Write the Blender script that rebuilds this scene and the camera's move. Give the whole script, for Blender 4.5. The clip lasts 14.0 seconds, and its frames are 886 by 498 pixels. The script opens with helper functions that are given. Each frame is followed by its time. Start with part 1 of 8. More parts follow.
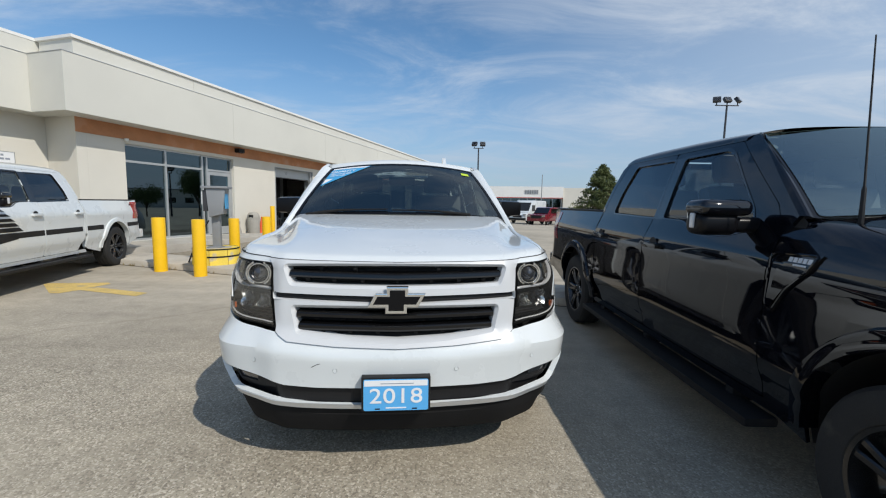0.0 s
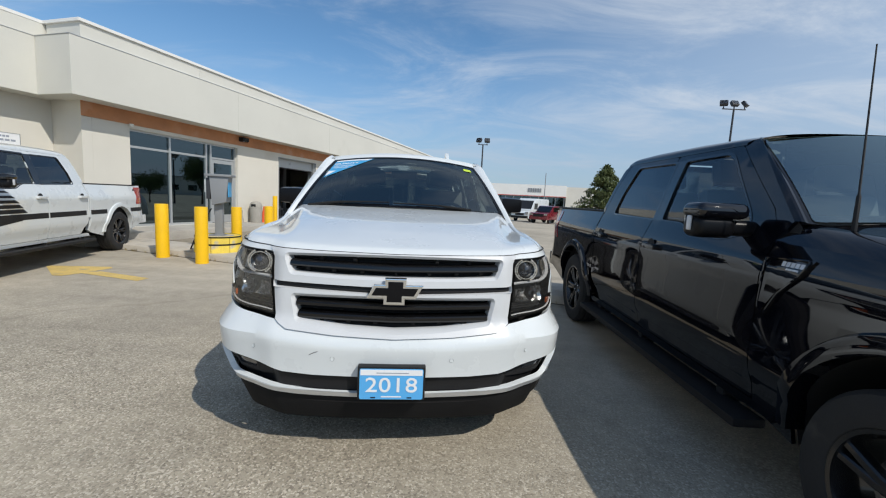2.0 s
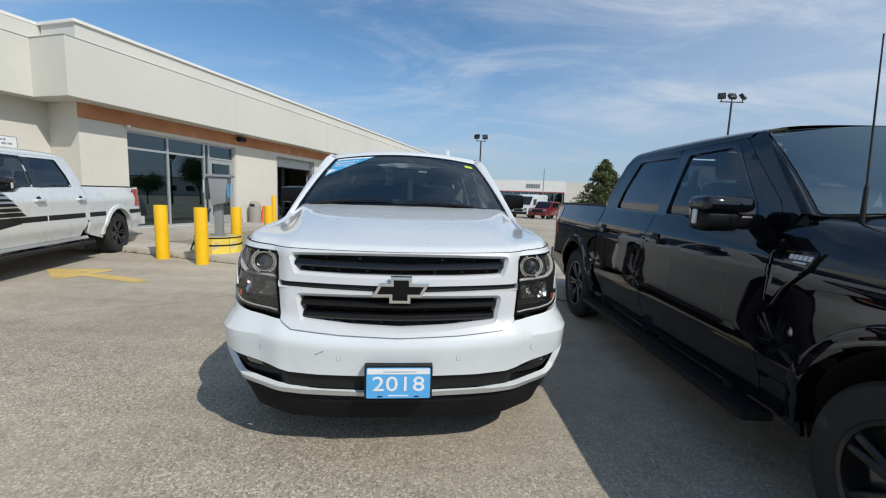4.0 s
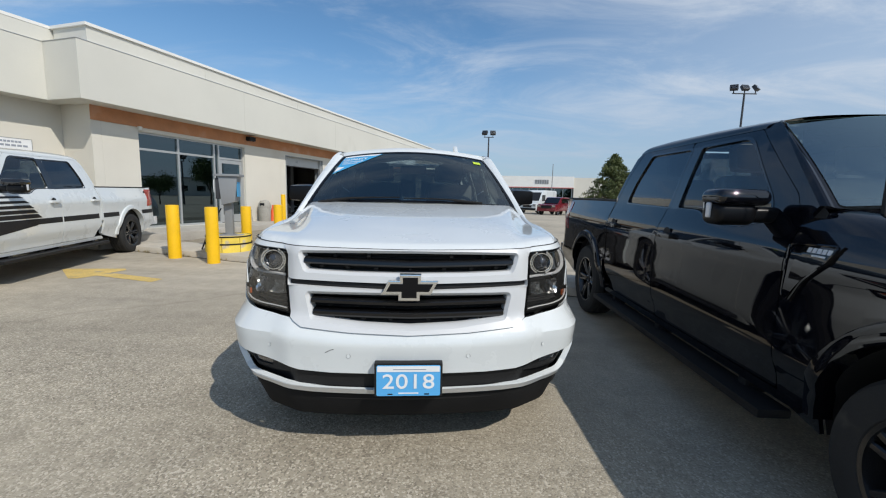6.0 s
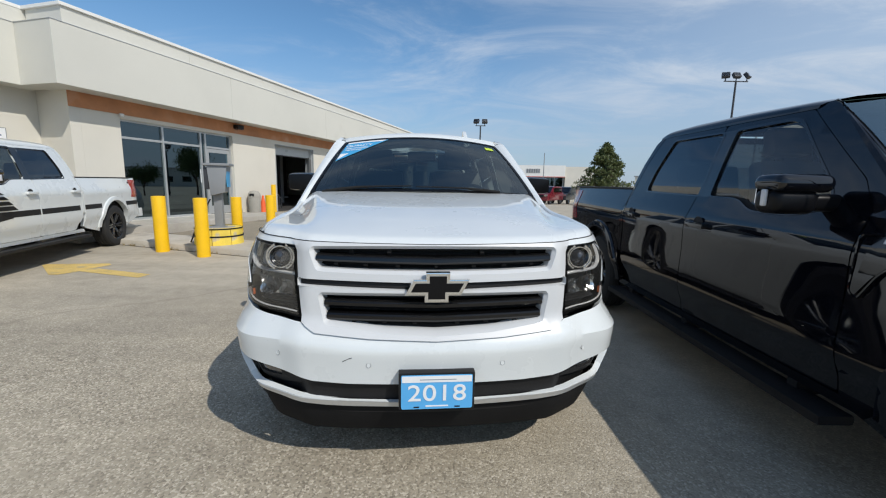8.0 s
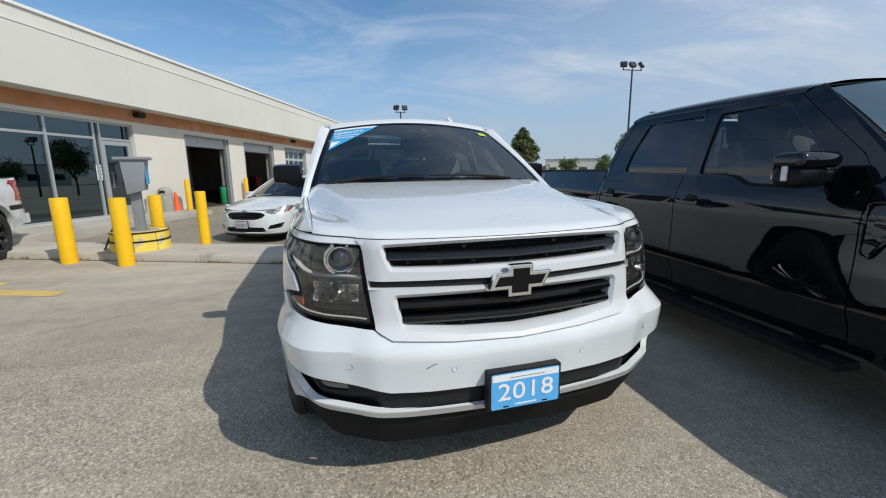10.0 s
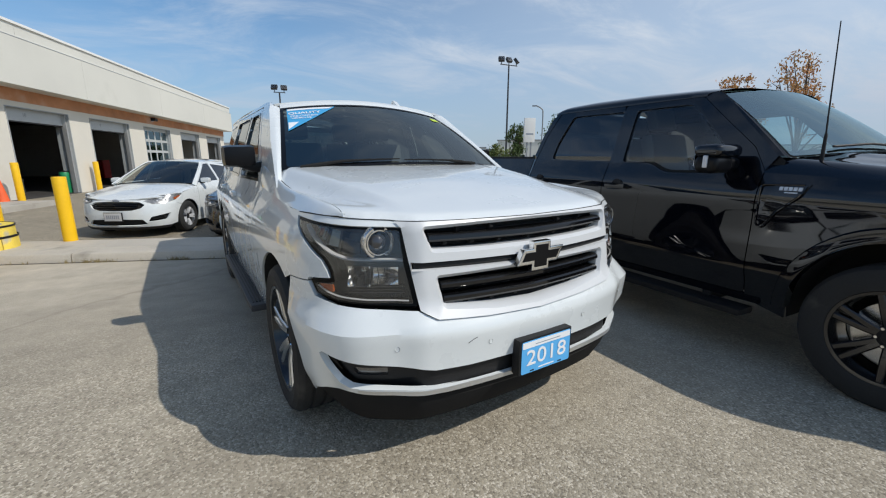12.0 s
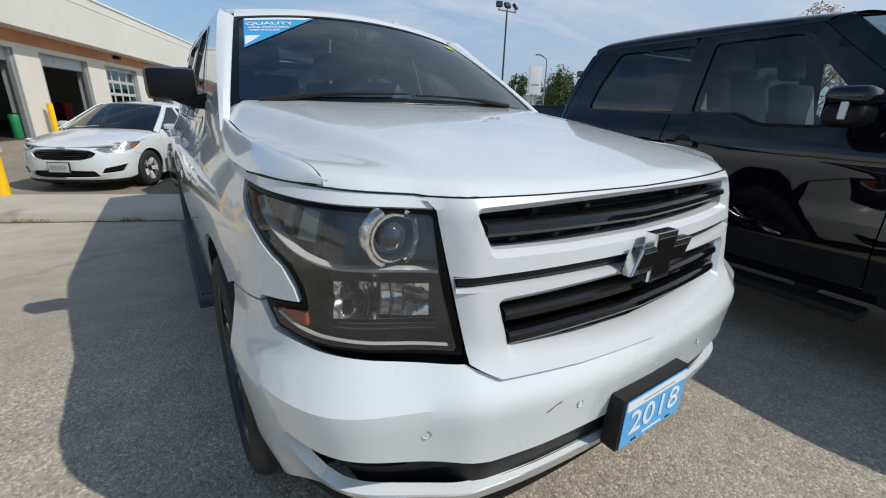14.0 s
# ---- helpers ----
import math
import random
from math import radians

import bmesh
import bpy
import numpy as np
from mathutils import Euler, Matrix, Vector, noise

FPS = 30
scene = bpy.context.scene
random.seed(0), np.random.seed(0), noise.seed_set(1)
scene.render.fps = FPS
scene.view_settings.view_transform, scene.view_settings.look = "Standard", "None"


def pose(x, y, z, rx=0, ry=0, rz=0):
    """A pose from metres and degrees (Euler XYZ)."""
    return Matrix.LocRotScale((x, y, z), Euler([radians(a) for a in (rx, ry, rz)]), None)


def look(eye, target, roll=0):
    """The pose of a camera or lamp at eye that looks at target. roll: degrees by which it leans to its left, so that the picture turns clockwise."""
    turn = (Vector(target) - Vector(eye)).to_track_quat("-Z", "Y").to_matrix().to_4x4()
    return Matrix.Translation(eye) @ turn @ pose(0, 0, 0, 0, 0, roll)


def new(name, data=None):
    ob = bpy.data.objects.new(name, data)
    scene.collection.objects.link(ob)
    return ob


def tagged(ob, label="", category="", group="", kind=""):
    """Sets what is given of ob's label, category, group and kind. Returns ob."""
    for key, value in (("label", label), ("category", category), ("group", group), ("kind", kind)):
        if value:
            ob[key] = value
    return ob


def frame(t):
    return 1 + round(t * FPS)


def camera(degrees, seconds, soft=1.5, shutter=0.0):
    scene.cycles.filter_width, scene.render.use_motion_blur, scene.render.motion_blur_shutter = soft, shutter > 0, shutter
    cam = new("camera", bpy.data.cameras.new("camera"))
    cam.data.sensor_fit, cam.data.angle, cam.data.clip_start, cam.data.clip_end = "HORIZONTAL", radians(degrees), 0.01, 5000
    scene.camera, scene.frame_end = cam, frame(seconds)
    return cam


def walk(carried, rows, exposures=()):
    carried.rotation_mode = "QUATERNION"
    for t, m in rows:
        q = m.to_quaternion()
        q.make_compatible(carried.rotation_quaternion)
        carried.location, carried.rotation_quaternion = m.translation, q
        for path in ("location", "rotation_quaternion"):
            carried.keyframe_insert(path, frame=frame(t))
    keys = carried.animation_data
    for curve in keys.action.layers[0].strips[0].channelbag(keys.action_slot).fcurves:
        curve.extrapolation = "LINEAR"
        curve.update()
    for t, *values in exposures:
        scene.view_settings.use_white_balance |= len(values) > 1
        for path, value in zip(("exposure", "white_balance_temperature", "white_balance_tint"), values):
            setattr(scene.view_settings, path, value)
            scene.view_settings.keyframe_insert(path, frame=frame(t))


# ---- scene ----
cam = camera(94.2, 14.0, soft=1.15)
PATH = [
    (0, (-0.012, -0.009, 1.423), (-0.007, 1.979, 1.202), 1.0),
    (0.5, (-0.024, -0.011, 1.415), (-0.03, 1.977, 1.191), 1.7),
    (1, (-0.028, -0.031, 1.423), (-0.029, 1.956, 1.19), 2.6),
    (1.5, (0.007, -0.047, 1.42), (0.009, 1.939, 1.182), 2.8),
    (2, (0.0, -0.042, 1.419), (0.0, 1.943, 1.176), 2.8),
    (2.5, (-0.013, -0.02, 1.414), (-0.014, 1.966, 1.173), 2.5),
    (3, (-0.022, -0.03, 1.421), (-0.006, 1.955, 1.179), 2.3),
    (5.5, (-0.033, -0.025, 1.413), (-0.059, 1.955, 1.137), 1.2),
    (6, (-0.032, -0.015, 1.415), (-0.069, 1.966, 1.143), 1.3),
    (6.5, (-0.041, -0.001, 1.408), (-0.082, 1.98, 1.138), 1.3),
    (7, (-0.064, 0.013, 1.412), (-0.099, 1.992, 1.128), 1.4),
    (7.2, (-0.081, 0.044, 1.399), (-0.114, 2.022, 1.104), 1.2),
    (9.3, (-0.628, 0.406, 1.411), (-0.414, 2.365, 1.067), 0.8),
    (9.5, (-0.703, 0.373, 1.424), (-0.439, 2.324, 1.071), 0.5),
    (10, (-0.87, 0.407, 1.399), (-0.486, 2.333, 1.022), -0.8),
    (10.5, (-1.101, 0.59, 1.394), (-0.613, 2.489, 0.997), -1.5),
    (11, (-1.227, 0.638, 1.377), (-0.613, 2.496, 0.962), -0.9),
    (11.5, (-1.373, 0.588, 1.376), (-0.599, 2.382, 0.949), 0.1),
    (12, (-1.476, 0.542, 1.387), (-0.581, 2.276, 0.947), 0.1),
    (12.5, (-1.461, 0.598, 1.38), (-0.52, 2.301, 0.916), -0.7),
    (13, (-1.344, 0.866, 1.339), (-0.403, 2.558, 0.837), -0.6),
    (13.5, (-1.294, 1.048, 1.335), (-0.358, 2.723, 0.771), 0.7),
    (14, (-1.271, 1.336, 1.301), (-0.346, 2.991, 0.665), 1.7),
]
walk(cam, [(t, look(eye, target, roll)) for t, eye, target, roll in PATH])

# ---- world, sun and sky ----
SUN_WAY = Vector((0.69, -0.73, 1.0)).normalized()


def build_world():
    w = bpy.data.worlds.new("sky")
    scene.world = w
    w.use_nodes = True
    nt = w.node_tree
    nt.nodes.clear()
    N = nt.nodes.new
    L = nt.links.new
    sky = N("ShaderNodeTexSky")
    sky.sky_type = 'NISHITA'
    sky.sun_disc = False
    sky.sun_elevation = math.asin(SUN_WAY.z)
    sky.sun_rotation = math.atan2(SUN_WAY.x, SUN_WAY.y)
    sky.altitude = 200
    sky.air_density = 1.0
    sky.dust_density = 0.3
    sky.ozone_density = 4.0
    tc = N("ShaderNodeTexCoord")
    sep = N("ShaderNodeSeparateXYZ")
    L(tc.outputs["Generated"], sep.inputs[0])
    den = N("ShaderNodeMath")
    den.operation = 'MAXIMUM'
    add = N("ShaderNodeMath")
    add.operation = 'ADD'
    add.inputs[1].default_value = 0.16
    L(sep.outputs["Z"], add.inputs[0])
    L(add.outputs[0], den.inputs[0])
    den.inputs[1].default_value = 0.1
    flat = []
    for axis in ("X", "Y"):
        d = N("ShaderNodeMath")
        d.operation = 'DIVIDE'
        L(sep.outputs[axis], d.inputs[0])
        L(den.outputs[0], d.inputs[1])
        flat.append(d)
    com = N("ShaderNodeCombineXYZ")
    L(flat[0].outputs[0], com.inputs[0])
    L(flat[1].outputs[0], com.inputs[1])
    # long thin cirrus, drawn out along one direction
    mp = N("ShaderNodeMapping")
    mp.inputs["Rotation"].default_value = (0, 0, radians(-32))
    mp.inputs["Scale"].default_value = (0.75, 1.3, 1)
    mp.inputs["Location"].default_value = (1.3, 0.4, 0)
    L(com.outputs[0], mp.inputs[0])
    n1 = N("ShaderNodeTexNoise")
    n1.inputs["Scale"].default_value = 1.25
    n1.inputs["Detail"].default_value = 12
    n1.inputs["Roughness"].default_value = 0.66
    n1.inputs["Distortion"].default_value = 0.75
    L(mp.outputs[0], n1.inputs["Vector"])
    n2 = N("ShaderNodeTexNoise")
    n2.inputs["Scale"].default_value = 0.42
    n2.inputs["Detail"].default_value = 3
    L(com.outputs[0], n2.inputs["Vector"])
    mix2 = N("ShaderNodeMath")
    mix2.operation = 'MULTIPLY_ADD'
    L(n1.outputs["Fac"], mix2.inputs[0])
    mix2.inputs[1].default_value = 0.62
    half = N("ShaderNodeMath")
    half.operation = 'MULTIPLY'
    half.inputs[1].default_value = 0.42
    L(n2.outputs["Fac"], half.inputs[0])
    L(half.outputs[0], mix2.inputs[2])
    ramp = N("ShaderNodeMapRange")
    ramp.interpolation_type = 'SMOOTHSTEP'
    ramp.inputs["From Min"].default_value = 0.45
    ramp.inputs["From Max"].default_value = 0.69
    ramp.inputs["To Max"].default_value = 0.52
    L(mix2.outputs[0], ramp.inputs["Value"])
    # haze towards the bright side of the sky
    side = N("ShaderNodeMath")
    side.operation = 'MULTIPLY_ADD'
    L(sep.outputs["X"], side.inputs[0])
    side.inputs[1].default_value = 0.60
    side.inputs[2].default_value = -0.05
    clamp = N("ShaderNodeMath")
    clamp.operation = 'MAXIMUM'
    clamp.inputs[1].default_value = 0.0
    L(side.outputs[0], clamp.inputs[0])
    tot = N("ShaderNodeMath")
    tot.operation = 'ADD'
    tot.use_clamp = True
    L(ramp.outputs[0], tot.inputs[0])
    L(clamp.outputs[0], tot.inputs[1])
    # grey-blue bank low over the skyline
    low = N("ShaderNodeMapRange")
    low.interpolation_type = 'SMOOTHSTEP'
    low.inputs["From Min"].default_value, low.inputs["From Max"].default_value = 0.0, 0.34
    low.inputs["To Min"].default_value, low.inputs["To Max"].default_value = 0.72, 0.0
    L(sep.outputs["Z"], low.inputs["Value"])
    mixc = N("ShaderNodeMix")
    mixc.data_type = 'RGBA'
    L(tot.outputs[0], mixc.inputs["Factor"])
    deep = N("ShaderNodeMix")
    deep.data_type, deep.blend_type = 'RGBA', 'MULTIPLY'
    deep.inputs["Factor"].default_value = 1.0
    L(sky.outputs[0], deep.inputs["A"])
    deep.inputs["B"].default_value = (0.70, 0.885, 0.925, 1)
    L(deep.outputs["Result"], mixc.inputs["A"])
    mixc.inputs["B"].default_value = (5.4, 5.75, 6.15, 1)
    bg = N("ShaderNodeBackground")
    bg.inputs["Strength"].default_value = 0.138
    bank = N("ShaderNodeMix")
    bank.data_type = 'RGBA'
    L(low.outputs[0], bank.inputs["Factor"])
    L(mixc.outputs["Result"], bank.inputs["A"])
    bank.inputs["B"].default_value = (2.45, 3.05, 4.1, 1)
    L(bank.outputs["Result"], bg.inputs["Color"])
    out = N("ShaderNodeOutputWorld")
    L(bg.outputs[0], out.inputs[0])


build_world()
sun_data = bpy.data.lights.new("sun", 'SUN')
sun_data.energy = 3.2
sun_data.angle = radians(0.53)
sun_data.color = (1.0, 0.95, 0.87)
sun = new("sun", sun_data)
sun.matrix_world = look((0, 0, 30), Vector((0, 0, 30)) - SUN_WAY)

# ---- mesh tools ----
from mathutils.geometry import delaunay_2d_cdt


def part(name, bm, material, parent=None, label="", smooth=30):
    """Links a bmesh as one mesh object, under a thing or a part when given."""
    me = bpy.data.meshes.new(name)
    bm.to_mesh(me)
    bm.free()
    ob = new(name, me)
    for m in (material if isinstance(material, (list, tuple)) else (material,)):
        me.materials.append(m)
    if smooth:
        me.polygons.foreach_set("use_smooth", [True] * len(me.polygons))
        me.set_sharp_from_angle(angle=radians(smooth))
    if parent is not None:
        ob.parent = parent
    if label:
        ob["label"] = label
    return ob


def thing(name, m, label, category, group="", kind=""):
    ob = new(name)
    ob.empty_display_size = 0.1
    ob.matrix_world = m
    return tagged(ob, label, category, group, kind)


def box(bm, x0, x1, y0, y1, z0, z1, bevel=0.0, m=None, segs=2):
    """Adds a box, with its edges rounded when bevel is given."""
    made = bmesh.ops.create_cube(bm, size=1)["verts"]
    for v in made:
        v.co = Vector((x0 + (v.co.x + 0.5) * (x1 - x0), y0 + (v.co.y + 0.5) * (y1 - y0), z0 + (v.co.z + 0.5) * (z1 - z0)))
    if bevel > 0:
        edges = list({e for v in made for e in v.link_edges})
        res = bmesh.ops.bevel(bm, geom=edges, offset=bevel, segments=segs, profile=0.7 if segs < 3 else 0.5, affect='EDGES')
        made = list({v for f in res["faces"] for v in f.verts} | {v for v in made if v.is_valid})
    if m is not None:
        bmesh.ops.transform(bm, matrix=m, verts=made)
    return made


def boxed(*a, **k):
    bm = bmesh.new()
    box(bm, *a, **k)
    return bm


def lathe(bm, prof, n=32, m=Matrix(), a0=0.0, a1=2 * math.pi):
    """Turns a profile of (radius, height) about the z axis."""
    whole = abs(a1 - a0 - 2 * math.pi) < 1e-6
    cols = n if whole else n + 1
    rings = []
    for r, h in prof:
        rings.append([bm.verts.new(m @ Vector((r * math.cos(a0 + (a1 - a0) * i / n), r * math.sin(a0 + (a1 - a0) * i / n), h))) for i in range(cols)])
    for a, b in zip(rings, rings[1:]):
        for i in range(n):
            j = (i + 1) % cols
            bm.faces.new((a[i], a[j], b[j], b[i]))
    return bm


def tube(bm, pts, r, n=8, close_ends=True):
    """A round bar along a line of points; r may be one radius or one for each point."""
    pts = [Vector(p) for p in pts]
    rs = r if isinstance(r, (list, tuple)) else [r] * len(pts)
    rings = []
    up = Vector((0.13, 0.21, 1)).normalized()
    for i, p in enumerate(pts):
        d = (pts[min(i + 1, len(pts) - 1)] - pts[max(i - 1, 0)]).normalized()
        if abs(d.dot(up)) > 0.97:
            up = Vector((1, 0.2, 0.1)).normalized()
        a = d.cross(up).normalized()
        b = d.cross(a)
        rings.append([bm.verts.new(p + rs[i] * (math.cos(2 * math.pi * k / n) * a + math.sin(2 * math.pi * k / n) * b)) for k in range(n)])
    for q, s in zip(rings, rings[1:]):
        for k in range(n):
            bm.faces.new((q[k], q[(k + 1) % n], s[(k + 1) % n], s[k]))
    if close_ends:
        bm.faces.new(rings[0])
        bm.faces.new(list(reversed(rings[-1])))
    bmesh.ops.recalc_face_normals(bm, faces=bm.faces)
    return bm


def prism(bm, outline, y0, y1, m=Matrix(), bevel=0.0):
    """A solid of the outline (x, z), from y0 to y1."""
    lo = [bm.verts.new(m @ Vector((x, y0, z))) for x, z in outline]
    hi = [bm.verts.new(m @ Vector((x, y1, z))) for x, z in outline]
    n = len(outline)
    faces = [bm.faces.new(lo), bm.faces.new(list(reversed(hi)))]
    for i in range(n):
        faces.append(bm.faces.new((lo[i], hi[i], hi[(i + 1) % n], lo[(i + 1) % n])))
    bmesh.ops.recalc_face_normals(bm, faces=faces)
    if bevel > 0:
        edges = list({e for f in faces[:2] for e in f.edges})
        bmesh.ops.bevel(bm, geom=edges, offset=bevel, segments=2, profile=0.7, affect='EDGES')
    return bm


def rnd(pts, r=0.03, n=5):
    """Rounds the corners of a closed outline; a point may carry its own radius."""
    out = []
    k = len(pts)
    for i in range(k):
        p = np.array(pts[i][:2], float)
        rad = pts[i][2] if len(pts[i]) > 2 else r
        a = np.array(pts[i - 1][:2], float) - p
        b = np.array(pts[(i + 1) % k][:2], float) - p
        la, lb = np.linalg.norm(a), np.linalg.norm(b)
        if rad <= 0 or la < 1e-6 or lb < 1e-6:
            out.append(tuple(p))
            continue
        cut = min(rad, 0.45 * la, 0.45 * lb)
        s, e = p + a / la * cut, p + b / lb * cut
        for j in range(n + 1):
            t = j / n
            out.append(tuple((1 - t) ** 2 * s + 2 * t * (1 - t) * p + t * t * e))
    return out


def spline(pts, n=8, closed=False):
    """A smooth line through points (any dimension)."""
    P = [np.array(p, float) for p in pts]
    k = len(P)
    out = []
    for i in range(k if closed else k - 1):
        p0 = P[i - 1] if (closed or i) else 2 * P[0] - P[1]
        p1, p2 = P[i], P[(i + 1) % k]
        p3 = P[(i + 2) % k] if (closed or i + 2 < k) else 2 * P[-1] - P[-2]
        for j in range(n):
            t = j / n
            out.append(0.5 * (2 * p1 + (p2 - p0) * t + (2 * p0 - 5 * p1 + 4 * p2 - p3) * t * t + (3 * p1 - p0 - 3 * p2 + p3) * t ** 3))
    if not closed:
        out.append(P[-1])
    return [tuple(p) for p in out]


def inside(px, py, poly):
    """Which of the points lie in the outline."""
    poly = np.asarray(poly)
    res = np.zeros(len(px), bool)
    xa, ya = poly[:, 0], poly[:, 1]
    xb, yb = np.roll(xa, -1), np.roll(ya, -1)
    for x0, y0, x1, y1 in zip(xa, ya, xb, yb):
        c = ((y0 > py) != (y1 > py))
        if c.any():
            res ^= c & (px < (x1 - x0) * (py - y0) / ((y1 - y0) if y1 != y0 else 1e-12) + x0)
    return res


def walked(outline, step):
    """The outline, with its long edges split."""
    out = []
    k = len(outline)
    for i in range(k):
        a, b = np.array(outline[i], float), np.array(outline[(i + 1) % k], float)
        m = max(1, int(math.ceil(np.linalg.norm(b - a) / step)))
        out += [tuple(a + (b - a) * j / m) for j in range(m)]
    return out


def sheet(outline, chart, step=0.05, holes=(), depth=0.018, back=None, bm=None, lift=0.0, flip=False):
    """A pressed panel: the outline, less its holes, laid on a curved chart(u, v) -> (x, y, z), with its edges turned inwards by depth."""
    bm = bm or bmesh.new()
    loops = [walked(outline, step)] + [walked(h, step) for h in holes]
    P, E = [], []
    for lp in loops:
        s = len(P)
        P += lp
        E += [(s + i, s + (i + 1) % len(lp)) for i in range(len(lp))]
    A = np.array(P)
    lo, hi = A.min(0), A.max(0)
    gx, gy = np.meshgrid(np.arange(lo[0] + step * 0.5, hi[0], step), np.arange(lo[1] + step * 0.5, hi[1], step))
    gx[1::2] += step * 0.5
    gx, gy = gx.ravel(), gy.ravel()
    if len(gx):
        ok = inside(gx, gy, loops[0])
        for h in loops[1:]:
            ok &= ~inside(gx, gy, h)
        gx, gy = gx[ok], gy[ok]
        if len(gx):
            near = np.full(len(gx), 1e9)
            for q in P:
                near = np.minimum(near, (gx - q[0]) ** 2 + (gy - q[1]) ** 2)
            ok = near > (0.55 * step) ** 2
            P = P + list(zip(gx[ok], gy[ok]))
    vs, _, fs, *_ = delaunay_2d_cdt([Vector((float(a), float(b))) for a, b in P], E, [], 0, 1e-6)
    cx = np.array([sum(vs[i].x for i in f) / len(f) for f in fs])
    cy = np.array([sum(vs[i].y for i in f) / len(f) for f in fs])
    ok = inside(cx, cy, loops[0])
    for h in loops[1:]:
        ok &= ~inside(cx, cy, h)
    V = [bm.verts.new(chart(v.x, v.y)) for v in vs]
    faces = []
    for f, good in zip(fs, ok):
        if good and len(set(f)) > 2:
            try:
                faces.append(bm.faces.new([V[i] for i in (reversed(f) if flip else f)]))
            except ValueError:
                pass
    for v in V:
        if not v.link_faces:
            bm.verts.remove(v)
    for f in faces:
        f.normal_update()
    used = {v for f in faces for v in f.verts}
    for v in used:
        v.normal_update()
    norm = {v: v.normal.copy() for v in used}
    if lift:
        for v in used:
            v.co += norm[v] * lift
    if depth:
        rim = [e for f in faces for e in f.edges if len(e.link_faces) == 1]
        inner = {}
        for e in rim:
            for v in e.verts:
                if v not in inner:
                    inner[v] = bm.verts.new(v.co - norm[v] * depth if back is None else v.co + Vector(back) * depth)
        for e in rim:
            lp = e.link_loops[0]
            a, b = lp.vert, lp.link_loop_next.vert
            bm.faces.new((b, a, inner[a], inner[b]))
    return bm


def text_mesh(body, size, depth=0.0015, spacing=1.0, weight=0.0):
    """Lettering as a mesh, centred, in the x-y plane."""
    cu = bpy.data.curves.new("lettering", 'FONT')
    cu.body = body
    cu.size = size
    cu.extrude = depth
    cu.align_x = 'CENTER'
    cu.align_y = 'CENTER'
    cu.space_character = spacing
    cu.offset = weight
    ob = bpy.data.objects.new("lettering", cu)
    scene.collection.objects.link(ob)
    dg = bpy.context.evaluated_depsgraph_get()
    me = bpy.data.meshes.new_from_object(ob.evaluated_get(dg))
    bm = bmesh.new()
    bm.from_mesh(me)
    bpy.data.objects.remove(ob)
    bpy.data.curves.remove(cu)
    bpy.data.meshes.remove(me)
    return bm


def moved(bm, m):
    bmesh.ops.transform(bm, matrix=m, verts=bm.verts)
    return bm


def soft_table(zs, ds, blur=0.012):
    """A smooth function through a short table."""
    zz = np.linspace(zs[0] - 0.1, zs[-1] + 0.1, 700)
    dd = np.interp(zz, zs, ds)
    k = np.exp(-0.5 * (np.arange(-60, 61) * (zz[1] - zz[0]) / blur) ** 2)
    k /= k.sum()
    dd = np.convolve(np.pad(dd, 60, mode="edge"), k, mode="valid")
    return lambda z: float(np.interp(z, zz, dd))


def ease(a, b, x):
    t = min(1.0, max(0.0, (x - a) / (b - a)))
    return t * t * (3 - 2 * t)


class Shell:
    """The outer skin of a car: a plan line from the middle of the nose round to the middle of the tail, drawn in by front, side and rear profiles over the height.
    u runs along the plan line, negative on the other side."""

    def __init__(self, plan, front, side, rear, nose, tail):
        pts = np.array(spline(plan, 16))
        seg = np.r_[0, np.cumsum(np.hypot(*np.diff(pts, axis=0).T))]
        self.u = np.linspace(0, seg[-1], 1200)
        self.x = np.interp(self.u, seg, pts[:, 0])
        self.y = np.interp(self.u, seg, pts[:, 1])
        tx, ty = np.gradient(self.x, self.u), np.gradient(self.y, self.u)
        k = np.ones(41) / 41
        tx = np.convolve(np.pad(tx, 20, mode="edge"), k, mode="valid")
        ty = np.convolve(np.pad(ty, 20, mode="edge"), k, mode="valid")
        self.nx, self.ny = -ty, tx
        self.front, self.side, self.rear = front, side, rear
        self.nose, self.tail = nose, tail
        self.extra = None
        self.lift = None

    def ux(self, x):
        """Along the nose: the u at the half-width x."""
        i = int(np.argmax(self.x >= abs(x)))
        return math.copysign(self.u[i], x)

    def uy(self, y):
        """Along the side: the u at the length y."""
        lo = int(np.argmax(self.x >= 0.9 * self.x.max()))
        hi = len(self.x) - int(np.argmax(self.x[::-1] >= 0.9 * self.x.max()))
        return float(np.interp(y, self.y[lo:hi], self.u[lo:hi]))

    def at(self, u, z, out=0.0):
        a = abs(u)
        x, y = np.interp(a, self.u, self.x), np.interp(a, self.u, self.y)
        nx, ny = np.interp(a, self.u, self.nx), np.interp(a, self.u, self.ny)
        wf = 1 - ease(self.nose[0], self.nose[1], a)
        wr = ease(self.tail[0], self.tail[1], a)
        d = wf * self.front(z - (self.lift(a, z) if self.lift else 0.0)) + wr * self.rear(z) + (1 - wf - wr) * self.side(z)
        if self.extra:
            d += self.extra(a, z)
        d -= out
        return Vector((math.copysign(1, u) * max(0.0, x + nx * d) if u else 0.0, y + ny * d, z))

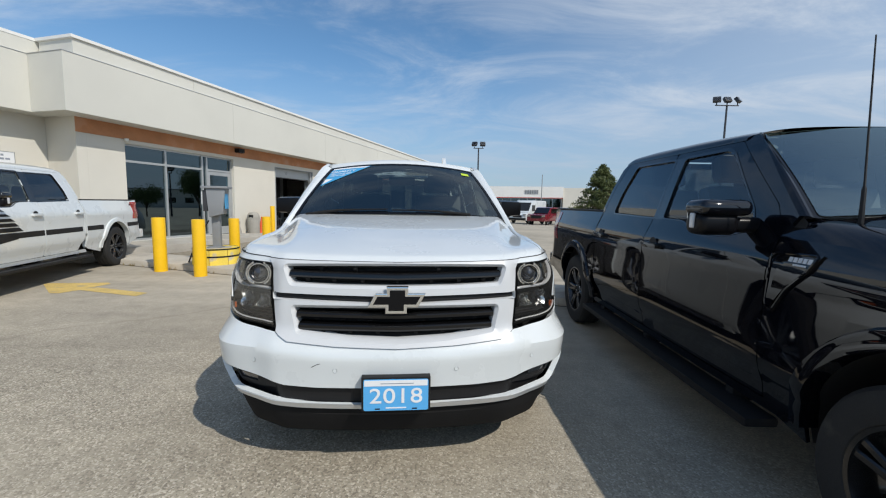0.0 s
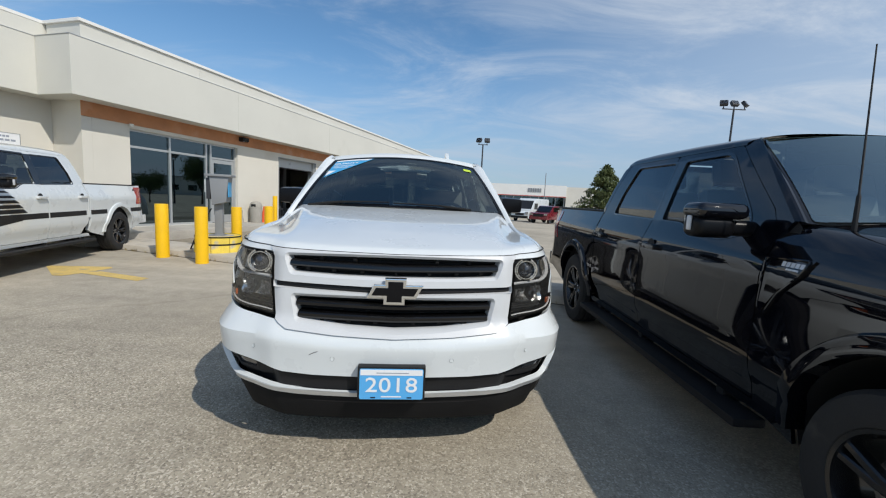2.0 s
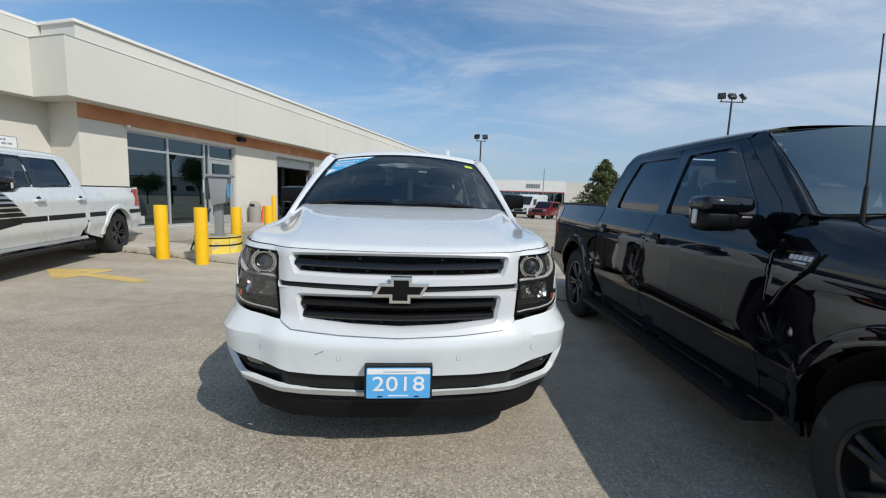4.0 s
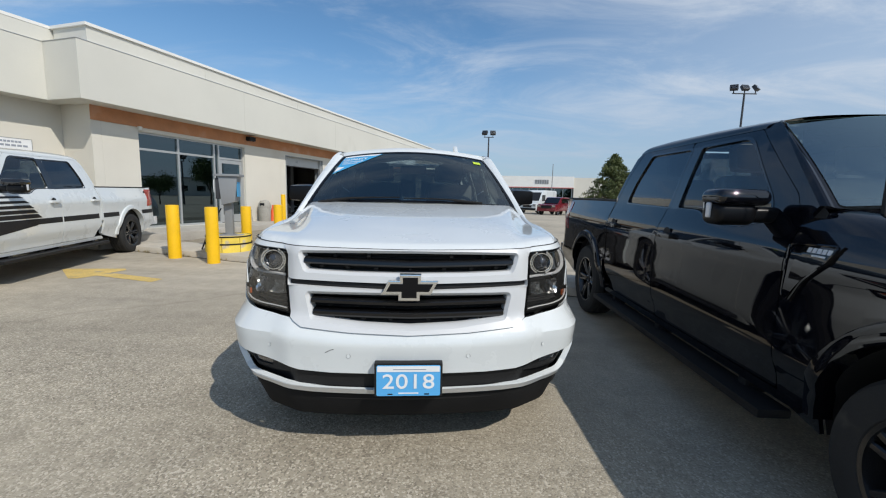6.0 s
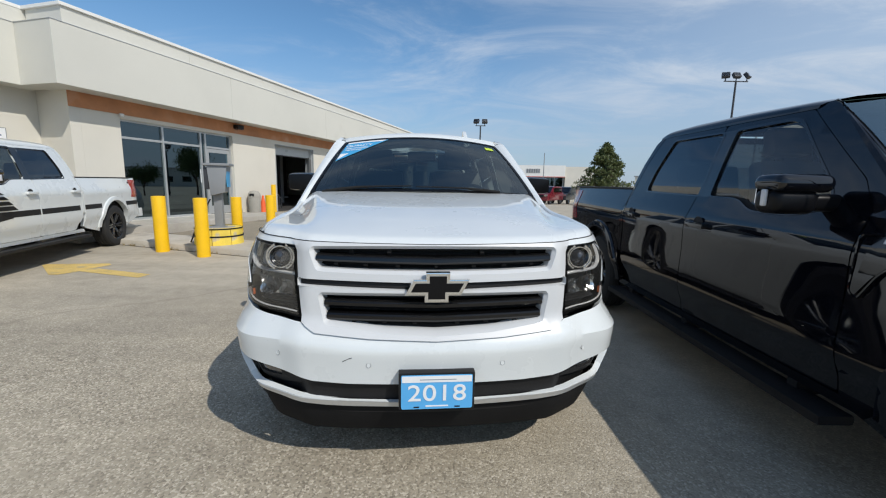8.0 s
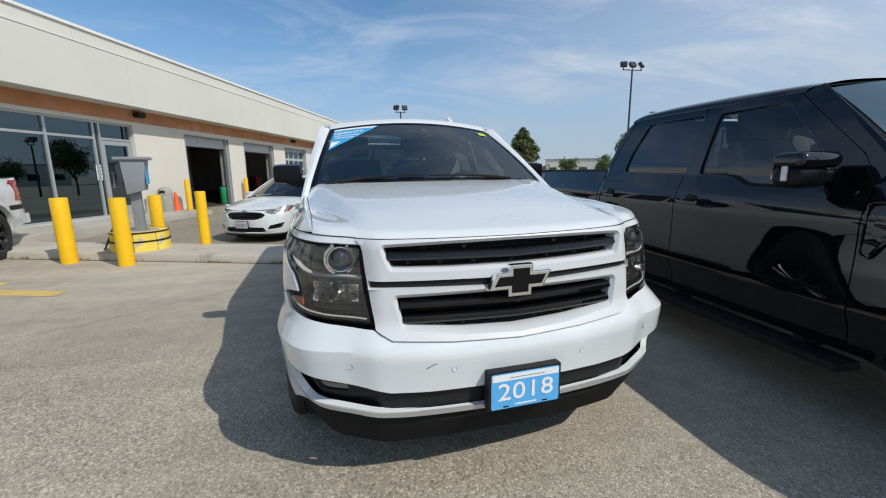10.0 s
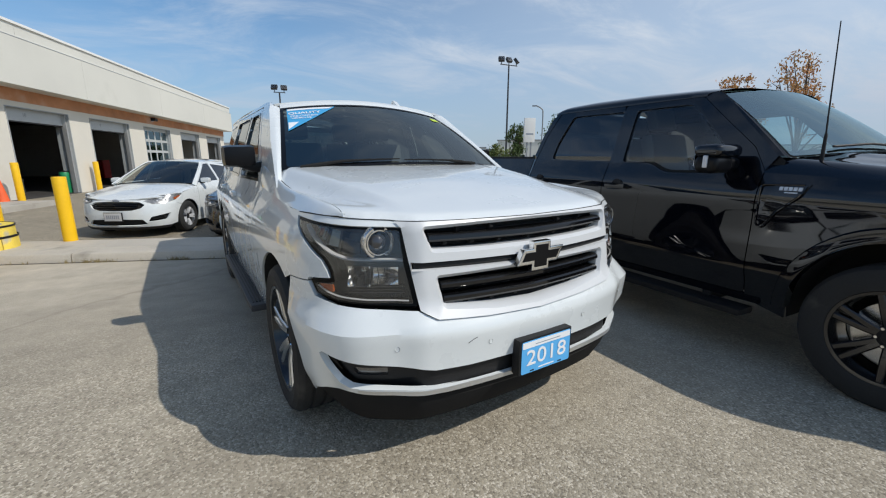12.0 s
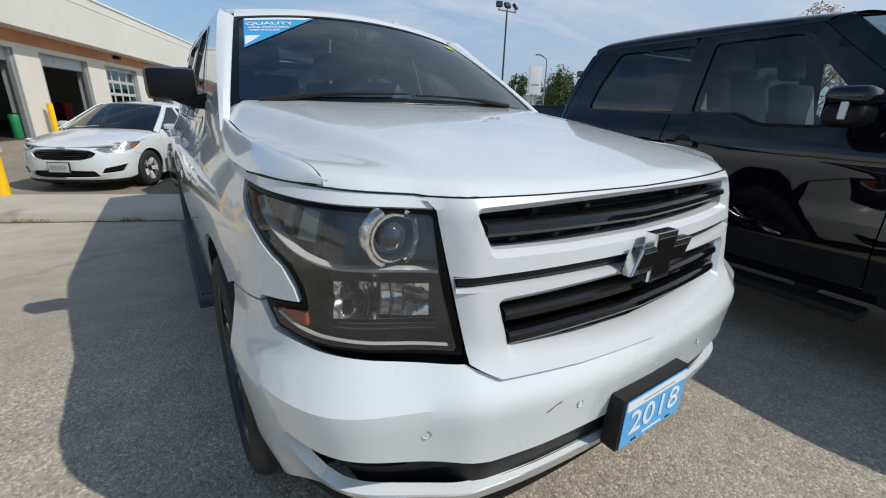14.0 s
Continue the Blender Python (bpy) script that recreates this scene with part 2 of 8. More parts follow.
# ---- materials ----
def mat(name, color, rough=0.5, metal=0.0, grain=(60, 0.10), stain=(1.2, 0.12), bump=(150, 0.05), coat=0.0, spec=0.5, rough_var=0.06, tint=None, vary=0.0):
    """A surface with fine grain, broad staining, relief and uneven gloss; lengths are per metre. vary: change from piece to piece."""
    m = bpy.data.materials.new(name)
    m.use_nodes = True
    nt = m.node_tree
    b = nt.nodes["Principled BSDF"]
    N, L = nt.nodes.new, nt.links.new
    tc = N("ShaderNodeTexCoord")
    b.inputs["Metallic"].default_value = metal
    b.inputs["Coat Weight"].default_value = coat
    b.inputs["Coat Roughness"].default_value = 0.03
    b.inputs["Specular IOR Level"].default_value = spec
    col = N("ShaderNodeRGB")
    col.outputs[0].default_value = (*color, 1)
    src = col.outputs[0]
    amount = None
    for k, (scale, amt) in enumerate((grain, stain)):
        if amt <= 0:
            continue
        n = N("ShaderNodeTexNoise")
        n.inputs["Scale"].default_value = scale
        n.inputs["Detail"].default_value = 3 if k == 0 else 5
        n.inputs["Roughness"].default_value = 0.6
        L(tc.outputs["Object"], n.inputs["Vector"])
        r = N("ShaderNodeMapRange")
        r.inputs["From Min"].default_value, r.inputs["From Max"].default_value = 0.28, 0.72
        r.inputs["To Min"].default_value, r.inputs["To Max"].default_value = 1 - amt, 1 + amt
        L(n.outputs["Fac"], r.inputs["Value"])
        mx = N("ShaderNodeMix")
        mx.data_type, mx.blend_type = 'RGBA', 'MULTIPLY'
        mx.inputs["Factor"].default_value = 1
        L(src, mx.inputs["A"])
        L(r.outputs[0], mx.inputs["B"])
        src = mx.outputs["Result"]
        amount = n
    if tint:
        t = N("ShaderNodeMix")
        t.data_type = 'RGBA'
        n = N("ShaderNodeTexNoise")
        n.inputs["Scale"].default_value = tint[1]
        n.inputs["Detail"].default_value = 6
        L(tc.outputs["Object"], n.inputs["Vector"])
        r = N("ShaderNodeMapRange")
        r.inputs["From Min"].default_value, r.inputs["From Max"].default_value = tint[2], tint[2] + 0.15
        L(n.outputs["Fac"], r.inputs["Value"])
        L(r.outputs[0], t.inputs["Factor"])
        L(src, t.inputs["A"])
        t.inputs["B"].default_value = (*tint[0], 1)
        src = t.outputs["Result"]
    if vary:
        oi = N("ShaderNodeObjectInfo")
        r = N("ShaderNodeMapRange")
        r.inputs["To Min"].default_value, r.inputs["To Max"].default_value = 1 - vary, 1 + vary
        L(oi.outputs["Random"], r.inputs["Value"])
        mx = N("ShaderNodeMix")
        mx.data_type, mx.blend_type = 'RGBA', 'MULTIPLY'
        mx.inputs["Factor"].default_value = 1
        L(src, mx.inputs["A"])
        L(r.outputs[0], mx.inputs["B"])
        src = mx.outputs["Result"]
    L(src, b.inputs["Base Color"])
    b.inputs["Roughness"].default_value = rough
    if rough_var and amount:
        r = N("ShaderNodeMapRange")
        r.inputs["To Min"].default_value, r.inputs["To Max"].default_value = max(0.0, rough - rough_var), min(1.0, rough + rough_var)
        L(amount.outputs["Fac"], r.inputs["Value"])
        L(r.outputs[0], b.inputs["Roughness"])
    if bump and bump[1] > 0:
        n = N("ShaderNodeTexNoise")
        n.inputs["Scale"].default_value = bump[0]
        n.inputs["Detail"].default_value = 3
        L(tc.outputs["Object"], n.inputs["Vector"])
        bp = N("ShaderNodeBump")
        bp.inputs["Strength"].default_value = bump[1]
        bp.inputs["Distance"].default_value = 0.01
        L(n.outputs["Fac"], bp.inputs["Height"])
        L(bp.outputs[0], b.inputs["Normal"])
    return m


def paint(name, color, rough=0.28, coat=1.0):
    """Car paint under clear lacquer, with a little road dust."""
    return mat(name, color, rough, 0.0, (220, 0.015), (2.5, 0.03), (3.0, 0.004), coat, 0.4, 0.05)


def pane(name, tint, rough=0.0, ior=1.5, sheen=(0.95, 0.97, 1.0), dust=0.0):
    """Tinted glass: sees through darkly and mirrors at a glance. dust: pale diffuse share that stands in for grey
    sheen.
    """
    m = bpy.data.materials.new(name)
    m.use_nodes = True
    nt = m.node_tree
    nt.nodes.remove(nt.nodes["Principled BSDF"])
    N, L = nt.nodes.new, nt.links.new
    tr = N("ShaderNodeBsdfTransparent")
    tr.inputs[0].default_value = (*tint, 1)
    gl = N("ShaderNodeBsdfGlossy")
    gl.inputs["Roughness"].default_value = rough
    gl.inputs[0].default_value = (*sheen, 1)
    fr = N("ShaderNodeFresnel")
    fr.inputs["IOR"].default_value = ior
    mx = N("ShaderNodeMixShader")
    L(fr.outputs[0], mx.inputs[0])
    L(tr.outputs[0], mx.inputs[1])
    L(gl.outputs[0], mx.inputs[2])
    last = mx
    if dust:
        haze = N("ShaderNodeBsdfDiffuse")
        haze.inputs[0].default_value = (0.75, 0.75, 0.73, 1)
        last = N("ShaderNodeMixShader")
        last.inputs[0].default_value = dust
        L(mx.outputs[0], last.inputs[1])
        L(haze.outputs[0], last.inputs[2])
    L(last.outputs[0], nt.nodes["Material Output"].inputs[0])
    return m


def asphalt_mat(name, base, light, dark, kerb=False):
    """Worn asphalt: pale and dark stones in grey binder, blotched, oil-spotted and finely cracked."""
    m = bpy.data.materials.new(name)
    m.use_nodes = True
    nt = m.node_tree
    b = nt.nodes["Principled BSDF"]
    N, L = nt.nodes.new, nt.links.new
    tc = N("ShaderNodeTexCoord")

    def mixed(a, c, f, mode='MIX'):
        x = N("ShaderNodeMix")
        x.data_type, x.blend_type = 'RGBA', mode
        if isinstance(f, float):
            x.inputs["Factor"].default_value = f
        else:
            L(f, x.inputs["Factor"])
        for key, val in (("A", a), ("B", c)):
            if isinstance(val, tuple):
                x.inputs[key].default_value = (*val, 1)
            else:
                L(val, x.inputs[key])
        return x.outputs["Result"]

    def span(src, a, c, lo=0.0, hi=1.0):
        r = N("ShaderNodeMapRange")
        for key, val in (("From Min", a), ("From Max", c), ("To Min", lo), ("To Max", hi)):
            r.inputs[key].default_value = val
        L(src, r.inputs["Value"])
        return r.outputs[0]

    def cells(scale, feature='F1'):
        v = N("ShaderNodeTexVoronoi")
        v.feature = feature
        v.inputs["Scale"].default_value = scale
        L(tc.outputs["Object"], v.inputs["Vector"])
        return v

    def cloud(scale, detail=4, rough=0.6):
        n = N("ShaderNodeTexNoise")
        n.inputs["Scale"].default_value, n.inputs["Detail"].default_value, n.inputs["Roughness"].default_value = scale, detail, rough
        L(tc.outputs["Object"], n.inputs["Vector"])
        return n.outputs["Fac"]

    stones = cells(100)
    sep = N("ShaderNodeSeparateColor")
    L(stones.outputs["Color"], sep.inputs[0])
    c = mixed(base, light, span(sep.outputs[0], 0.66, 0.86))
    c = mixed(c, dark, span(sep.outputs[1], 0.68, 0.88, 0, 0.9))
    pits = cells(38)
    sep2 = N("ShaderNodeSeparateColor")
    L(pits.outputs["Color"], sep2.inputs[0])
    c = mixed(c, dark, span(sep2.outputs[0], 0.93, 0.98, 0, 0.4))
    # fines fill the stones in worn patches
    c = mixed(c, base, span(cloud(0.42, 3), 0.40, 0.62, 0.0, 0.45))
    if kerb:
        # dust and fines swept together in front of the kerb
        dot = N("ShaderNodeVectorMath")
        dot.operation = 'DOT_PRODUCT'
        dot.inputs[1].default_value = (-0.3287, -0.9445, 0)
        L(tc.outputs["Object"], dot.inputs[0])
        sway = N("ShaderNodeMath")
        sway.operation = 'MULTIPLY_ADD'
        L(cloud(0.9, 4), sway.inputs[0])
        sway.inputs[1].default_value = 2.6
        L(dot.outputs["Value"], sway.inputs[2])
        dust = span(sway.outputs[0], -2.9, -0.5, 0.88, 0.0)
        c = mixed(c, (0.455, 0.405, 0.322), dust)
        # faint tyre-worn tracks along the kerb
        turn = N("ShaderNodeMapping")
        turn.inputs["Rotation"].default_value = (0, 0, radians(19.2))
        turn.inputs["Scale"].default_value = (0.25, 2.2, 1)
        L(tc.outputs["Object"], turn.inputs[0])
        track = N("ShaderNodeTexNoise")
        track.inputs["Scale"].default_value, track.inputs["Detail"].default_value = 1.0, 5
        L(turn.outputs[0], track.inputs["Vector"])
        c = mixed(c, span(track.outputs["Fac"], 0.3, 0.7, 0.90, 1.09), 1.0, 'MULTIPLY')
    broad = span(cloud(0.35, 5), 0.3, 0.7, 0.80, 1.16)
    fine = span(cloud(5.0, 4), 0.3, 0.7, 0.9, 1.1)
    c = mixed(c, broad, 1.0, 'MULTIPLY')
    c = mixed(c, fine, 1.0, 'MULTIPLY')
    oil = cells(0.55)
    spot = span(oil.outputs["Distance"], 0.05, 0.16, 0.55, 0.0)
    c = mixed(c, dark, spot)
    crack = cells(0.13, 'DISTANCE_TO_EDGE')
    warp = N("ShaderNodeMix")
    warp.data_type = 'VECTOR'
    nz = N("ShaderNodeTexNoise")
    nz.inputs["Scale"].default_value = 1.6
    nz.inputs["Detail"].default_value = 5
    L(tc.outputs["Object"], nz.inputs["Vector"])
    warp.inputs["Factor"].default_value = 0.35
    L(tc.outputs["Object"], warp.inputs["A"])
    L(nz.outputs["Color"], warp.inputs["B"])
    L(warp.outputs["Result"], crack.inputs["Vector"])
    c = mixed(c, dark, span(crack.outputs["Distance"], 0.0, 0.003, 0.35, 0.0))
    L(c, b.inputs["Base Color"])
    b.inputs["Roughness"].default_value = 0.85
    b.inputs["Specular IOR Level"].default_value = 0.3
    bp = N("ShaderNodeBump")
    bp.inputs["Strength"].default_value = 0.55
    bp.inputs["Distance"].default_value = 0.006
    L(stones.outputs["Distance"], bp.inputs["Height"])
    bp.invert = True
    L(bp.outputs[0], b.inputs["Normal"])
    return m


ASPHALT = asphalt_mat("worn_asphalt", (0.388, 0.342, 0.262), (0.62, 0.56, 0.455), (0.21, 0.182, 0.138), True)
APRON = asphalt_mat("apron_asphalt", (0.285, 0.248, 0.188), (0.38, 0.34, 0.27), (0.15, 0.13, 0.098))
CONCRETE = mat("concrete", (0.42, 0.39, 0.34), 0.9, 0, (90, 0.12), (0.9, 0.16), (120, 0.25), tint=((0.22, 0.2, 0.17), 1.6, 0.6))
KERB = mat("kerb_concrete", (0.50, 0.455, 0.38), 0.9, 0, (90, 0.14), (0.8, 0.14), (120, 0.3), tint=((0.30, 0.27, 0.22), 2.2, 0.58))
GRIT = mat("gutter_grit", (0.085, 0.075, 0.06), 0.95, 0, (60, 0.4), (3.0, 0.3), (80, 0.6))
DRY_WEED = mat("dry_weed", (0.30, 0.24, 0.11), 0.8, 0, (60, 0.3), (6.0, 0.3), (60, 0.0))
STUCCO = mat("cream_stucco", (0.665, 0.635, 0.560), 0.9, 0, (140, 0.05), (0.5, 0.05), (260, 0.25), tint=((0.60, 0.54, 0.44), 0.6, 0.64))
FASCIA = mat("fascia_panel", (0.64, 0.63, 0.57), 0.6, 0, (60, 0.02), (0.35, 0.05), (30, 0.03), tint=((0.56, 0.55, 0.49), 0.45, 0.66))
WHITE_METAL = mat("white_flashing", (0.80, 0.79, 0.75), 0.45, 0, (40, 0.02), (0.8, 0.04), (50, 0.02))
ORANGE = mat("orange_band", (0.50, 0.22, 0.10), 0.7, 0, (50, 0.08), (0.9, 0.30), (80, 0.05), tint=((0.52, 0.34, 0.25), 0.9, 0.55))
JAMB_GREY = mat("jamb_grey", (0.34, 0.36, 0.365), 0.6, 0.0, (60, 0.06), (1.5, 0.14), (40, 0.03))
ALU = mat("window_aluminium", (0.52, 0.53, 0.53), 0.4, 0.6, (80, 0.03), (1.2, 0.05), (60, 0.02))
# near-black walls and floor: the dimness of the rooms is put into the colour
SHOP_WALL_DIM = mat("workshop_wall_dimmed", (0.035, 0.022, 0.018), 0.9, 0, (20, 0.1), (0.6, 0.25), (40, 0.1))
SHOP_FLOOR_DIM = mat("workshop_floor", (0.05, 0.047, 0.045), 0.7, 0, (40, 0.15), (0.8, 0.3), (60, 0.1))
STORE_GLASS = pane("storefront_glass", (0.20, 0.27, 0.29), 0.004, 2.2, (0.74, 0.93, 1.0))
# white door colour lowered to grey to hold the shade of its recess
DOOR_SHADED_WHITE = mat("overhead_door", (0.46, 0.48, 0.48), 0.55, 0, (60, 0.03), (1.0, 0.06), (40, 0.03))
YELLOW = mat("bollard_yellow", (0.90, 0.53, 0.008), 0.42, 0, (60, 0.03), (2.5, 0.07), (40, 0.03), tint=((0.62, 0.38, 0.05), 3.0, 0.68))
PALE_YELLOW = mat("faded_yellow", (0.84, 0.64, 0.10), 0.8, 0, (60, 0.08), (4.0, 0.15), (90, 0.2), tint=((0.5, 0.47, 0.40), 5.0, 0.55))
ARROW_YELLOW = mat("road_paint", (0.64, 0.46, 0.15), 0.85, 0, (90, 0.2), (3.0, 0.15), (90, 0.3), tint=((0.42, 0.34, 0.20), 7.0, 0.56))
STEEL_GREY = mat("grey_steel", (0.27, 0.28, 0.29), 0.5, 0.2, (80, 0.05), (2.0, 0.1), (60, 0.03))
POLE_DARK = mat("dark_pole", (0.05, 0.052, 0.058), 0.5, 0.3, (60, 0.08), (2.0, 0.1), (60, 0.03))
WHITE_PAINT = paint("white_car_paint", (0.70, 0.735, 0.74))
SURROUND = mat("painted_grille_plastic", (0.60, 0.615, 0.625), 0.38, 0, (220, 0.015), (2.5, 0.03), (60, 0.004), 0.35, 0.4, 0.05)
BLACK_PAINT = mat("black_car_paint", (0.003, 0.0035, 0.006), 0.3, 0.0, (220, 0.015), (2.5, 0.03), (3.0, 0.002), 1.0, 0.0, 0.02)
BLACK_PAINT.node_tree.nodes["Principled BSDF"].inputs["Coat IOR"].default_value = 1.63
RED_PAINT = paint("red_car_paint", (0.17, 0.012, 0.022))
GREY_PAINT = paint("charcoal_car_paint", (0.03, 0.032, 0.036))
BLACK_TRIM = mat("black_plastic", (0.015, 0.015, 0.016), 0.5, 0, (300, 0.1), (3, 0.15), (500, 0.12), 0.0, 0.25)
MIRROR_BLACK = mat("mirror_black", (0.006, 0.006, 0.007), 0.3, 0, (300, 0.1), (3, 0.15), (300, 0.02), 0.0, 0.2)
GLOSS_BLACK = mat("gloss_black", (0.008, 0.008, 0.009), 0.08, 0, (200, 0.02), (3, 0.05), (20, 0.004), 0.6)
MATTE_BLACK = mat("matte_black_plastic", (0.018, 0.018, 0.0185), 0.75, 0, (300, 0.1), (3, 0.15), (300, 0.05), 0.0, 0.06)
LINER = mat("black_liner", (0.010, 0.010, 0.010), 0.95, 0, (60, 0.1), (3, 0.2), (60, 0.1))
RUBBER = mat("tyre_rubber", (0.018, 0.018, 0.018), 0.8, 0, (90, 0.12), (4, 0.2), (200, 0.15), tint=((0.05, 0.046, 0.04), 5.0, 0.62))
CHROME = mat("chrome", (0.72, 0.73, 0.74), 0.10, 1.0, (60, 0.01), (3, 0.03), (30, 0.004))
SILVER = mat("machined_silver", (0.56, 0.57, 0.58), 0.25, 1.0, (160, 0.03), (4, 0.05), (90, 0.01))
RIM_BLACK = mat("rim_black", (0.014, 0.014, 0.015), 0.25, 0.2, (90, 0.05), (5, 0.15), (40, 0.01), 0.5)
# the pale share paints a grey sheen over the dark lamp bowls
LENS = pane("clear_lens", (0.94, 0.95, 0.95), 0.01, 1.68, dust=0.016)
SMOKE = mat("smoked_reflector", (0.13, 0.13, 0.135), 0.3, 0.8, (60, 0.03), (6, 0.05), (40, 0.01))
PROJECTOR = mat("projector_glass", (0.05, 0.052, 0.058), 0.08, 0.3, (60, 0.02), (6, 0.03), (40, 0.004), 1.0)
CABIN_GLASS = pane("cabin_glass", (0.70, 0.80, 0.80), 0.0, 1.7)
LAMP_GREY = mat("lamp_bright", (0.62, 0.63, 0.65), 0.3, 0.2, (60, 0.03), (6, 0.05), (40, 0.01))
WINDSHIELD = pane("windscreen_glass", (0.36, 0.44, 0.42), 0.0, 2.65, (0.93, 0.94, 0.86))
BLACK_CHROME = mat("black_chrome", (0.004, 0.004, 0.0045), 0.4, 0.0, (90, 0.03), (4, 0.05), (40, 0.002), 0.9, 0.0)
BLACK_CHROME.node_tree.nodes["Principled BSDF"].inputs["Coat IOR"].default_value = 1.55
BLACK_CHROME.node_tree.nodes["Principled BSDF"].inputs["Coat Roughness"].default_value = 0.03
PICKUP_SCREEN = pane("pickup_screen_glass", (0.46, 0.64, 0.66), 0.0, 3.5, (0.76, 0.96, 1.0))
HATCH_SCREEN = pane("hatch_screen_glass", (0.72, 0.80, 0.78), 0.0, 2.3, (1.0, 0.96, 0.88))
PRIVACY = pane("privacy_glass", (0.08, 0.09, 0.09), 0.0, 1.8)
STRIP_SILVER = mat("strip_silver", (0.60, 0.61, 0.61), 0.42, 0.7, (60, 0.03), (3, 0.06), (60, 0.01))
EMBLEM_CHROME = mat("emblem_chrome", (0.86, 0.87, 0.87), 0.16, 1.0, (60, 0.02), (6, 0.03), (60, 0.005))
LAMP_BEZEL = mat("lamp_bezel", (0.004, 0.004, 0.004), 0.35, 0.0, (60, 0.1), (9, 0.2), (70, 0.01), 0.0, 0.12)
LAMP_BLACK = mat("lamp_black", (0.012, 0.013, 0.012), 0.4, 0.0, (60, 0.1), (9, 0.3), (70, 0.05), 0.2, 0.4)
LAMP_BOWL = mat("lamp_bowl_lining", (0.022, 0.023, 0.022), 0.3, 0.4, (60, 0.1), (9, 0.3), (70, 0.05))
LAMP_SHELL = mat("lamp_shell", (0.23, 0.20, 0.15), 0.25, 0.75, (60, 0.1), (25, 0.4), (60, 0.05))
# the chrome's colour is mottled to paint in sparkle
LAMP_CHROME = mat("lamp_chrome", (0.76, 0.76, 0.75), 0.18, 1.0, (260, 0.2), (45, 0.3), (90, 0.12))
FOG_GLASS = mat("fog_glass", (0.16, 0.16, 0.165), 0.2, 0.7, (60, 0.03), (9, 0.15), (70, 0.03), 1.0)
HATCH_LAMP = mat("hatch_lamp_bowl", (0.34, 0.34, 0.345), 0.3, 0.7, (90, 0.25), (30, 0.5), (70, 0.08))
DIM_AMBER = mat("dim_amber", (0.20, 0.05, 0.025), 0.3, 0, (100, 0.05), (8, 0.1), (200, 0.1), 1.0)
AMBER = mat("amber_lens", (0.42, 0.09, 0.015), 0.2, 0, (100, 0.05), (8, 0.05), (200, 0.1), 1.0)
RED_LENS = mat("red_lens", (0.36, 0.01, 0.01), 0.15, 0, (100, 0.05), (8, 0.05), (100, 0.1), 1.0)
SEAT_DARK = mat("seat_leather", (0.10, 0.10, 0.10), 0.55, 0, (90, 0.06), (3, 0.1), (180, 0.1))
PLATE_BLUE = mat("plate_blue", (0.10, 0.42, 0.80), 0.4, 0, (90, 0.02), (6, 0.03), (60, 0.01))
PLATE_WHITE = mat("plate_white", (0.82, 0.83, 0.84), 0.4, 0, (90, 0.02), (6, 0.03), (60, 0.01))
PLATE_GREY = mat("plate_grey", (0.30, 0.33, 0.38), 0.5, 0, (90, 0.02), (6, 0.03), (60, 0.01))
STICKER_GREEN = mat("sticker_green", (0.55, 0.72, 0.05), 0.5, 0, (90, 0.02), (6, 0.03), (60, 0.01))
STICKER_BLUE = mat("sticker_blue", (0.06, 0.36, 0.66), 0.4, 0, (90, 0.02), (6, 0.04), (60, 0.01))
GREEN_DRUM = mat("green_plastic", (0.02, 0.26, 0.10), 0.45, 0, (60, 0.05), (3, 0.1), (60, 0.02))
RED_PLASTIC = mat("red_enamel", (0.5, 0.02, 0.02), 0.4, 0, (60, 0.05), (3, 0.1), (60, 0.02))
CONE_ORANGE = mat("cone_orange", (0.80, 0.12, 0.03), 0.6, 0, (60, 0.05), (5, 0.1), (60, 0.02))
TRASH_GREY = mat("bin_aggregate", (0.36, 0.34, 0.30), 0.85, 0, (160, 0.3), (3, 0.1), (160, 0.3))
BARK = mat("bark", (0.10, 0.075, 0.055), 0.9, 0, (30, 0.3), (4, 0.2), (40, 0.6))

# ---- ground, kerb, building ----
def kerb_side(x, y):
    """Metres behind the line of the kerb."""
    return ((y - 6.30) + 0.348 * x) / math.hypot(1, 0.348)


def ground_height(x, y):
    """The lot is level; behind the kerb it lies a little higher, and it falls gently away far off."""
    back = kerb_side(x, y)
    wall = (x + 10.803) * math.cos(radians(15.92)) - (y - 3.077) * math.sin(radians(15.92))
    apron = -0.145 * ease(1.08, 1.9, back) * ease(0.6, 4.0, wall) + 0.12 * ease(1.2, 3.5, back) * (1 - ease(0.6, 4.0, wall))
    return apron * (1 - ease(14, 40, y)) - 0.9 * ease(18, 60, math.hypot(x, max(0.0, y)))


def build_ground():
    bm = bmesh.new()
    near = [-16 + 0.5 * i for i in range(64)] + [18 + i for i in range(28)]
    xs = sorted(set([-1500, -800, -400, -200, -100, -60, -45] + near + [55, 75, 110, 200, 400, 800, 1500]))
    near = [-6 + 0.5 * i for i in range(64)] + [28 + i for i in range(28)]
    ys = sorted(set([-1500, -700, -300, -150, -80, -45, -30] + near + [65, 80, 110, 160, 240, 400, 800, 1500]))
    g = [[bm.verts.new((x, y, ground_height(x, y))) for x in xs] for y in ys]
    for j in range(len(ys) - 1):
        for i in range(len(xs) - 1):
            bm.faces.new((g[j][i], g[j][i + 1], g[j + 1][i + 1], g[j + 1][i]))
    for f in bm.faces:
        c = f.calc_center_median()
        if kerb_side(c.x, c.y) > 0.55 and c.x < 0.5 and c.y < 40:
            f.material_index = 1
    tagged(part("ground", bm, [ASPHALT, APRON]), "worn pale grey asphalt car park, stained and gritty", "ground", kind="structure")


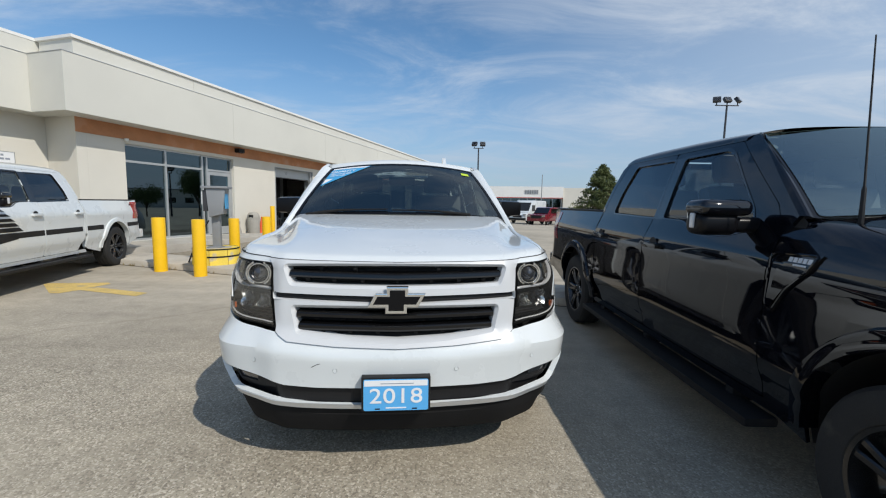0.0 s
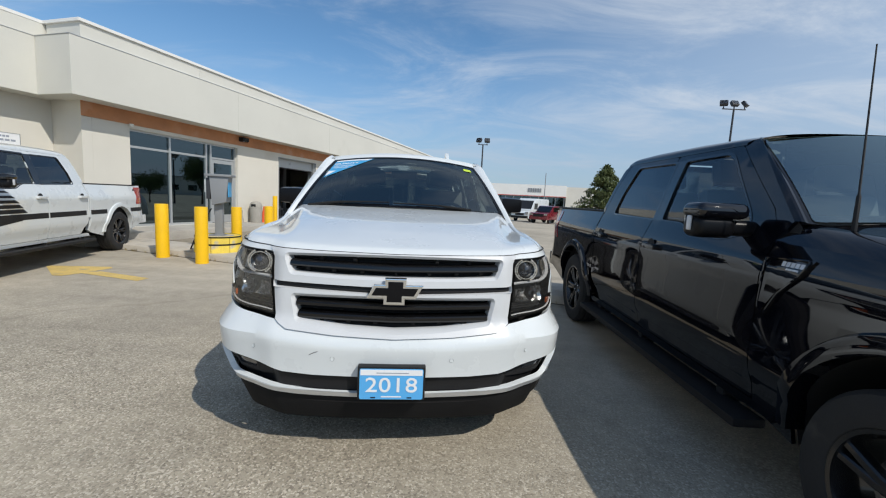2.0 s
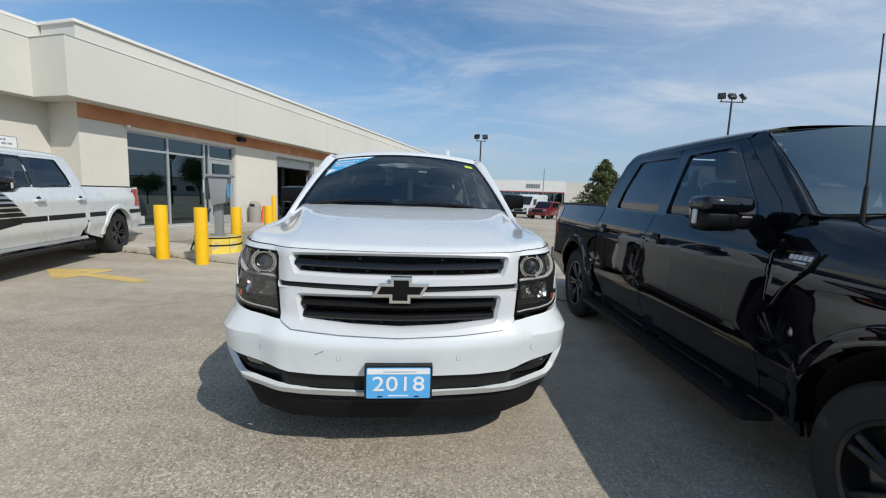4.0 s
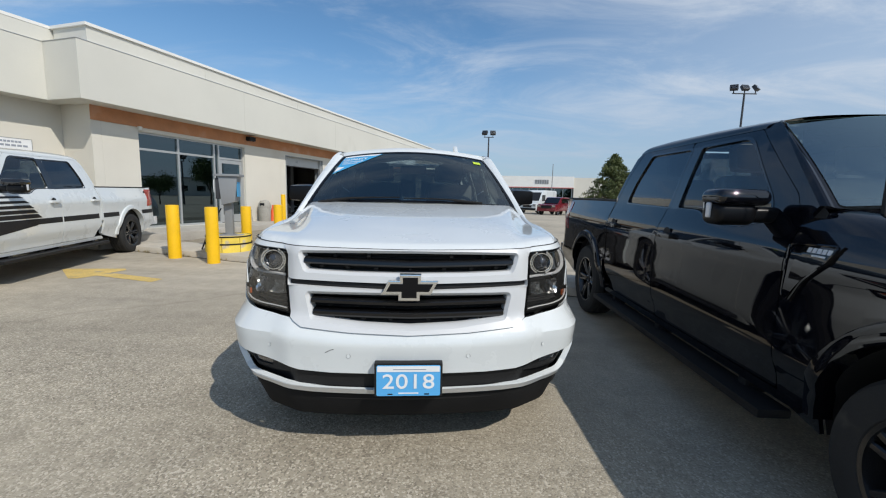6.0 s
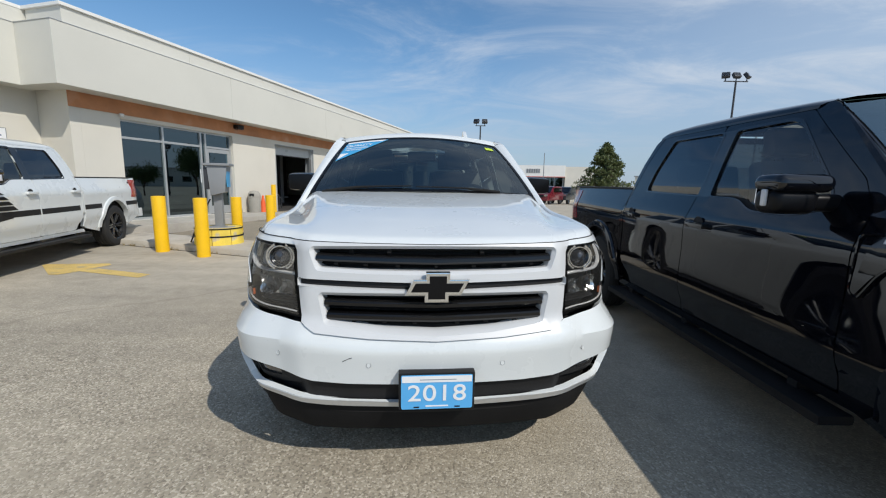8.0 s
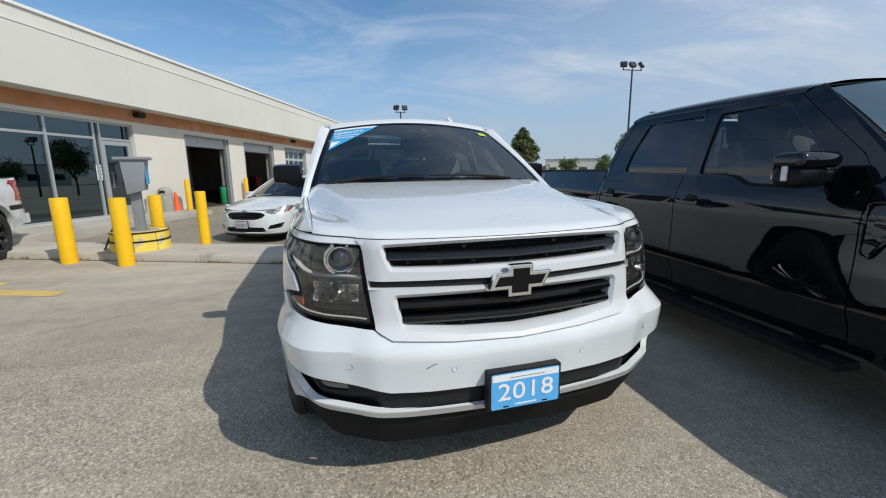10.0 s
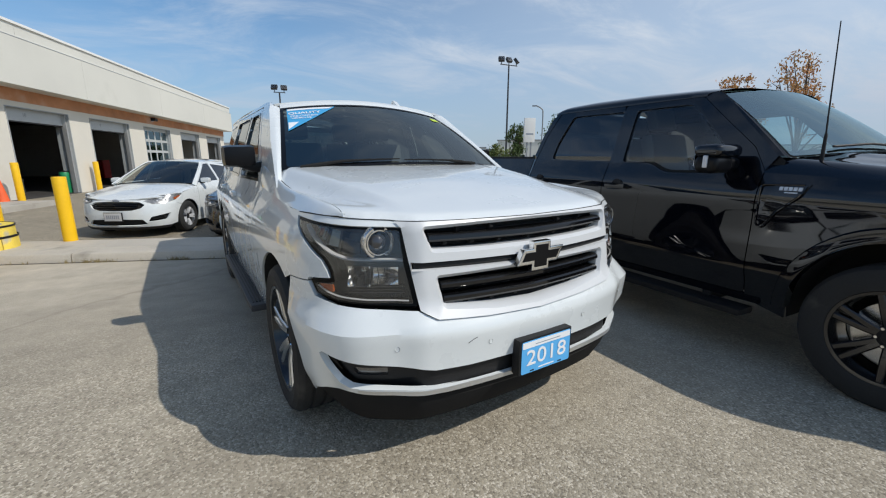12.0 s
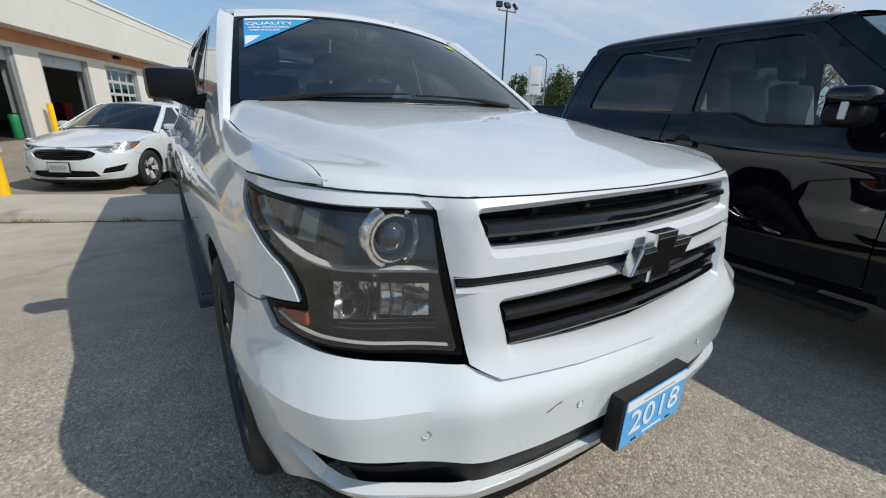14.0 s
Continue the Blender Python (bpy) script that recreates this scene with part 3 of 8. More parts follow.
build_ground()

BUILDING = pose(-10.803, 3.077, 0.085, 0, 0.45, 74.08)   # x along the front, y into the building
FASCIA_OUT = -0.6
BAYS = [(14.40, 17.05), (18.19, 20.92), (22.2, 24.98), (26.3, 29.05), (30.4, 33.15)]


def wall_mesh(x0, x1, y0, y1, z0, z1, openings):
    """A wall along x with openings (x0, x1, z0, z1) that go right through it."""
    bm = bmesh.new()
    xs = sorted({x0, x1, *[o[0] for o in openings], *[o[1] for o in openings]})
    zs = sorted({z0, z1, *[o[2] for o in openings], *[o[3] for o in openings]})
    solid = {}
    for i in range(len(xs) - 1):
        for k in range(len(zs) - 1):
            cx, cz = (xs[i] + xs[i + 1]) / 2, (zs[k] + zs[k + 1]) / 2
            solid[i, k] = not any(o[0] < cx < o[1] and o[2] < cz < o[3] for o in openings)
    vs = {}

    def V(i, y, k):
        if (i, y, k) not in vs:
            vs[i, y, k] = bm.verts.new((xs[i], y, zs[k]))
        return vs[i, y, k]
    for (i, k), s in solid.items():
        if not s:
            continue
        bm.faces.new((V(i, y0, k), V(i + 1, y0, k), V(i + 1, y0, k + 1), V(i, y0, k + 1)))
        bm.faces.new((V(i, y1, k), V(i, y1, k + 1), V(i + 1, y1, k + 1), V(i + 1, y1, k)))
        for (di, dk, a, b) in ((-1, 0, (i, k), (i, k + 1)), (1, 0, (i + 1, k + 1), (i + 1, k)), (0, -1, (i + 1, k), (i, k)), (0, 1, (i, k + 1), (i + 1, k + 1))):
            if not solid.get((i + di, k + dk), False):
                bm.faces.new((V(a[0], y0, a[1]), V(b[0], y0, b[1]), V(b[0], y1, b[1]), V(a[0], y1, a[1])))
    bmesh.ops.recalc_face_normals(bm, faces=bm.faces)
    return bm


def build_building():
    b = thing("dealership_building", BUILDING, "long single-storey cream stucco service building with grey-white fascia", "building", kind="structure")
    openings = [(8.4, 12.2, 0.22, 2.85)] + [(x0, x1, 0.0, 2.80) for x0, x1 in BAYS]
    part("wall_front", wall_mesh(7.48, 34.0, 0.0, 0.15, -0.9, 3.5, openings), STUCCO, b, smooth=0)
    part("wall_set_back", boxed(-16, 7.248, 1.0, 1.3, -0.9, 3.5), STUCCO, b, smooth=0)
    part("wall_return", boxed(7.25, 7.478, 0.0, 1.3, -0.9, 3.5), STUCCO, b, smooth=0)
    part("wall_end", boxed(33.7, 34.0, 0.302, 13.7, -0.9, 4.7), STUCCO, b, smooth=0)
    part("wall_back", boxed(-16, 34.0, 13.7, 14.0, -0.9, 4.7), SHOP_WALL_DIM, b, smooth=0)
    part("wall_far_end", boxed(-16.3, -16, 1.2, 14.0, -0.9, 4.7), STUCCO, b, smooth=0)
    part("wall_between", boxed(13.0, 13.2, 0.16, 13.7, -0.1, 3.4), SHOP_WALL_DIM, b, smooth=0)
    part("orange_band", boxed(7.246, 34.02, -0.02, -0.002, 2.95, 3.42), ORANGE, b, "faded orange painted band", smooth=0)
    # fascia: deep boxed eaves that follow the step of the front, in long panels with open joints
    joints = [6.70, 11.6, 17.2, 22.9, 28.6, 34.25]
    for a, c in zip(joints, joints[1:]):
        part("fascia_panel", boxed(a + 0.002, c - 0.002, FASCIA_OUT, 0.5, 3.30, 4.575, bevel=0.006), FASCIA, b, smooth=0)
    joints = [-16.2, -10, -4.2, 1.4, 7.17]
    for a, c in zip(joints, joints[1:]):
        part("fascia_panel", boxed(a + 0.002, c - 0.002, 0.505, 1.7, 3.30, 4.575, bevel=0.006), FASCIA, b, smooth=0)
    # thin flashing along the top of the fascia
    for q in ((6.69, 34.25, FASCIA_OUT - 0.010, 0.5), (-16.2, 6.686, 0.495, 1.7)):
        part("drip_edge", boxed(*q, 4.576, 4.588), ALU, b, smooth=0)
    pj = [7.0, 10.2, 14.6, 19.4, 23.4, 27.4, 31.4, 34.4]
    for a, c in zip(pj, pj[1:]):
        part("parapet_panel", boxed(a + 0.003, c - 0.003, FASCIA_OUT + 0.12, 0.6, 4.588, 4.948), FASCIA, b, smooth=0)
        part("coping", boxed(a + 0.002 - (0.05 if a < 7.1 else 0), c - 0.002, FASCIA_OUT + 0.07, 0.65, 4.95, 5.02, bevel=0.008), WHITE_METAL, b, "white metal parapet flashing", smooth=0)
    part("parapet_panel", boxed(-16.2, 7.40, 0.662, 1.8, 4.588, 4.948), FASCIA, b, smooth=0)
    part("coping", boxed(-16.2, 7.40, 0.653, 1.85, 4.95, 5.02, bevel=0.002), WHITE_METAL, b, smooth=0)
    part("roof", boxed(7.4, 34.0, 0.66, 13.9, 4.55, 4.7), STUCCO, b, smooth=0)
    part("roof", boxed(-16, 7.396, 1.86, 13.9, 4.55, 4.7), STUCCO, b, smooth=0)
    part("ceiling", boxed(7.5, 33.7, 0.31, 13.7, 3.52, 3.6), SHOP_WALL_DIM, b, smooth=0)
    part("ceiling", boxed(-15.9, 7.17, 1.31, 13.7, 3.52, 3.6), SHOP_WALL_DIM, b, smooth=0)
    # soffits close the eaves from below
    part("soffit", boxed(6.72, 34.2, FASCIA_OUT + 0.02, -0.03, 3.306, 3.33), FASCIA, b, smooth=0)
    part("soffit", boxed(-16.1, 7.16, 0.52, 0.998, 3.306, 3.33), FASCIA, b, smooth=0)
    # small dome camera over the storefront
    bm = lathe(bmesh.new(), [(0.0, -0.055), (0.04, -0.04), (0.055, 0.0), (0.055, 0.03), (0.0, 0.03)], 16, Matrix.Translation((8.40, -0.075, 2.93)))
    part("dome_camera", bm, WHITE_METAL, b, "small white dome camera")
    part("workshop_floor", boxed(13.2, 33.7, 0.0, 13.7, -0.05, 0.165), SHOP_FLOOR_DIM, b, smooth=0)
    # storefront: aluminium frames, four panes over transoms, and a glazed door
    sf = part("storefront", boxed(8.4, 12.2, 0.10, 0.20, 2.80, 2.85), ALU, b, "aluminium storefront with dark glazing", smooth=0)
    for x in (8.4, 9.62, 10.92, 11.10, 12.14):
        part("mullion", boxed(x, x + 0.06, 0.09, 0.20, 0.22, 2.80), ALU, sf, smooth=0)
    for x0, x1 in ((8.46, 9.62), (9.68, 10.92), (11.16, 12.14)):
        part("transom", boxed(x0, x1, 0.095, 0.195, 2.36, 2.42), ALU, sf, smooth=0)
    part("sill", boxed(8.46, 11.10, 0.092, 0.2, 0.22, 0.28), ALU, sf, smooth=0)
    for x0, x1, z0, z1 in ((8.46, 9.62, 0.28, 2.36), (8.46, 9.62, 2.42, 2.80), (9.68, 10.92, 0.28, 2.36), (9.68, 10.92, 2.42, 2.80), (10.98, 11.10, 0.28, 2.80), (11.16, 12.14, 2.42, 2.80)):
        g = part("pane", boxed(x0, x1, 0.14, 0.15, z0, z1), STORE_GLASS, sf, smooth=0)
        g.visible_shadow = False
    door = part("door", boxed(11.16, 11.26, 0.11, 0.17, 0.24, 2.35), ALU, b, "aluminium glazed entrance door, closed", smooth=0)
    part("door_stile", boxed(12.04, 12.14, 0.11, 0.17, 0.24, 2.35), ALU, door, smooth=0)
    part("door_rail", boxed(11.26, 12.04, 0.11, 0.17, 2.23, 2.35), ALU, door, smooth=0)
    part("door_rail", boxed(11.26, 12.04, 0.11, 0.17, 0.24, 0.50), ALU, door, smooth=0)
    g = part("pane", boxed(11.26, 12.04, 0.135, 0.145, 0.50, 2.23), STORE_GLASS, door, smooth=0)
    g.visible_shadow = False
    bm = bmesh.new()
    tube(bm, [(11.32, 0.10, 1.02), (11.32, 0.05, 1.04), (11.32, 0.05, 1.44), (11.32, 0.10, 1.46)], 0.014)
    part("pull_handle", bm, CHROME, door)
    part("office_floor", boxed(7.49, 13.0, 0.21, 13.7, 0.1, 0.22), SHOP_FLOOR_DIM, b, smooth=0)
    part("office_wall", boxed(7.49, 13.0, 5.0, 5.1, 0.22, 3.5), SHOP_WALL_DIM, b, smooth=0)
    # overhead doors
    for i, (x0, x1) in enumerate(BAYS):
        d = part("overhead_door", boxed(x0 + 0.08, x1 - 0.08, 0.16, 0.20, 2.42 if i != 2 else 2.70, 2.78), DOOR_SHADED_WHITE, b, "pale sectional overhead door, rolled up" if i != 2 else "closed sectional overhead door with glazed squares", smooth=0)
        for xa in (x0 - 0.002, x1 - 0.028):
            part("jamb", boxed(xa, xa + 0.03, -0.012, 0.42, -0.2, 2.80, bevel=0.004), JAMB_GREY, d, "grey steel door jamb", smooth=0)
        part("jamb_head", boxed(x0 + 0.03, x1 - 0.03, -0.010, 0.14, 2.775, 2.802), JAMB_GREY, d, smooth=0)
        for xa in (x0 + 0.032, x1 - 0.112):
            part("door_track", boxed(xa, xa + 0.08, 0.05, 0.18, 0.166, 2.78, bevel=0.004), ALU, d, smooth=0)
        part("door_seal", boxed(x0 + 0.082, x1 - 0.082, 0.15, 0.21, 2.38 if i != 2 else 0.13, 2.418 if i != 2 else 0.17), BLACK_TRIM, d, smooth=0)
        if i == 2:
            w = (x1 - x0 - 0.16) / 4
            for r in range(5):
                z0 = 0.17 + r * 0.506
                for c in range(4):
                    xa = x0 + 0.08 + c * w
                    bm = bmesh.new()
                    for q in ((xa, xa + 0.05, z0, z0 + 0.506), (xa + w - 0.05, xa + w, z0, z0 + 0.506), (xa + 0.05, xa + w - 0.05, z0, z0 + 0.06), (xa + 0.05, xa + w - 0.05, z0 + 0.446, z0 + 0.506)):
                        box(bm, q[0] + 0.001, q[1] - 0.001, 0.16, 0.20, q[2] + 0.001, q[3] - 0.001)
                    part("sash", bm, DOOR_SHADED_WHITE, d, smooth=0)
                    g = part("pane", boxed(xa + 0.05, xa + w - 0.05, 0.175, 0.185, z0 + 0.06, z0 + 0.446), STORE_GLASS, d, smooth=0)
                    g.visible_shadow = False
            part("notice", boxed(x0 + 0.85, x0 + 1.5, 0.135, 0.14, 0.9, 1.15), RED_PLASTIC, d, "red notice", smooth=0)
        else:
            bm = moved(text_mesh(str(10 - i), 0.16, 0.002), Matrix.Translation(((x0 + x1) / 2 - 0.4, 0.157, 2.60)) @ Matrix.Rotation(radians(90), 4, 'X'))
            part("door_number", bm, STEEL_GREY, d, smooth=0)
    # wall lamps under the eaves
    for x in (12.38, 23.1):
        lamp = part("wall_lamp", boxed(x - 0.14, x + 0.14, -0.22, -0.021, 3.10, 3.24, bevel=0.02), BLACK_TRIM, b, "dark wall lamp")
        part("lamp_lens", boxed(x - 0.11, x + 0.11, -0.19, -0.04, 3.085, 3.098), LENS, lamp, smooth=0)
    return b


build_building()


def build_kerbs():
    # the raised edge between lot and apron, in cast lengths
    d = Vector((1, -0.348, 0)).normalized()
    ang = math.degrees(math.atan2(d.y, d.x))
    k = thing("kerb", pose(-4.0, 6.30 + 0.348 * 4.0, 0, 0, 0, ang), "low stained concrete kerb along the apron", "kerb", kind="structure")
    for i in range(5):
        x0 = -4.2 + i * 2.4
        bm = bmesh.new()
        prof = [(0.0, 0.0), (0.02, 0.115), (0.035, 0.138), (0.06, 0.145), (0.34, 0.15), (0.36, 0.138), (0.38, 0.15), (1.02, 0.145), (1.06, 0.13), (1.08, 0.0)]
        lo = [bm.verts.new((x0 + 0.006, y, z - 0.03)) for y, z in prof]
        hi = [bm.verts.new((x0 + 2.394, y, z - 0.03)) for y, z in prof]
        for a in range(len(prof) - 1):
            bm.faces.new((lo[a], hi[a], hi[a + 1], lo[a + 1]))
        bm.faces.new(list(reversed(lo)))
        bm.faces.new(hi)
        bmesh.ops.recalc_face_normals(bm, faces=bm.faces)
        part("kerb_stone", bm, KERB, k)
    # dark grit along the gutter and dry weeds growing from it
    rng = random.Random(17)
    verts, faces = [], []
    for i in range(110):
        a = rng.uniform(-3.9, 7.4)
        if rng.random() < 0.55:
            a = rng.choice((-2.6, -1.6, -0.7, 0.9, 1.9, 2.6)) + rng.gauss(0, 0.10)
        for j in range(5):
            h = rng.uniform(0.02, 0.075)
            b0 = Vector((a + rng.uniform(-0.03, 0.03), -0.005 - rng.uniform(0, 0.03), -0.002))
            tip = b0 + Vector((rng.uniform(-0.05, 0.05), rng.uniform(-0.05, 0.01), h))
            w = Vector((rng.uniform(0.003, 0.006), 0.002, 0))
            n = len(verts)
            verts += [tuple(b0 - w), tuple(b0 + w), tuple(tip)]
            faces.append((n, n + 1, n + 2))
    me = bpy.data.meshes.new("dry_weeds")
    me.from_pydata(verts, [], faces)
    me.materials.append(DRY_WEED)
    ob = new("dry_weeds", me)
    ob.matrix_world = k.matrix_world
    tagged(ob, "dry straw-coloured weeds along the kerb", "weeds", kind="stuff")
    part("gutter_grit", boxed(-4.2, 7.8, -0.028, 0.012, -0.02, 0.004), GRIT, k, "dark grit in the gutter", smooth=0)
    walk_ob = thing("pavement", BUILDING, "raised concrete walkway before the storefront", "pavement", kind="structure")
    for i in range(4):
        part("slab", boxed(6.2 + i * 1.75, 7.94 + i * 1.75, -1.55, -0.004, -0.02, 0.22, bevel=0.015), CONCRETE, walk_ob)


build_kerbs()

# ---- the white sport-utility: its skin ----
SUV_AT = pose(-0.222, 1.89, 0, 0, 0, 5.0)
SUV = Shell(
    plan=[(0, 0.045), (0.2, 0.050), (0.4, 0.064), (0.56, 0.086), (0.625, 0.102), (0.70, 0.143), (0.84, 0.240), (0.92, 0.36), (0.965, 0.53), (0.988, 0.75), (1.0, 1.0), (1.01, 1.6), (1.015, 2.6), (1.01, 3.6), (1.0, 4.4), (0.97, 4.9), (0.88, 5.09), (0.6, 5.16), (0, 5.18)],
    front=soft_table([0.18, 0.26, 0.34, 0.43, 0.55, 0.655, 0.668, 0.73, 0.775, 0.86, 0.95, 1.05, 1.10, 1.135, 1.16, 1.2], [0.11, 0.07, 0.035, 0.022, 0.012, 0.0, 0.0, 0.040, 0.07, 0.078, 0.09, 0.105, 0.118, 0.14, 0.18, 0.3], 0.007),
    side=soft_table([0.2, 0.35, 0.45, 0.6, 0.75, 0.9, 1.0, 1.06, 1.10, 1.15, 1.2, 1.5, 1.72, 1.8, 1.84], [0.08, 0.06, 0.03, 0.012, 0.0, 0.0, 0.01, 0.028, 0.05, 0.08, 0.10, 0.18, 0.255, 0.30, 0.36]),
    rear=soft_table([0.3, 0.5, 0.7, 0.8, 1.1, 1.7, 1.85], [0.06, 0.0, 0.02, 0.06, 0.08, 0.30, 0.40]),
    nose=(0.72, 1.25), tail=(5.35, 5.75))
SUV.extra = lambda a, z: -0.048 * ease(0.66, 0.96, a) * (1 - ease(1.25, 1.75, a)) * (1 - min(1.0, max(0.0, (z - 0.694) / 0.085))) * (ease(0.36, 0.58, z) + (ease(0.26, 0.36, z) - ease(0.36, 0.58, z)) * ease(1.0, 1.14, a))
SUV.lift = lambda a, z: 0.028 * ease(0.25, 0.75, a) * (1 - ease(0.73, 0.88, z)) * ease(0.45, 0.60, z)   # the bumper's edge climbs towards its corners


def arc_pts(yc, zc, r, a0, a1, n=14, squash=1.0):
    """Points on a wheel arch, degrees from the rear horizontal upwards."""
    return [(yc + r * math.cos(radians(a0 + (a1 - a0) * i / n)), zc + squash * r * math.sin(radians(a0 + (a1 - a0) * i / n))) for i in range(n + 1)]


def wheel(parent, x, y, R, rim_r, width, side, spokes=6, twin=True, face=SILVER, dark=RIM_BLACK, nuts=6, turn=0.0, cap=BLACK_TRIM):
    m = Matrix.Translation((x, y, R)) @ Matrix.Rotation(radians(90 * side), 4, 'Y')
    h = width / 2
    bm = bmesh.new()
    prof = [(rim_r - 0.004, -h * 0.8), (rim_r + 0.012, -h * 0.95), (rim_r + (R - rim_r) * 0.55, -h * 1.02), (R - 0.02, -h * 0.93), (R, -h * 0.74), *[q for c in (-0.42, 0.0, 0.42) for q in ((R + 0.002, h * c - 0.010), (R - 0.008, h * c - 0.006), (R - 0.008, h * c + 0.006), (R + 0.002, h * c + 0.010))], (R, h * 0.74), (R - 0.02, h * 0.93), (rim_r + (R - rim_r) * 0.55, h * 1.02), (rim_r + 0.03, h * 0.97), (rim_r + 0.012, h * 0.95), (rim_r - 0.004, h * 0.8)]
    lathe(bm, prof, 48, m)
    bmesh.ops.recalc_face_normals(bm, faces=bm.faces)
    tyre = part("wheel", bm, RUBBER, parent, "black rubber tyre on a spoked rim")
    bm = bmesh.new()
    lathe(bm, [(rim_r * 0.93, -h * 0.8), (rim_r - 0.004, -h * 0.8), (rim_r - 0.004, -h * 0.7), (rim_r * 0.90, -h * 0.5), (rim_r * 0.90, h * 0.45), (rim_r * 0.95, h * 0.72), (rim_r + 0.010, h * 0.86), (rim_r + 0.006, h * 0.93), (rim_r - 0.010, h * 0.90), (rim_r * 0.93, h * 0.66)], 48, m)
    bmesh.ops.recalc_face_normals(bm, faces=bm.faces)
    part("rim", bm, dark, tyre)
    bm = bmesh.new()
    for k in range(spokes):
        a = 2 * math.pi * k / spokes + turn
        for off in ((-0.13, 0.13) if twin else (0.0,)):
            q = m @ Matrix.Rotation(a + off, 4, 'Z')
            w0, w1 = 0.022, 0.017
            top = h * 0.70
            sec = [(0.055, top - 0.012), (rim_r * 0.45, top + 0.006), (rim_r * 0.95, top + 0.018)]
            ring = []
            for r, z in sec:
                ww = w0 + (w1 - w0) * r / rim_r
                ring.append([bm.verts.new(q @ Vector(p)) for p in ((r, -ww, z - 0.045), (r, -ww, z - 0.008), (r, -ww * 0.6, z), (r, ww * 0.6, z), (r, ww, z - 0.008), (r, ww, z - 0.045))])
            for A, B in zip(ring, ring[1:]):
                for i in range(6):
                    bm.faces.new((A[i], A[(i + 1) % 6], B[(i + 1) % 6], B[i]))
    bmesh.ops.recalc_face_normals(bm, faces=bm.faces)
    part("spokes", bm, face, tyre)
    bm = bmesh.new()
    lathe(bm, [(0.0, h * 0.60), (0.034, h * 0.60), (0.038, h * 0.56), (0.075, h * 0.52), (0.08, h * 0.3)], 24, m)
    bmesh.ops.recalc_face_normals(bm, faces=bm.faces)
    part("hub", bm, cap, tyre)
    nut = None
    for k in range(nuts):
        a = 2 * math.pi * (k + 0.5) / nuts + turn
        spot = m @ Matrix.Translation((0.058 * math.cos(a), 0.058 * math.sin(a), 0))
        if nut is None:
            bm = lathe(bmesh.new(), [(0.0, h * 0.60), (0.008, h * 0.60), (0.0105, h * 0.57), (0.0105, h * 0.45)], 8)
            bmesh.ops.recalc_face_normals(bm, faces=bm.faces)
            nut = part("wheel_nut", bm, CHROME, tyre)
            nut.matrix_basis = spot
        else:
            more = new("wheel_nut", nut.data)
            more.parent = tyre
            more.matrix_basis = spot
    bm = bmesh.new()
    lathe(bm, [(0.0, -h * 0.1), (rim_r * 0.72, -h * 0.1), (rim_r * 0.72, h * 0.05), (0.0, h * 0.05)], 32, m)
    bmesh.ops.recalc_face_normals(bm, faces=bm.faces)
    part("brake_disc", bm, SILVER, tyre)
    return tyre


def seat(parent, x, y, z, scale=1.0, material=None):
    """A car seat with its headrest, facing the nose."""
    material = material or SEAT_DARK
    bm = bmesh.new()
    box(bm, x - 0.26, x + 0.26, y - 0.28, y + 0.28, z - 0.14, z + 0.02, bevel=0.05)
    s = part("seat", bm, material, parent)
    bm = boxed(-0.25, 0.25, -0.07, 0.07, 0.0, 0.62, bevel=0.06)
    moved(bm, Matrix.Translation((x, y + 0.30, z)) @ Matrix.Rotation(radians(-14), 4, 'X'))
    part("backrest", bm, material, s)
    bm = boxed(-0.14, 0.14, -0.055, 0.055, 0.66, 0.86, bevel=0.05)
    moved(bm, Matrix.Translation((x, y + 0.30, z)) @ Matrix.Rotation(radians(-14), 4, 'X'))
    part("headrest", bm, material, s)


def steering_wheel(parent, x, y, z):
    bm = bmesh.new()
    m = Matrix.Translation((x, y, z)) @ Matrix.Rotation(radians(-62), 4, 'X')
    ring = [m @ Vector((0.18 * math.cos(a), 0.18 * math.sin(a), 0)) for a in np.linspace(0, 2 * math.pi, 33)]
    tube(bm, ring, 0.015, 8, False)
    box(bm, -0.17, 0.17, -0.02, 0.02, -0.01, 0.01, m=m)
    box(bm, -0.07, 0.07, -0.06, 0.06, -0.02, 0.02, bevel=0.015, m=m)
    part("steering_wheel", bm, BLACK_TRIM, parent)


def bar_along(bm, shell, u0, u1, zfun, high, out0, out1, n=24):
    """A moulded bar along the nose, from out0 to out1 proud of the skin."""
    rows = []
    for i in range(n + 1):
        u = u0 + (u1 - u0) * i / n
        z = zfun(u)
        a, b = high
        prof = ((b, out0), (b, out1 - 0.016), (0.82 * b, out1 - 0.006), (0.45 * b, out1), (-0.2 * a, out1), (-0.7 * a, out1 - 0.010), (-a, out0))
        rows.append([bm.verts.new(shell.at(u, z + dz, o)) for dz, o in prof])
    for A, B in zip(rows, rows[1:]):
        for k in range(len(A) - 1):
            bm.faces.new((A[k], A[k + 1], B[k + 1], B[k]))
    for R in (rows[0], rows[-1]):
        bm.faces.new(R)
    bmesh.ops.recalc_face_normals(bm, faces=bm.faces)


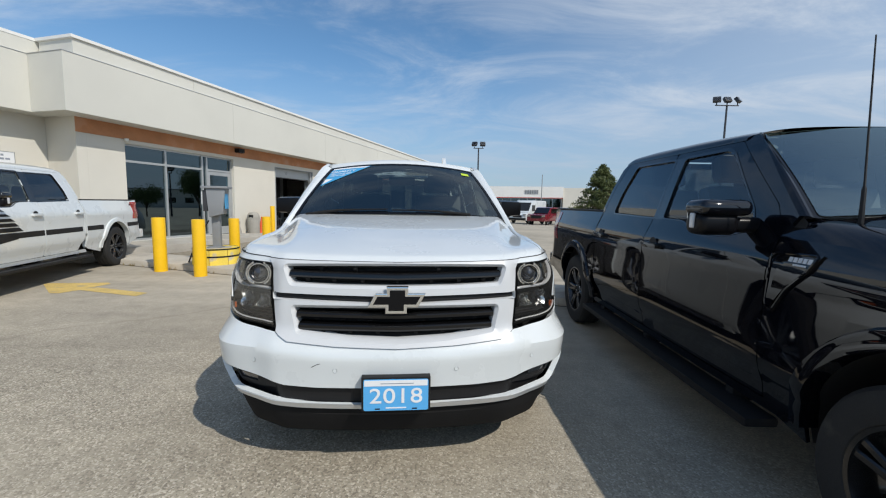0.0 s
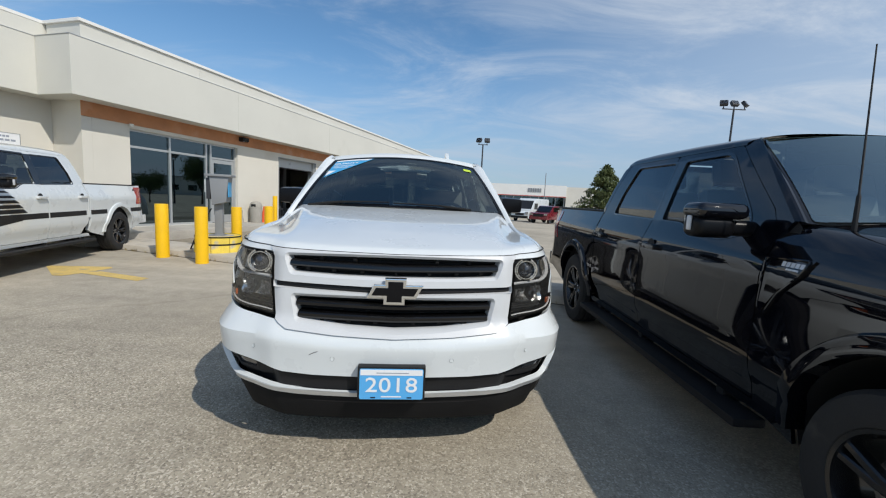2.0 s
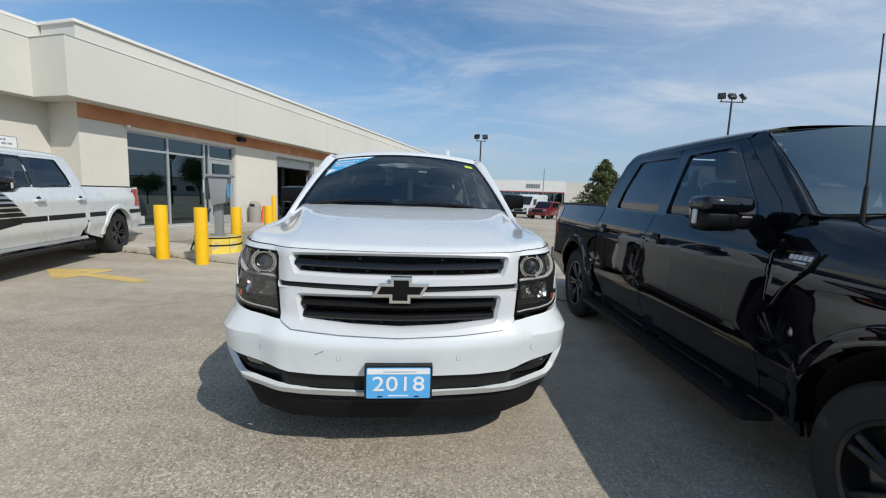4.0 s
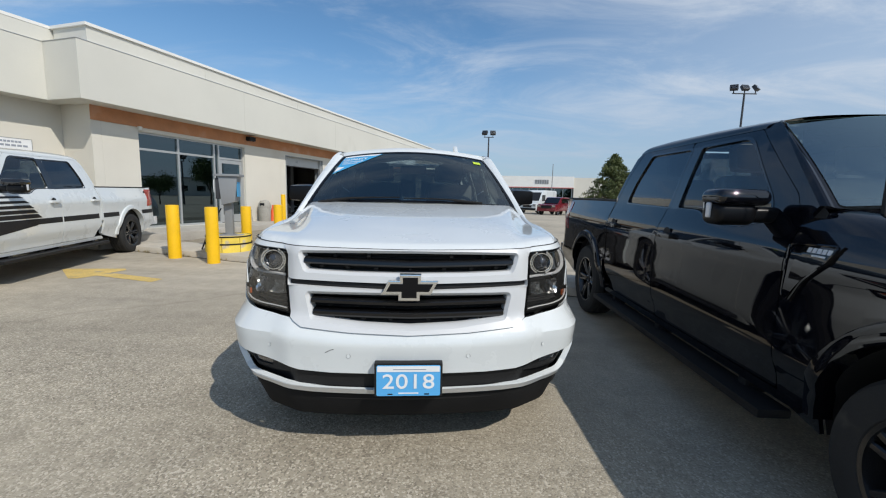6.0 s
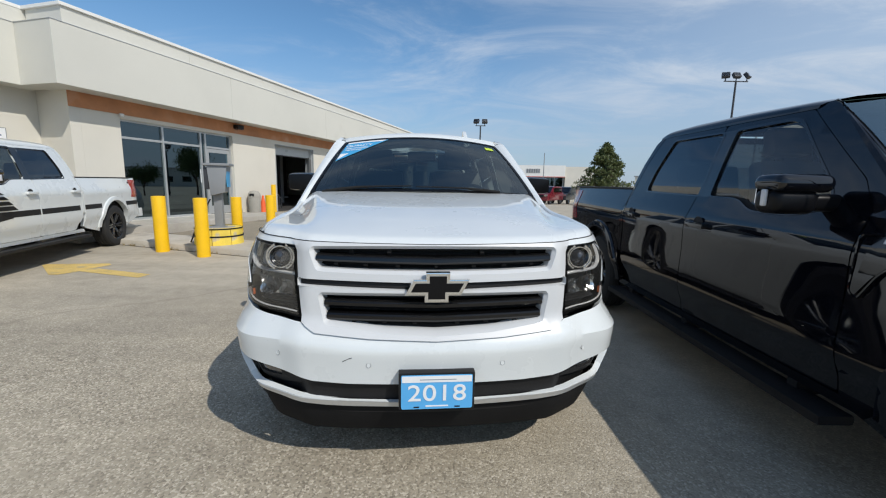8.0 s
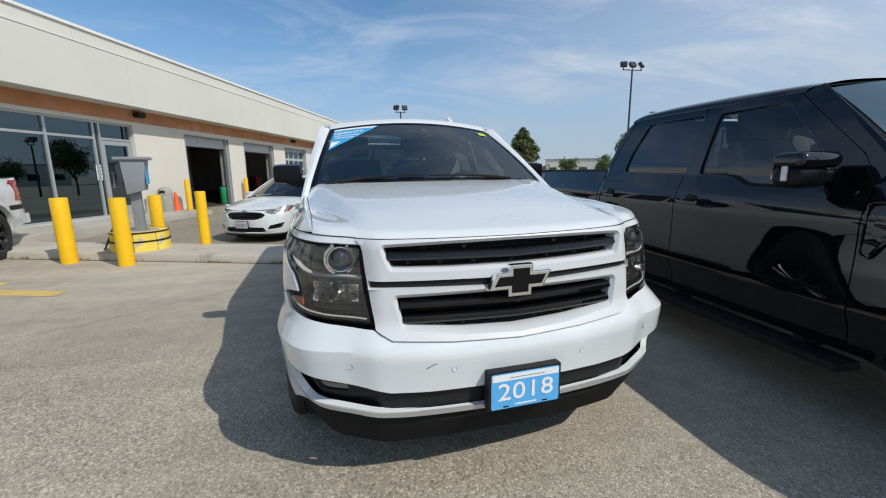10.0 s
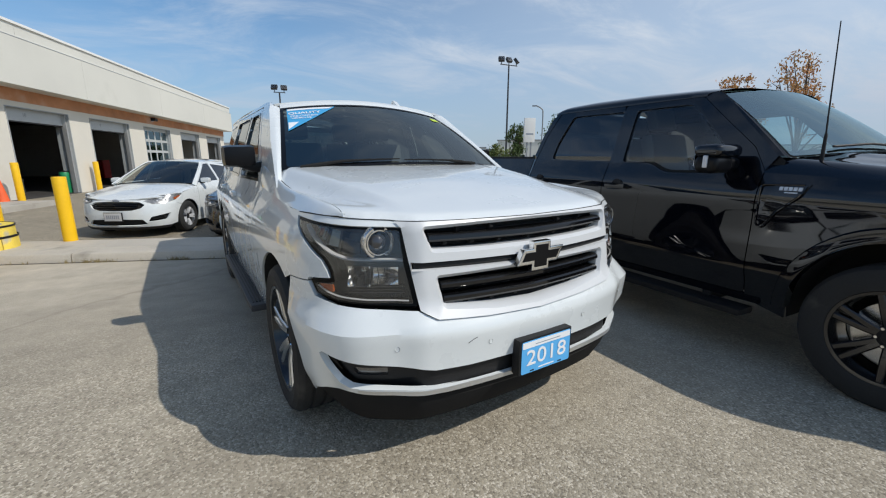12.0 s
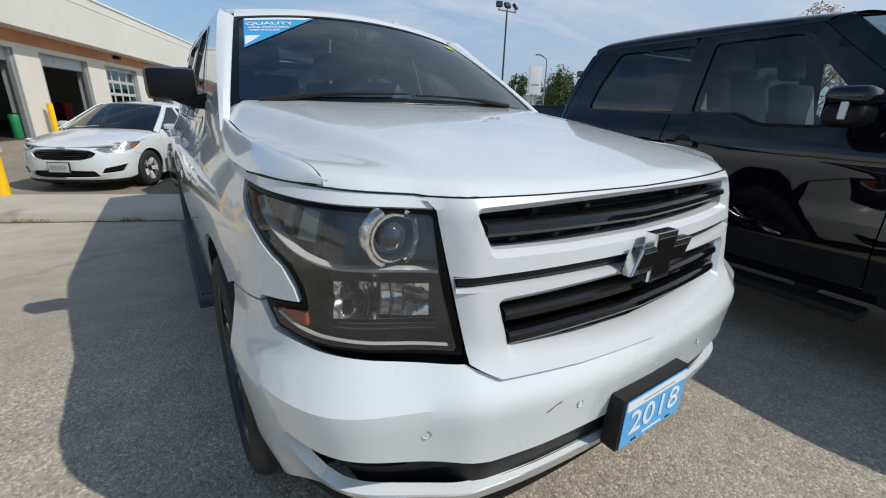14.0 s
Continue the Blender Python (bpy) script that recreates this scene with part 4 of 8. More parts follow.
def build_suv():
    S = SUV
    car = thing("sport_utility_vehicle", SUV_AT, "white full-size sport-utility with black grille bars, standing on asphalt", "car")
    W = WHITE_PAINT
    Y = S.uy
    FW, RW, AR = 1.03, 3.985, 0.475           # axles and arch radius

    def both(pts):
        """A half outline from the middle outwards and back, closed over the other side."""
        return pts + [(-u, z) for u, z in reversed(pts) if u > 1e-6]

    # bumper with its long lower opening
    arch = [(Y(y), z) for y, z in arc_pts(FW, 0.41, AR, 180 - 58, 180 + 8, 8)]
    low = [(0, 0.390), (0.5, 0.397), (0.75, 0.412), (0.95, 0.414), (1.08, 0.404), (1.16, 0.380), (Y(FW - AR) - 0.04, 0.345)]
    up = [(Y(FW - 0.33), 0.845), (1.17, 0.868), (1.13, 0.812), (1.0, 0.792), (0.85, 0.782), (0.632, 0.772), (0.545, 0.733), (0.3, 0.712), (0, 0.702)]
    half = low + list(reversed(arch[1:-1])) + up
    out = half + [(-u, z) for u, z in reversed(half) if u > 1e-6]
    h = [(0, 0.415), (0.4, 0.420), (0.6, 0.432), (0.82, 0.442), (0.94, 0.440), (0.985, 0.462), (1.055, 0.592), (1.035, 0.605), (0.90, 0.580), (0.66, 0.540), (0.56, 0.516), (0.4, 0.508), (0, 0.505)]
    hole = h + [(-u, z) for u, z in reversed(h) if u > 1e-6]
    bumper = part("bumper", sheet(out, S.at, 0.026, [hole], 0.03), W, car)
    part("bumper_strip", sheet(both([(0, 0.3925), (0.5, 0.3995), (0.75, 0.4145), (0.90, 0.4175), (0.90, 0.4365), (0.75, 0.434), (0.5, 0.4235), (0, 0.4125)]), lambda u, z: S.at(u, z, 0.003), 0.05, depth=0.004), STRIP_SILVER, bumper, "satin silver lower strip")
    part("lower_grille", sheet([(u, z - (0.07 if z < 0.46 else 0)) for u, z in hole], lambda u, z: S.at(u, z, -0.022 - 0.045 * ease(0.58, 0.68, abs(u))), 0.05, depth=0), BLACK_TRIM, bumper, "black plastic lower intake")
    for s in (1, -1):
        bm = bmesh.new()
        sheet(rnd([(s * 0.63, 0.475), (s * 0.76, 0.462), (s * 0.93, 0.465), (s * 1.00, 0.565), (s * 0.80, 0.548), (s * 0.64, 0.52)], 0.012), lambda u, z: S.at(u, z, -0.052), 0.04, [rnd([(s * 0.775, 0.488), (s * 0.915, 0.492), (s * 0.93, 0.532), (s * 0.775, 0.524)], 0.008)], depth=0.012, bm=bm)
        part("fog_bezel", bm, BLACK_TRIM, bumper)
        f = sheet(rnd([(s * 0.77, 0.484), (s * 0.92, 0.488), (s * 0.935, 0.536), (s * 0.77, 0.528)], 0.008), lambda u, z: S.at(u, z, -0.060), 0.03, depth=0.0)
        part("fog_lamp", f, FOG_GLASS, bumper, "dim clear fog lamp")
    for u, z in ((0.725, 0.632), (-0.725, 0.632), (0.30, 0.60), (-0.30, 0.60)):
        p = S.at(u, z, 0.0022)
        q = Matrix.Translation(p) @ (p - S.at(u, z, 0.1)).to_track_quat('-Z', 'Y').to_matrix().to_4x4()
        bm = bmesh.new()
        lathe(bm, [(0.0, -0.001), (0.0085, -0.001), (0.0094, 0.0)], 20, q)
        part("parking_sensor", bm, W, bumper)
        bm = lathe(bmesh.new(), [(0.0095, -0.0012), (0.0112, -0.0012)], 20, q)
        part("sensor_ring", bm, STEEL_GREY, bumper)
    # a scuff beside the middle sensor
    bm = bmesh.new()
    sheet([(-0.415, 0.618), (-0.385, 0.633), (-0.372, 0.637), (-0.372, 0.634), (-0.39, 0.628), (-0.415, 0.614)], lambda u, z: S.at(u, z, 0.0012), 0.03, depth=0, bm=bm)
    part("scuff", bm, BLACK_TRIM, bumper, "dark scuff mark")
    # black valance below
    bm = bmesh.new()
    v = [(0, 0.225), (0.5, 0.225), (0.9, 0.235), (1.15, 0.25), (Y(FW - AR) - 0.03, 0.265), (Y(FW - AR) - 0.03, 0.42), (1.1, 0.43), (0.75, 0.434), (0, 0.42)]
    sheet(v + [(-u, z) for u, z in reversed(v) if u > 1e-6], lambda u, z: S.at(u, z, -0.018 - 0.12 * max(0, 0.36 - z)), 0.06, depth=0.0, bm=bm)
    part("air_dam", bm, MATTE_BLACK, car, "black plastic lower air dam")
    # grille surround with its openings
    upper = both([(0, 1.003), (0.30, 1.006), (0.548, 1.015), (0.59, 1.095), (0.3, 1.10), (0, 1.102)])
    lower = both([(0, 0.740), (0.25, 0.752), (0.498, 0.783), (0.528, 0.893), (0.3, 0.893), (0, 0.892)])
    sur = both([(0, 0.706), (0.3, 0.716), (0.545, 0.737), (0.622, 0.775), (0.665, 0.95), (0.705, 1.105), (0.738, 1.130), (0.4, 1.1245), (0, 1.1205)])
    slots = [[(s * 0.02, 0.916), (s * 0.653, 0.938), (s * 0.656, 0.963), (s * 0.02, 0.949)] for s in (1, -1)]
    sur_chart = lambda u, z: S.at(u, z, 0.012 - 0.22 * max(0.0, abs(u) - 0.607) * (1 - ease(1.07, 1.118, z)))   # the outer flanks turn away
    holes = [rnd(upper, 0.012), rnd(lower, 0.012), *slots]
    wide = [inset(h, -g) for h, g in zip(holes, (0.014, 0.016, 0.004, 0.004))]
    bm = sheet(sur, sur_chart, 0.03, wide, 0.0)
    for h, w in zip(holes, wide):
        h, w = walked_pair(h, w, 0.05)
        rows = [[bm.verts.new(S.at(*q, o)) for q, o in ((b, 0.012), (a, -0.006), (a, -0.055))] for a, b in zip(h, w)]
        for A, B in zip(rows, rows[1:] + rows[:1]):
            for k in range(2):
                bm.faces.new((A[k], A[k + 1], B[k + 1], B[k]))
    bmesh.ops.recalc_face_normals(bm, faces=bm.faces)
    surround = part("grille_surround", bm, SURROUND, car)
    back = both([(0, 0.71), (0.5, 0.74), (0.64, 0.80), (0.70, 1.10), (0, 1.11)])
    part("grille_backing", sheet(back, lambda u, z: S.at(u, z, -0.06), 0.08, depth=0), LINER, surround)
    for z0, uu, hh in ((1.052, 0.565, 0.020), (0.852, 0.512, 0.021), (0.795, 0.50, 0.021)):
        bm = bmesh.new()
        bar_along(bm, S, -uu, uu, lambda u: z0 + 0.02 * abs(u) - 0.006, (hh, hh), -0.055, 0.004)
        part("grille_bar", bm, BLACK_CHROME, surround, "gloss black grille bar")
    for z0, z1, uu in ((1.003, 1.095, 0.565), (0.745, 0.892, 0.51)):
        bm = bmesh.new()
        for i in range(6):
            z = z0 + (z1 - z0) * (i + 0.5) / 6
            bar_along(bm, S, -uu, uu, lambda u: z, (0.004, 0.004), -0.058, -0.042, 16)
        part("grille_mesh", bm, LINER, surround)
    for z0, z1, us in ((1.006, 1.046, (-0.47, -0.33, -0.18, 0.0, 0.18, 0.33, 0.47)), (1.062, 1.098, (-0.40, -0.22, 0.22, 0.40)), (0.815, 0.842, (-0.42, -0.28, -0.14, 0.14, 0.28, 0.42)), (0.752, 0.790, (-0.38, -0.24, -0.10, 0.10, 0.24, 0.38))):
        for u in us:
            bm = bmesh.new()
            bar_along(bm, S, u - 0.009, u + 0.009, lambda u: 0.5 * (z0 + z1) + 0.02 * abs(u), (0.5 * (z1 - z0), 0.5 * (z1 - z0)), -0.056, -0.022, 2)
            part("grille_strut", bm, LINER, surround)
    for s in (1, -1):
        bm = bmesh.new()
        bar_along(bm, S, s * 0.04, s * 0.65, lambda u: 0.934 + 0.024 * abs(u), (0.02, 0.02), -0.05, -0.005, 12)
        part("grille_bar", bm, BLACK_TRIM, surround)
    # the maker's mark as a plain cross with slanted ends
    bow = [(-0.142, -0.036), (-0.104, 0.034), (-0.050, 0.034), (-0.050, 0.066), (0.056, 0.066), (0.056, 0.034), (0.142, 0.034), (0.104, -0.036), (0.050, -0.036), (0.050, -0.068), (-0.056, -0.068), (-0.056, -0.036)]
    bm = prism(bmesh.new(), bow, 0.080, 0.115, Matrix.Translation((0, 0, 0.945)), bevel=0.005)
    em = part("emblem", bm, EMBLEM_CHROME, surround, "silver-edged black emblem", smooth=0)
    ins = inset(bow, 0.0155)
    bm = prism(bmesh.new(), ins, 0.0775, 0.09, Matrix.Translation((0, 0, 0.945)))
    part("emblem_face", bm, MIRROR_BLACK, em)
    # registration-sized dealer plate on its bracket
    bm = boxed(-0.168, 0.168, -0.001, 0.05, 0.408, 0.580, bevel=0.006)
    holder = part("plate_holder", bm, BLACK_TRIM, car)
    holder.location = (0, 0.018, 0)
    part("plate", moved(prism(bmesh.new(), rnd([(-0.157, -0.079), (0.157, -0.079), (0.157, 0.079), (-0.157, 0.079)], 0.01), 0, 0.002), Matrix.Translation((0, -0.004, 0.492))), PLATE_BLUE, holder, "blue dealer plate with white year")
    part("plate_band", boxed(-0.153, 0.153, -0.0055, -0.0042, 0.538, 0.567), PLATE_WHITE, holder, smooth=0)
    part("plate_text_bar", boxed(-0.075, 0.085, -0.0062, -0.0056, 0.5485, 0.5525), PLATE_GREY, holder, smooth=0)
    year = text_mesh("2018", 0.106, 0.0008, 1.04, 0.0006)
    wide = 0.255 / (max(v.co.x for v in year.verts) - min(v.co.x for v in year.verts))
    part("year_text", moved(year, Matrix.Translation((0, -0.0055, 0.484)) @ Matrix.Rotation(radians(90), 4, 'X') @ Matrix.Diagonal((wide, 1, 1, 1))), PLATE_WHITE, holder, smooth=0)
    part("plate_text_bar", boxed(-0.05, 0.05, -0.0052, -0.0042, 0.424, 0.430), PLATE_WHITE, holder, smooth=0)
    for s in (1, -1):
        part("plate_bolt", boxed(s * 0.09 - 0.012, s * 0.09 + 0.012, -0.0054, -0.0042, 0.419, 0.425), BLACK_TRIM, holder, smooth=0)
    # head lamps
    lamp_out = [(0.63, 0.787), (0.85, 0.795), (1.0, 0.805), (1.115, 0.825), (1.155, 0.882), (1.03, 0.895), (1.045, 0.935), (1.08, 0.975), (1.2, 1.035), (1.33, 1.085), (1.375, 1.118), (1.1, 1.112), (0.708, 1.103), (0.672, 0.96)]
    inner_out = [(0.650, 0.798), (0.85, 0.804), (1.0, 0.814), (1.10, 0.835), (1.125, 0.870), (1.01, 0.885), (1.022, 0.935), (1.06, 0.983), (1.2, 1.048), (1.325, 1.092), (1.345, 1.108), (1.1, 1.104), (0.716, 1.094), (0.694, 0.96)]
    for s in (1, -1):
        mir = lambda pts: [(s * u, z) for u, z in pts]
        lamp = part("headlamp", sheet(mir(rnd(lamp_out, 0.012, 3)), lambda u, z: S.at(u, z, -0.004), 0.05, [mir(rnd(inner_out, 0.012, 3))], 0.05), LAMP_BEZEL, car, "clear headlamp with black bezel")
        part("lamp_bowl", sheet(mir(inner_out), lambda u, z: S.at(u, z, -0.075), 0.06, depth=0.0), LAMP_BOWL, lamp)
        # bright blade between the two lights
        bm = bmesh.new()
        BLADE = soft_table([0.69, 0.98, 1.06, 1.14, 1.22, 1.29], [0.972, 0.980, 0.999, 1.033, 1.070, 1.098], 0.02)
        rows = []
        for i in range(29):
            a = 0.698 + 0.575 * i / 28
            z = BLADE(a)
            rows.append([bm.verts.new(S.at(s * a, z + dz, o)) for dz, o in ((0.005, -0.030), (0.005, -0.020), (0.002, -0.012), (-0.005, -0.016), (-0.006, -0.045))])
        for A, B in zip(rows, rows[1:]):
            for k in range(4):
                bm.faces.new((A[k], A[k + 1], B[k + 1], B[k]))
        bmesh.ops.recalc_face_normals(bm, faces=bm.faces)
        part("lamp_blade", bm, LAMP_GREY, lamp, "silver lamp blade")
        # bright strip along the foot of the lamp
        bm = bmesh.new()
        foot = soft_table([0.65, 0.85, 1.0, 1.07, 1.115], [0.808, 0.814, 0.825, 0.840, 0.864], 0.015)
        rows = []
        for i in range(21):
            a = 0.672 + 0.44 * i / 20
            rows.append([bm.verts.new(S.at(s * a, foot(a) + dz, o)) for dz, o in ((0.002, -0.013), (0.002, -0.009), (-0.002, -0.006), (-0.003, -0.013))])
        for A, B in zip(rows, rows[1:]):
            for k in range(3):
                bm.faces.new((A[k], A[k + 1], B[k + 1], B[k]))
        bmesh.ops.recalc_face_normals(bm, faces=bm.faces)
        part("lamp_strip", bm, LAMP_GREY, lamp)
        # dividing ribs in the outer chamber
        bm = bmesh.new()
        for a, z0, z1 in ((1.02, 1.00, 1.095), (1.10, 1.03, 1.095)):
            rows = [[bm.verts.new(S.at(s * (a + da), z, o)) for da, o in ((0.0, -0.07), (0.0, -0.03), (0.012, -0.03), (0.012, -0.07))] for z in (z0, z1)]
            for k in range(3):
                bm.faces.new((rows[0][k], rows[0][k + 1], rows[1][k + 1], rows[1][k]))
        bmesh.ops.recalc_face_normals(bm, faces=bm.faces)
        part("lamp_divider", bm, LAMP_BLACK, lamp)
        for (a, z, r, o) in ((0.815, 1.046, 0.040, -0.014),):
            p = S.at(s * a, z, o)
            q = Matrix.Translation(p) @ Vector((0, 1, 0)).to_track_quat('Z', 'Y').to_matrix().to_4x4()
            bm = lathe(bmesh.new(), [(r * 1.34, -0.004), (r * 1.32, -0.012), (r * 1.20, -0.012), (r * 1.04, 0.03)], 28, q)
            part("lamp_ring", bm, LAMP_CHROME, lamp)
            # broken bright collar on either side of the projector
            bm = bmesh.new()
            for a0, a1 in ((-1.15, 1.15), (1.95, 4.3)):
                lathe(bm, [(r * 1.30, -0.004), (r * 1.42, -0.012), (r * 1.62, -0.012), (r * 1.70, 0.0), (r * 1.70, 0.02)], 14, q @ Matrix.Diagonal((s, 1, 1, 1)), a0, a1)
            bmesh.ops.recalc_face_normals(bm, faces=bm.faces)
            part("lamp_frame", bm, LAMP_CHROME, lamp)
            bm = lathe(bmesh.new(), [(0.0, -0.018), (r * 0.5, -0.014), (r * 0.85, 0.0), (r, 0.02)], 28, q)
            part("projector_lens", bm, PROJECTOR, lamp, "dark projector lens", smooth=70)
        # low-beam reflector: a round bowl with its bulb, and a long bright facet beside it
        def dish(a0, a1, z0, z1, ac, deep, curl, nu=18, nz=9):
            rr = []
            for i in range(nu + 1):
                a = a0 + (a1 - a0) * i / nu
                row = []
                for j in range(nz + 1):
                    z = z0 + (z1 - z0) * j / nz
                    du, dz = (a - ac) / (0.5 * (a1 - a0)), (z - 0.5 * (z0 + z1)) / (0.5 * (z1 - z0))
                    row.append(bm.verts.new(S.at(s * a, z, -0.018 - deep * max(0.0, 1 - curl * du * du - 0.75 * dz * dz))))
                rr.append(row)
            for A, B in zip(rr, rr[1:]):
                for k in range(nz):
                    bm.faces.new((A[k], A[k + 1], B[k + 1], B[k]))
        bm = bmesh.new()
        dish(0.852, 0.962, 0.866, 0.950, 0.905, 0.055, 0.8)
        dish(0.722, 0.854, 0.872, 0.944, 0.86, 0.045, 0.22)
        bmesh.ops.recalc_face_normals(bm, faces=bm.faces)
        part("reflector", bm, LAMP_CHROME, lamp)
        p = S.at(s * 0.900, 0.908, -0.026)
        q = Matrix.Translation(p) @ Vector((0, 1, 0)).to_track_quat('Z', 'Y').to_matrix().to_4x4()
        part("bulb", lathe(bmesh.new(), [(0.0, -0.012), (0.009, -0.010), (0.014, 0.0), (0.014, 0.012), (0.020, 0.014), (0.020, 0.05)], 18, q), GLOSS_BLACK, lamp)
        bm = bmesh.new()
        for da in (-0.150, -0.118, -0.086, -0.058, -0.030, -0.018, 0.022, 0.034):
            rows = [[bm.verts.new(S.at(s * (0.905 + da + e), z, -0.024 - 0.02 * (1 - abs(t)))) for e in (0.0, 0.004)] for t, z in ((-1, 0.872), (0, 0.908), (1, 0.944))]
            for A, B in zip(rows, rows[1:]):
                bm.faces.new((A[0], A[1], B[1], B[0]))
        part("reflector_rib", bm, LAMP_BLACK, lamp)
        part("side_marker", sheet(mir(rnd([(1.03, 0.838), (1.085, 0.85), (1.112, 0.868), (1.035, 0.872)], 0.006)), lambda u, z: S.at(u, z, -0.012), 0.03, depth=0.01), AMBER, lamp, "amber side marker")
        part("side_marker", sheet(mir(rnd([(1.13, 1.052), (1.20, 1.062), (1.29, 1.088), (1.13, 1.094)], 0.006)), lambda u, z: S.at(u, z, -0.04), 0.03, depth=0.01), DIM_AMBER, lamp)
        bm = bmesh.new()
        for a0, z0 in ((1.215, 1.066), (1.245, 1.074), (1.275, 1.082)):
            bm.faces.new([bm.verts.new(S.at(s * a, z, o)) for a, z, o in ((a0, z0, -0.03), (a0 + 0.018, z0 + 0.004, -0.045), (a0 + 0.018, 1.092, -0.045), (a0, 1.093, -0.03))])
        part("lamp_facet", bm, LAMP_CHROME, lamp, smooth=0)
        bm = bmesh.new()
        for a0, z0, w in ((1.035, 1.012, 0.05), (1.11, 1.036, 0.03), (1.165, 1.052, 0.022)):
            bm.faces.new([bm.verts.new(S.at(s * a, z, o)) for a, z, o in ((a0, z0, -0.062), (a0 + w, z0 + 0.3 * w, -0.030), (a0 + w, 1.097, -0.030), (a0, 1.097, -0.062))])
        part("chamber_wall", bm, LAMP_SHELL, lamp, smooth=0)
        bm = bmesh.new()
        for k in range(7):
            a0 = 0.925 + 0.013 * k
            bm.faces.new([bm.verts.new(S.at(s * a, z, o)) for a, z, o in ((a0, 0.994, -0.052), (a0 + 0.010, 0.994, -0.040), (a0 + 0.010, 1.040 + 0.003 * k, -0.040), (a0, 1.040 + 0.003 * k, -0.052))])
        part("lamp_flute", bm, SMOKE, lamp, smooth=0)
        bm = bmesh.new()
        for i in range(3):
            z = 0.822 + i * 0.012
            bar_along(bm, S, s * 0.70, s * (0.97 - 0.02 * i), lambda u: z + 0.014 + 0.02 * max(0, abs(u) - 0.8), (0.003, 0.003), -0.05, -0.03, 10)
        part("lamp_rib", bm, SMOKE, lamp)
        g = part("lens", sheet(mir(rnd(inner_out, 0.012, 3)), lambda u, z: S.at(u, z, 0.0), 0.06, depth=0.0), LENS, lamp)
        g.visible_shadow = False
        # white strip above the lamp
        part("lamp_brow", sheet(mir(rnd([(0.711, 1.108), (1.1, 1.117), (1.385, 1.123), (1.40, 1.137), (1.1, 1.1445), (0.743, 1.1335)], 0.006, 2)), lambda u, z: S.at(u, z, 0.004), 0.04, depth=0.02), W, car)
        # fender, down to the bumper seam and round the arch
        top = [(Y(1.66), 1.188), (Y(1.2), 1.160), (Y(0.9), 1.143), (1.55, 1.14), (1.41, 1.140), (1.39, 1.118), (1.34, 1.083), (1.21, 1.03), (1.09, 0.97), (1.055, 0.93), (1.04, 0.90), (1.165, 0.888), (1.175, 0.873), (Y(FW - 0.33), 0.850)]
        arch = [(Y(y), z) for y, z in arc_pts(FW, 0.41, AR, 180 - 59, 0 - 8, 16)]
        fen = top + arch + [(Y(1.66), 0.36), (Y(1.70), 0.50), (Y(1.66), 1.0)]
        part("fender", sheet(mir(fen), S.at, 0.045, depth=0.025), W, car)
        # doors
        d1 = [(Y(1.668), 0.40), (Y(2.86), 0.40), (Y(2.86), 1.755), (Y(2.42), 1.755), (Y(1.80), 1.245), (Y(1.668), 1.195), (Y(1.668), 1.0), (Y(1.708), 0.5)]
        w1 = rnd([(Y(1.90), 1.235), (Y(2.80), 1.225), (Y(2.80), 1.71), (Y(2.46), 1.71)], 0.04)
        d2 = [(Y(2.868), 0.40), (Y(3.52), 0.40), (Y(3.62), 0.62), (Y(3.82), 0.93), (Y(3.86), 1.755), (Y(2.868), 1.755)]
        w2 = rnd([(Y(2.94), 1.225), (Y(3.78), 1.235), (Y(3.78), 1.71), (Y(2.94), 1.71)], 0.04)
        for nm, o, wdw, gl in (("front_door", d1, w1, CABIN_GLASS), ("rear_door", d2, w2, PRIVACY)):
            d = part(nm, sheet(mir(rnd(o, 0.02, 2)), S.at, 0.06, [mir(wdw)], 0.03), W, car)
            part("window_frame", sheet(mir([(u + (0.016 if u > np.mean([q[0] for q in wdw]) else -0.016), z + (0.016 if z > 1.45 else -0.02)) for u, z in wdw]), lambda u, z: S.at(u, z, 0.003), 0.08, [mir(wdw)], 0.02), GLOSS_BLACK, d)
            g = part("window_glass", sheet(mir(wdw), lambda u, z: S.at(u, z, -0.012), 0.1, depth=0.004), gl, d)
            g.visible_shadow = False
        for yy in (2.70, 3.66):
            p = S.at(s * Y(yy), 1.08, 0.02)
            bm = boxed(p.x - 0.018, p.x + 0.018, p.y - 0.10, p.y + 0.10, 1.06, 1.10, bevel=0.012)
            part("door_handle", bm, W, car)
        q = [(Y(3.868), 1.755)] + [(Y(3.868), 0.96)] + [(Y(y), z) for y, z in arc_pts(RW, 0.41, AR, 112, -8, 14)] + [(Y(4.72), 0.38), (Y(4.93), 0.42), (Y(4.93), 1.755)]
        w3 = rnd([(Y(3.96), 1.24), (Y(4.82), 1.26), (Y(4.82), 1.69), (Y(3.96), 1.71)], 0.04)
        qp = part("quarter_panel", sheet(mir(q), S.at, 0.06, [mir(w3)], 0.03), W, car)
        g = part("window_glass", sheet(mir(w3), lambda u, z: S.at(u, z, -0.008), 0.1, depth=0.004), PRIVACY, qp)
        g.visible_shadow = False
        # sill, front of the rear arch and the step
        part("sill", sheet(mir([(Y(1.60), 0.30), (Y(3.58), 0.30), (Y(3.58), 0.395), (Y(1.62), 0.395)]), S.at, 0.1, depth=0.03), W, car)
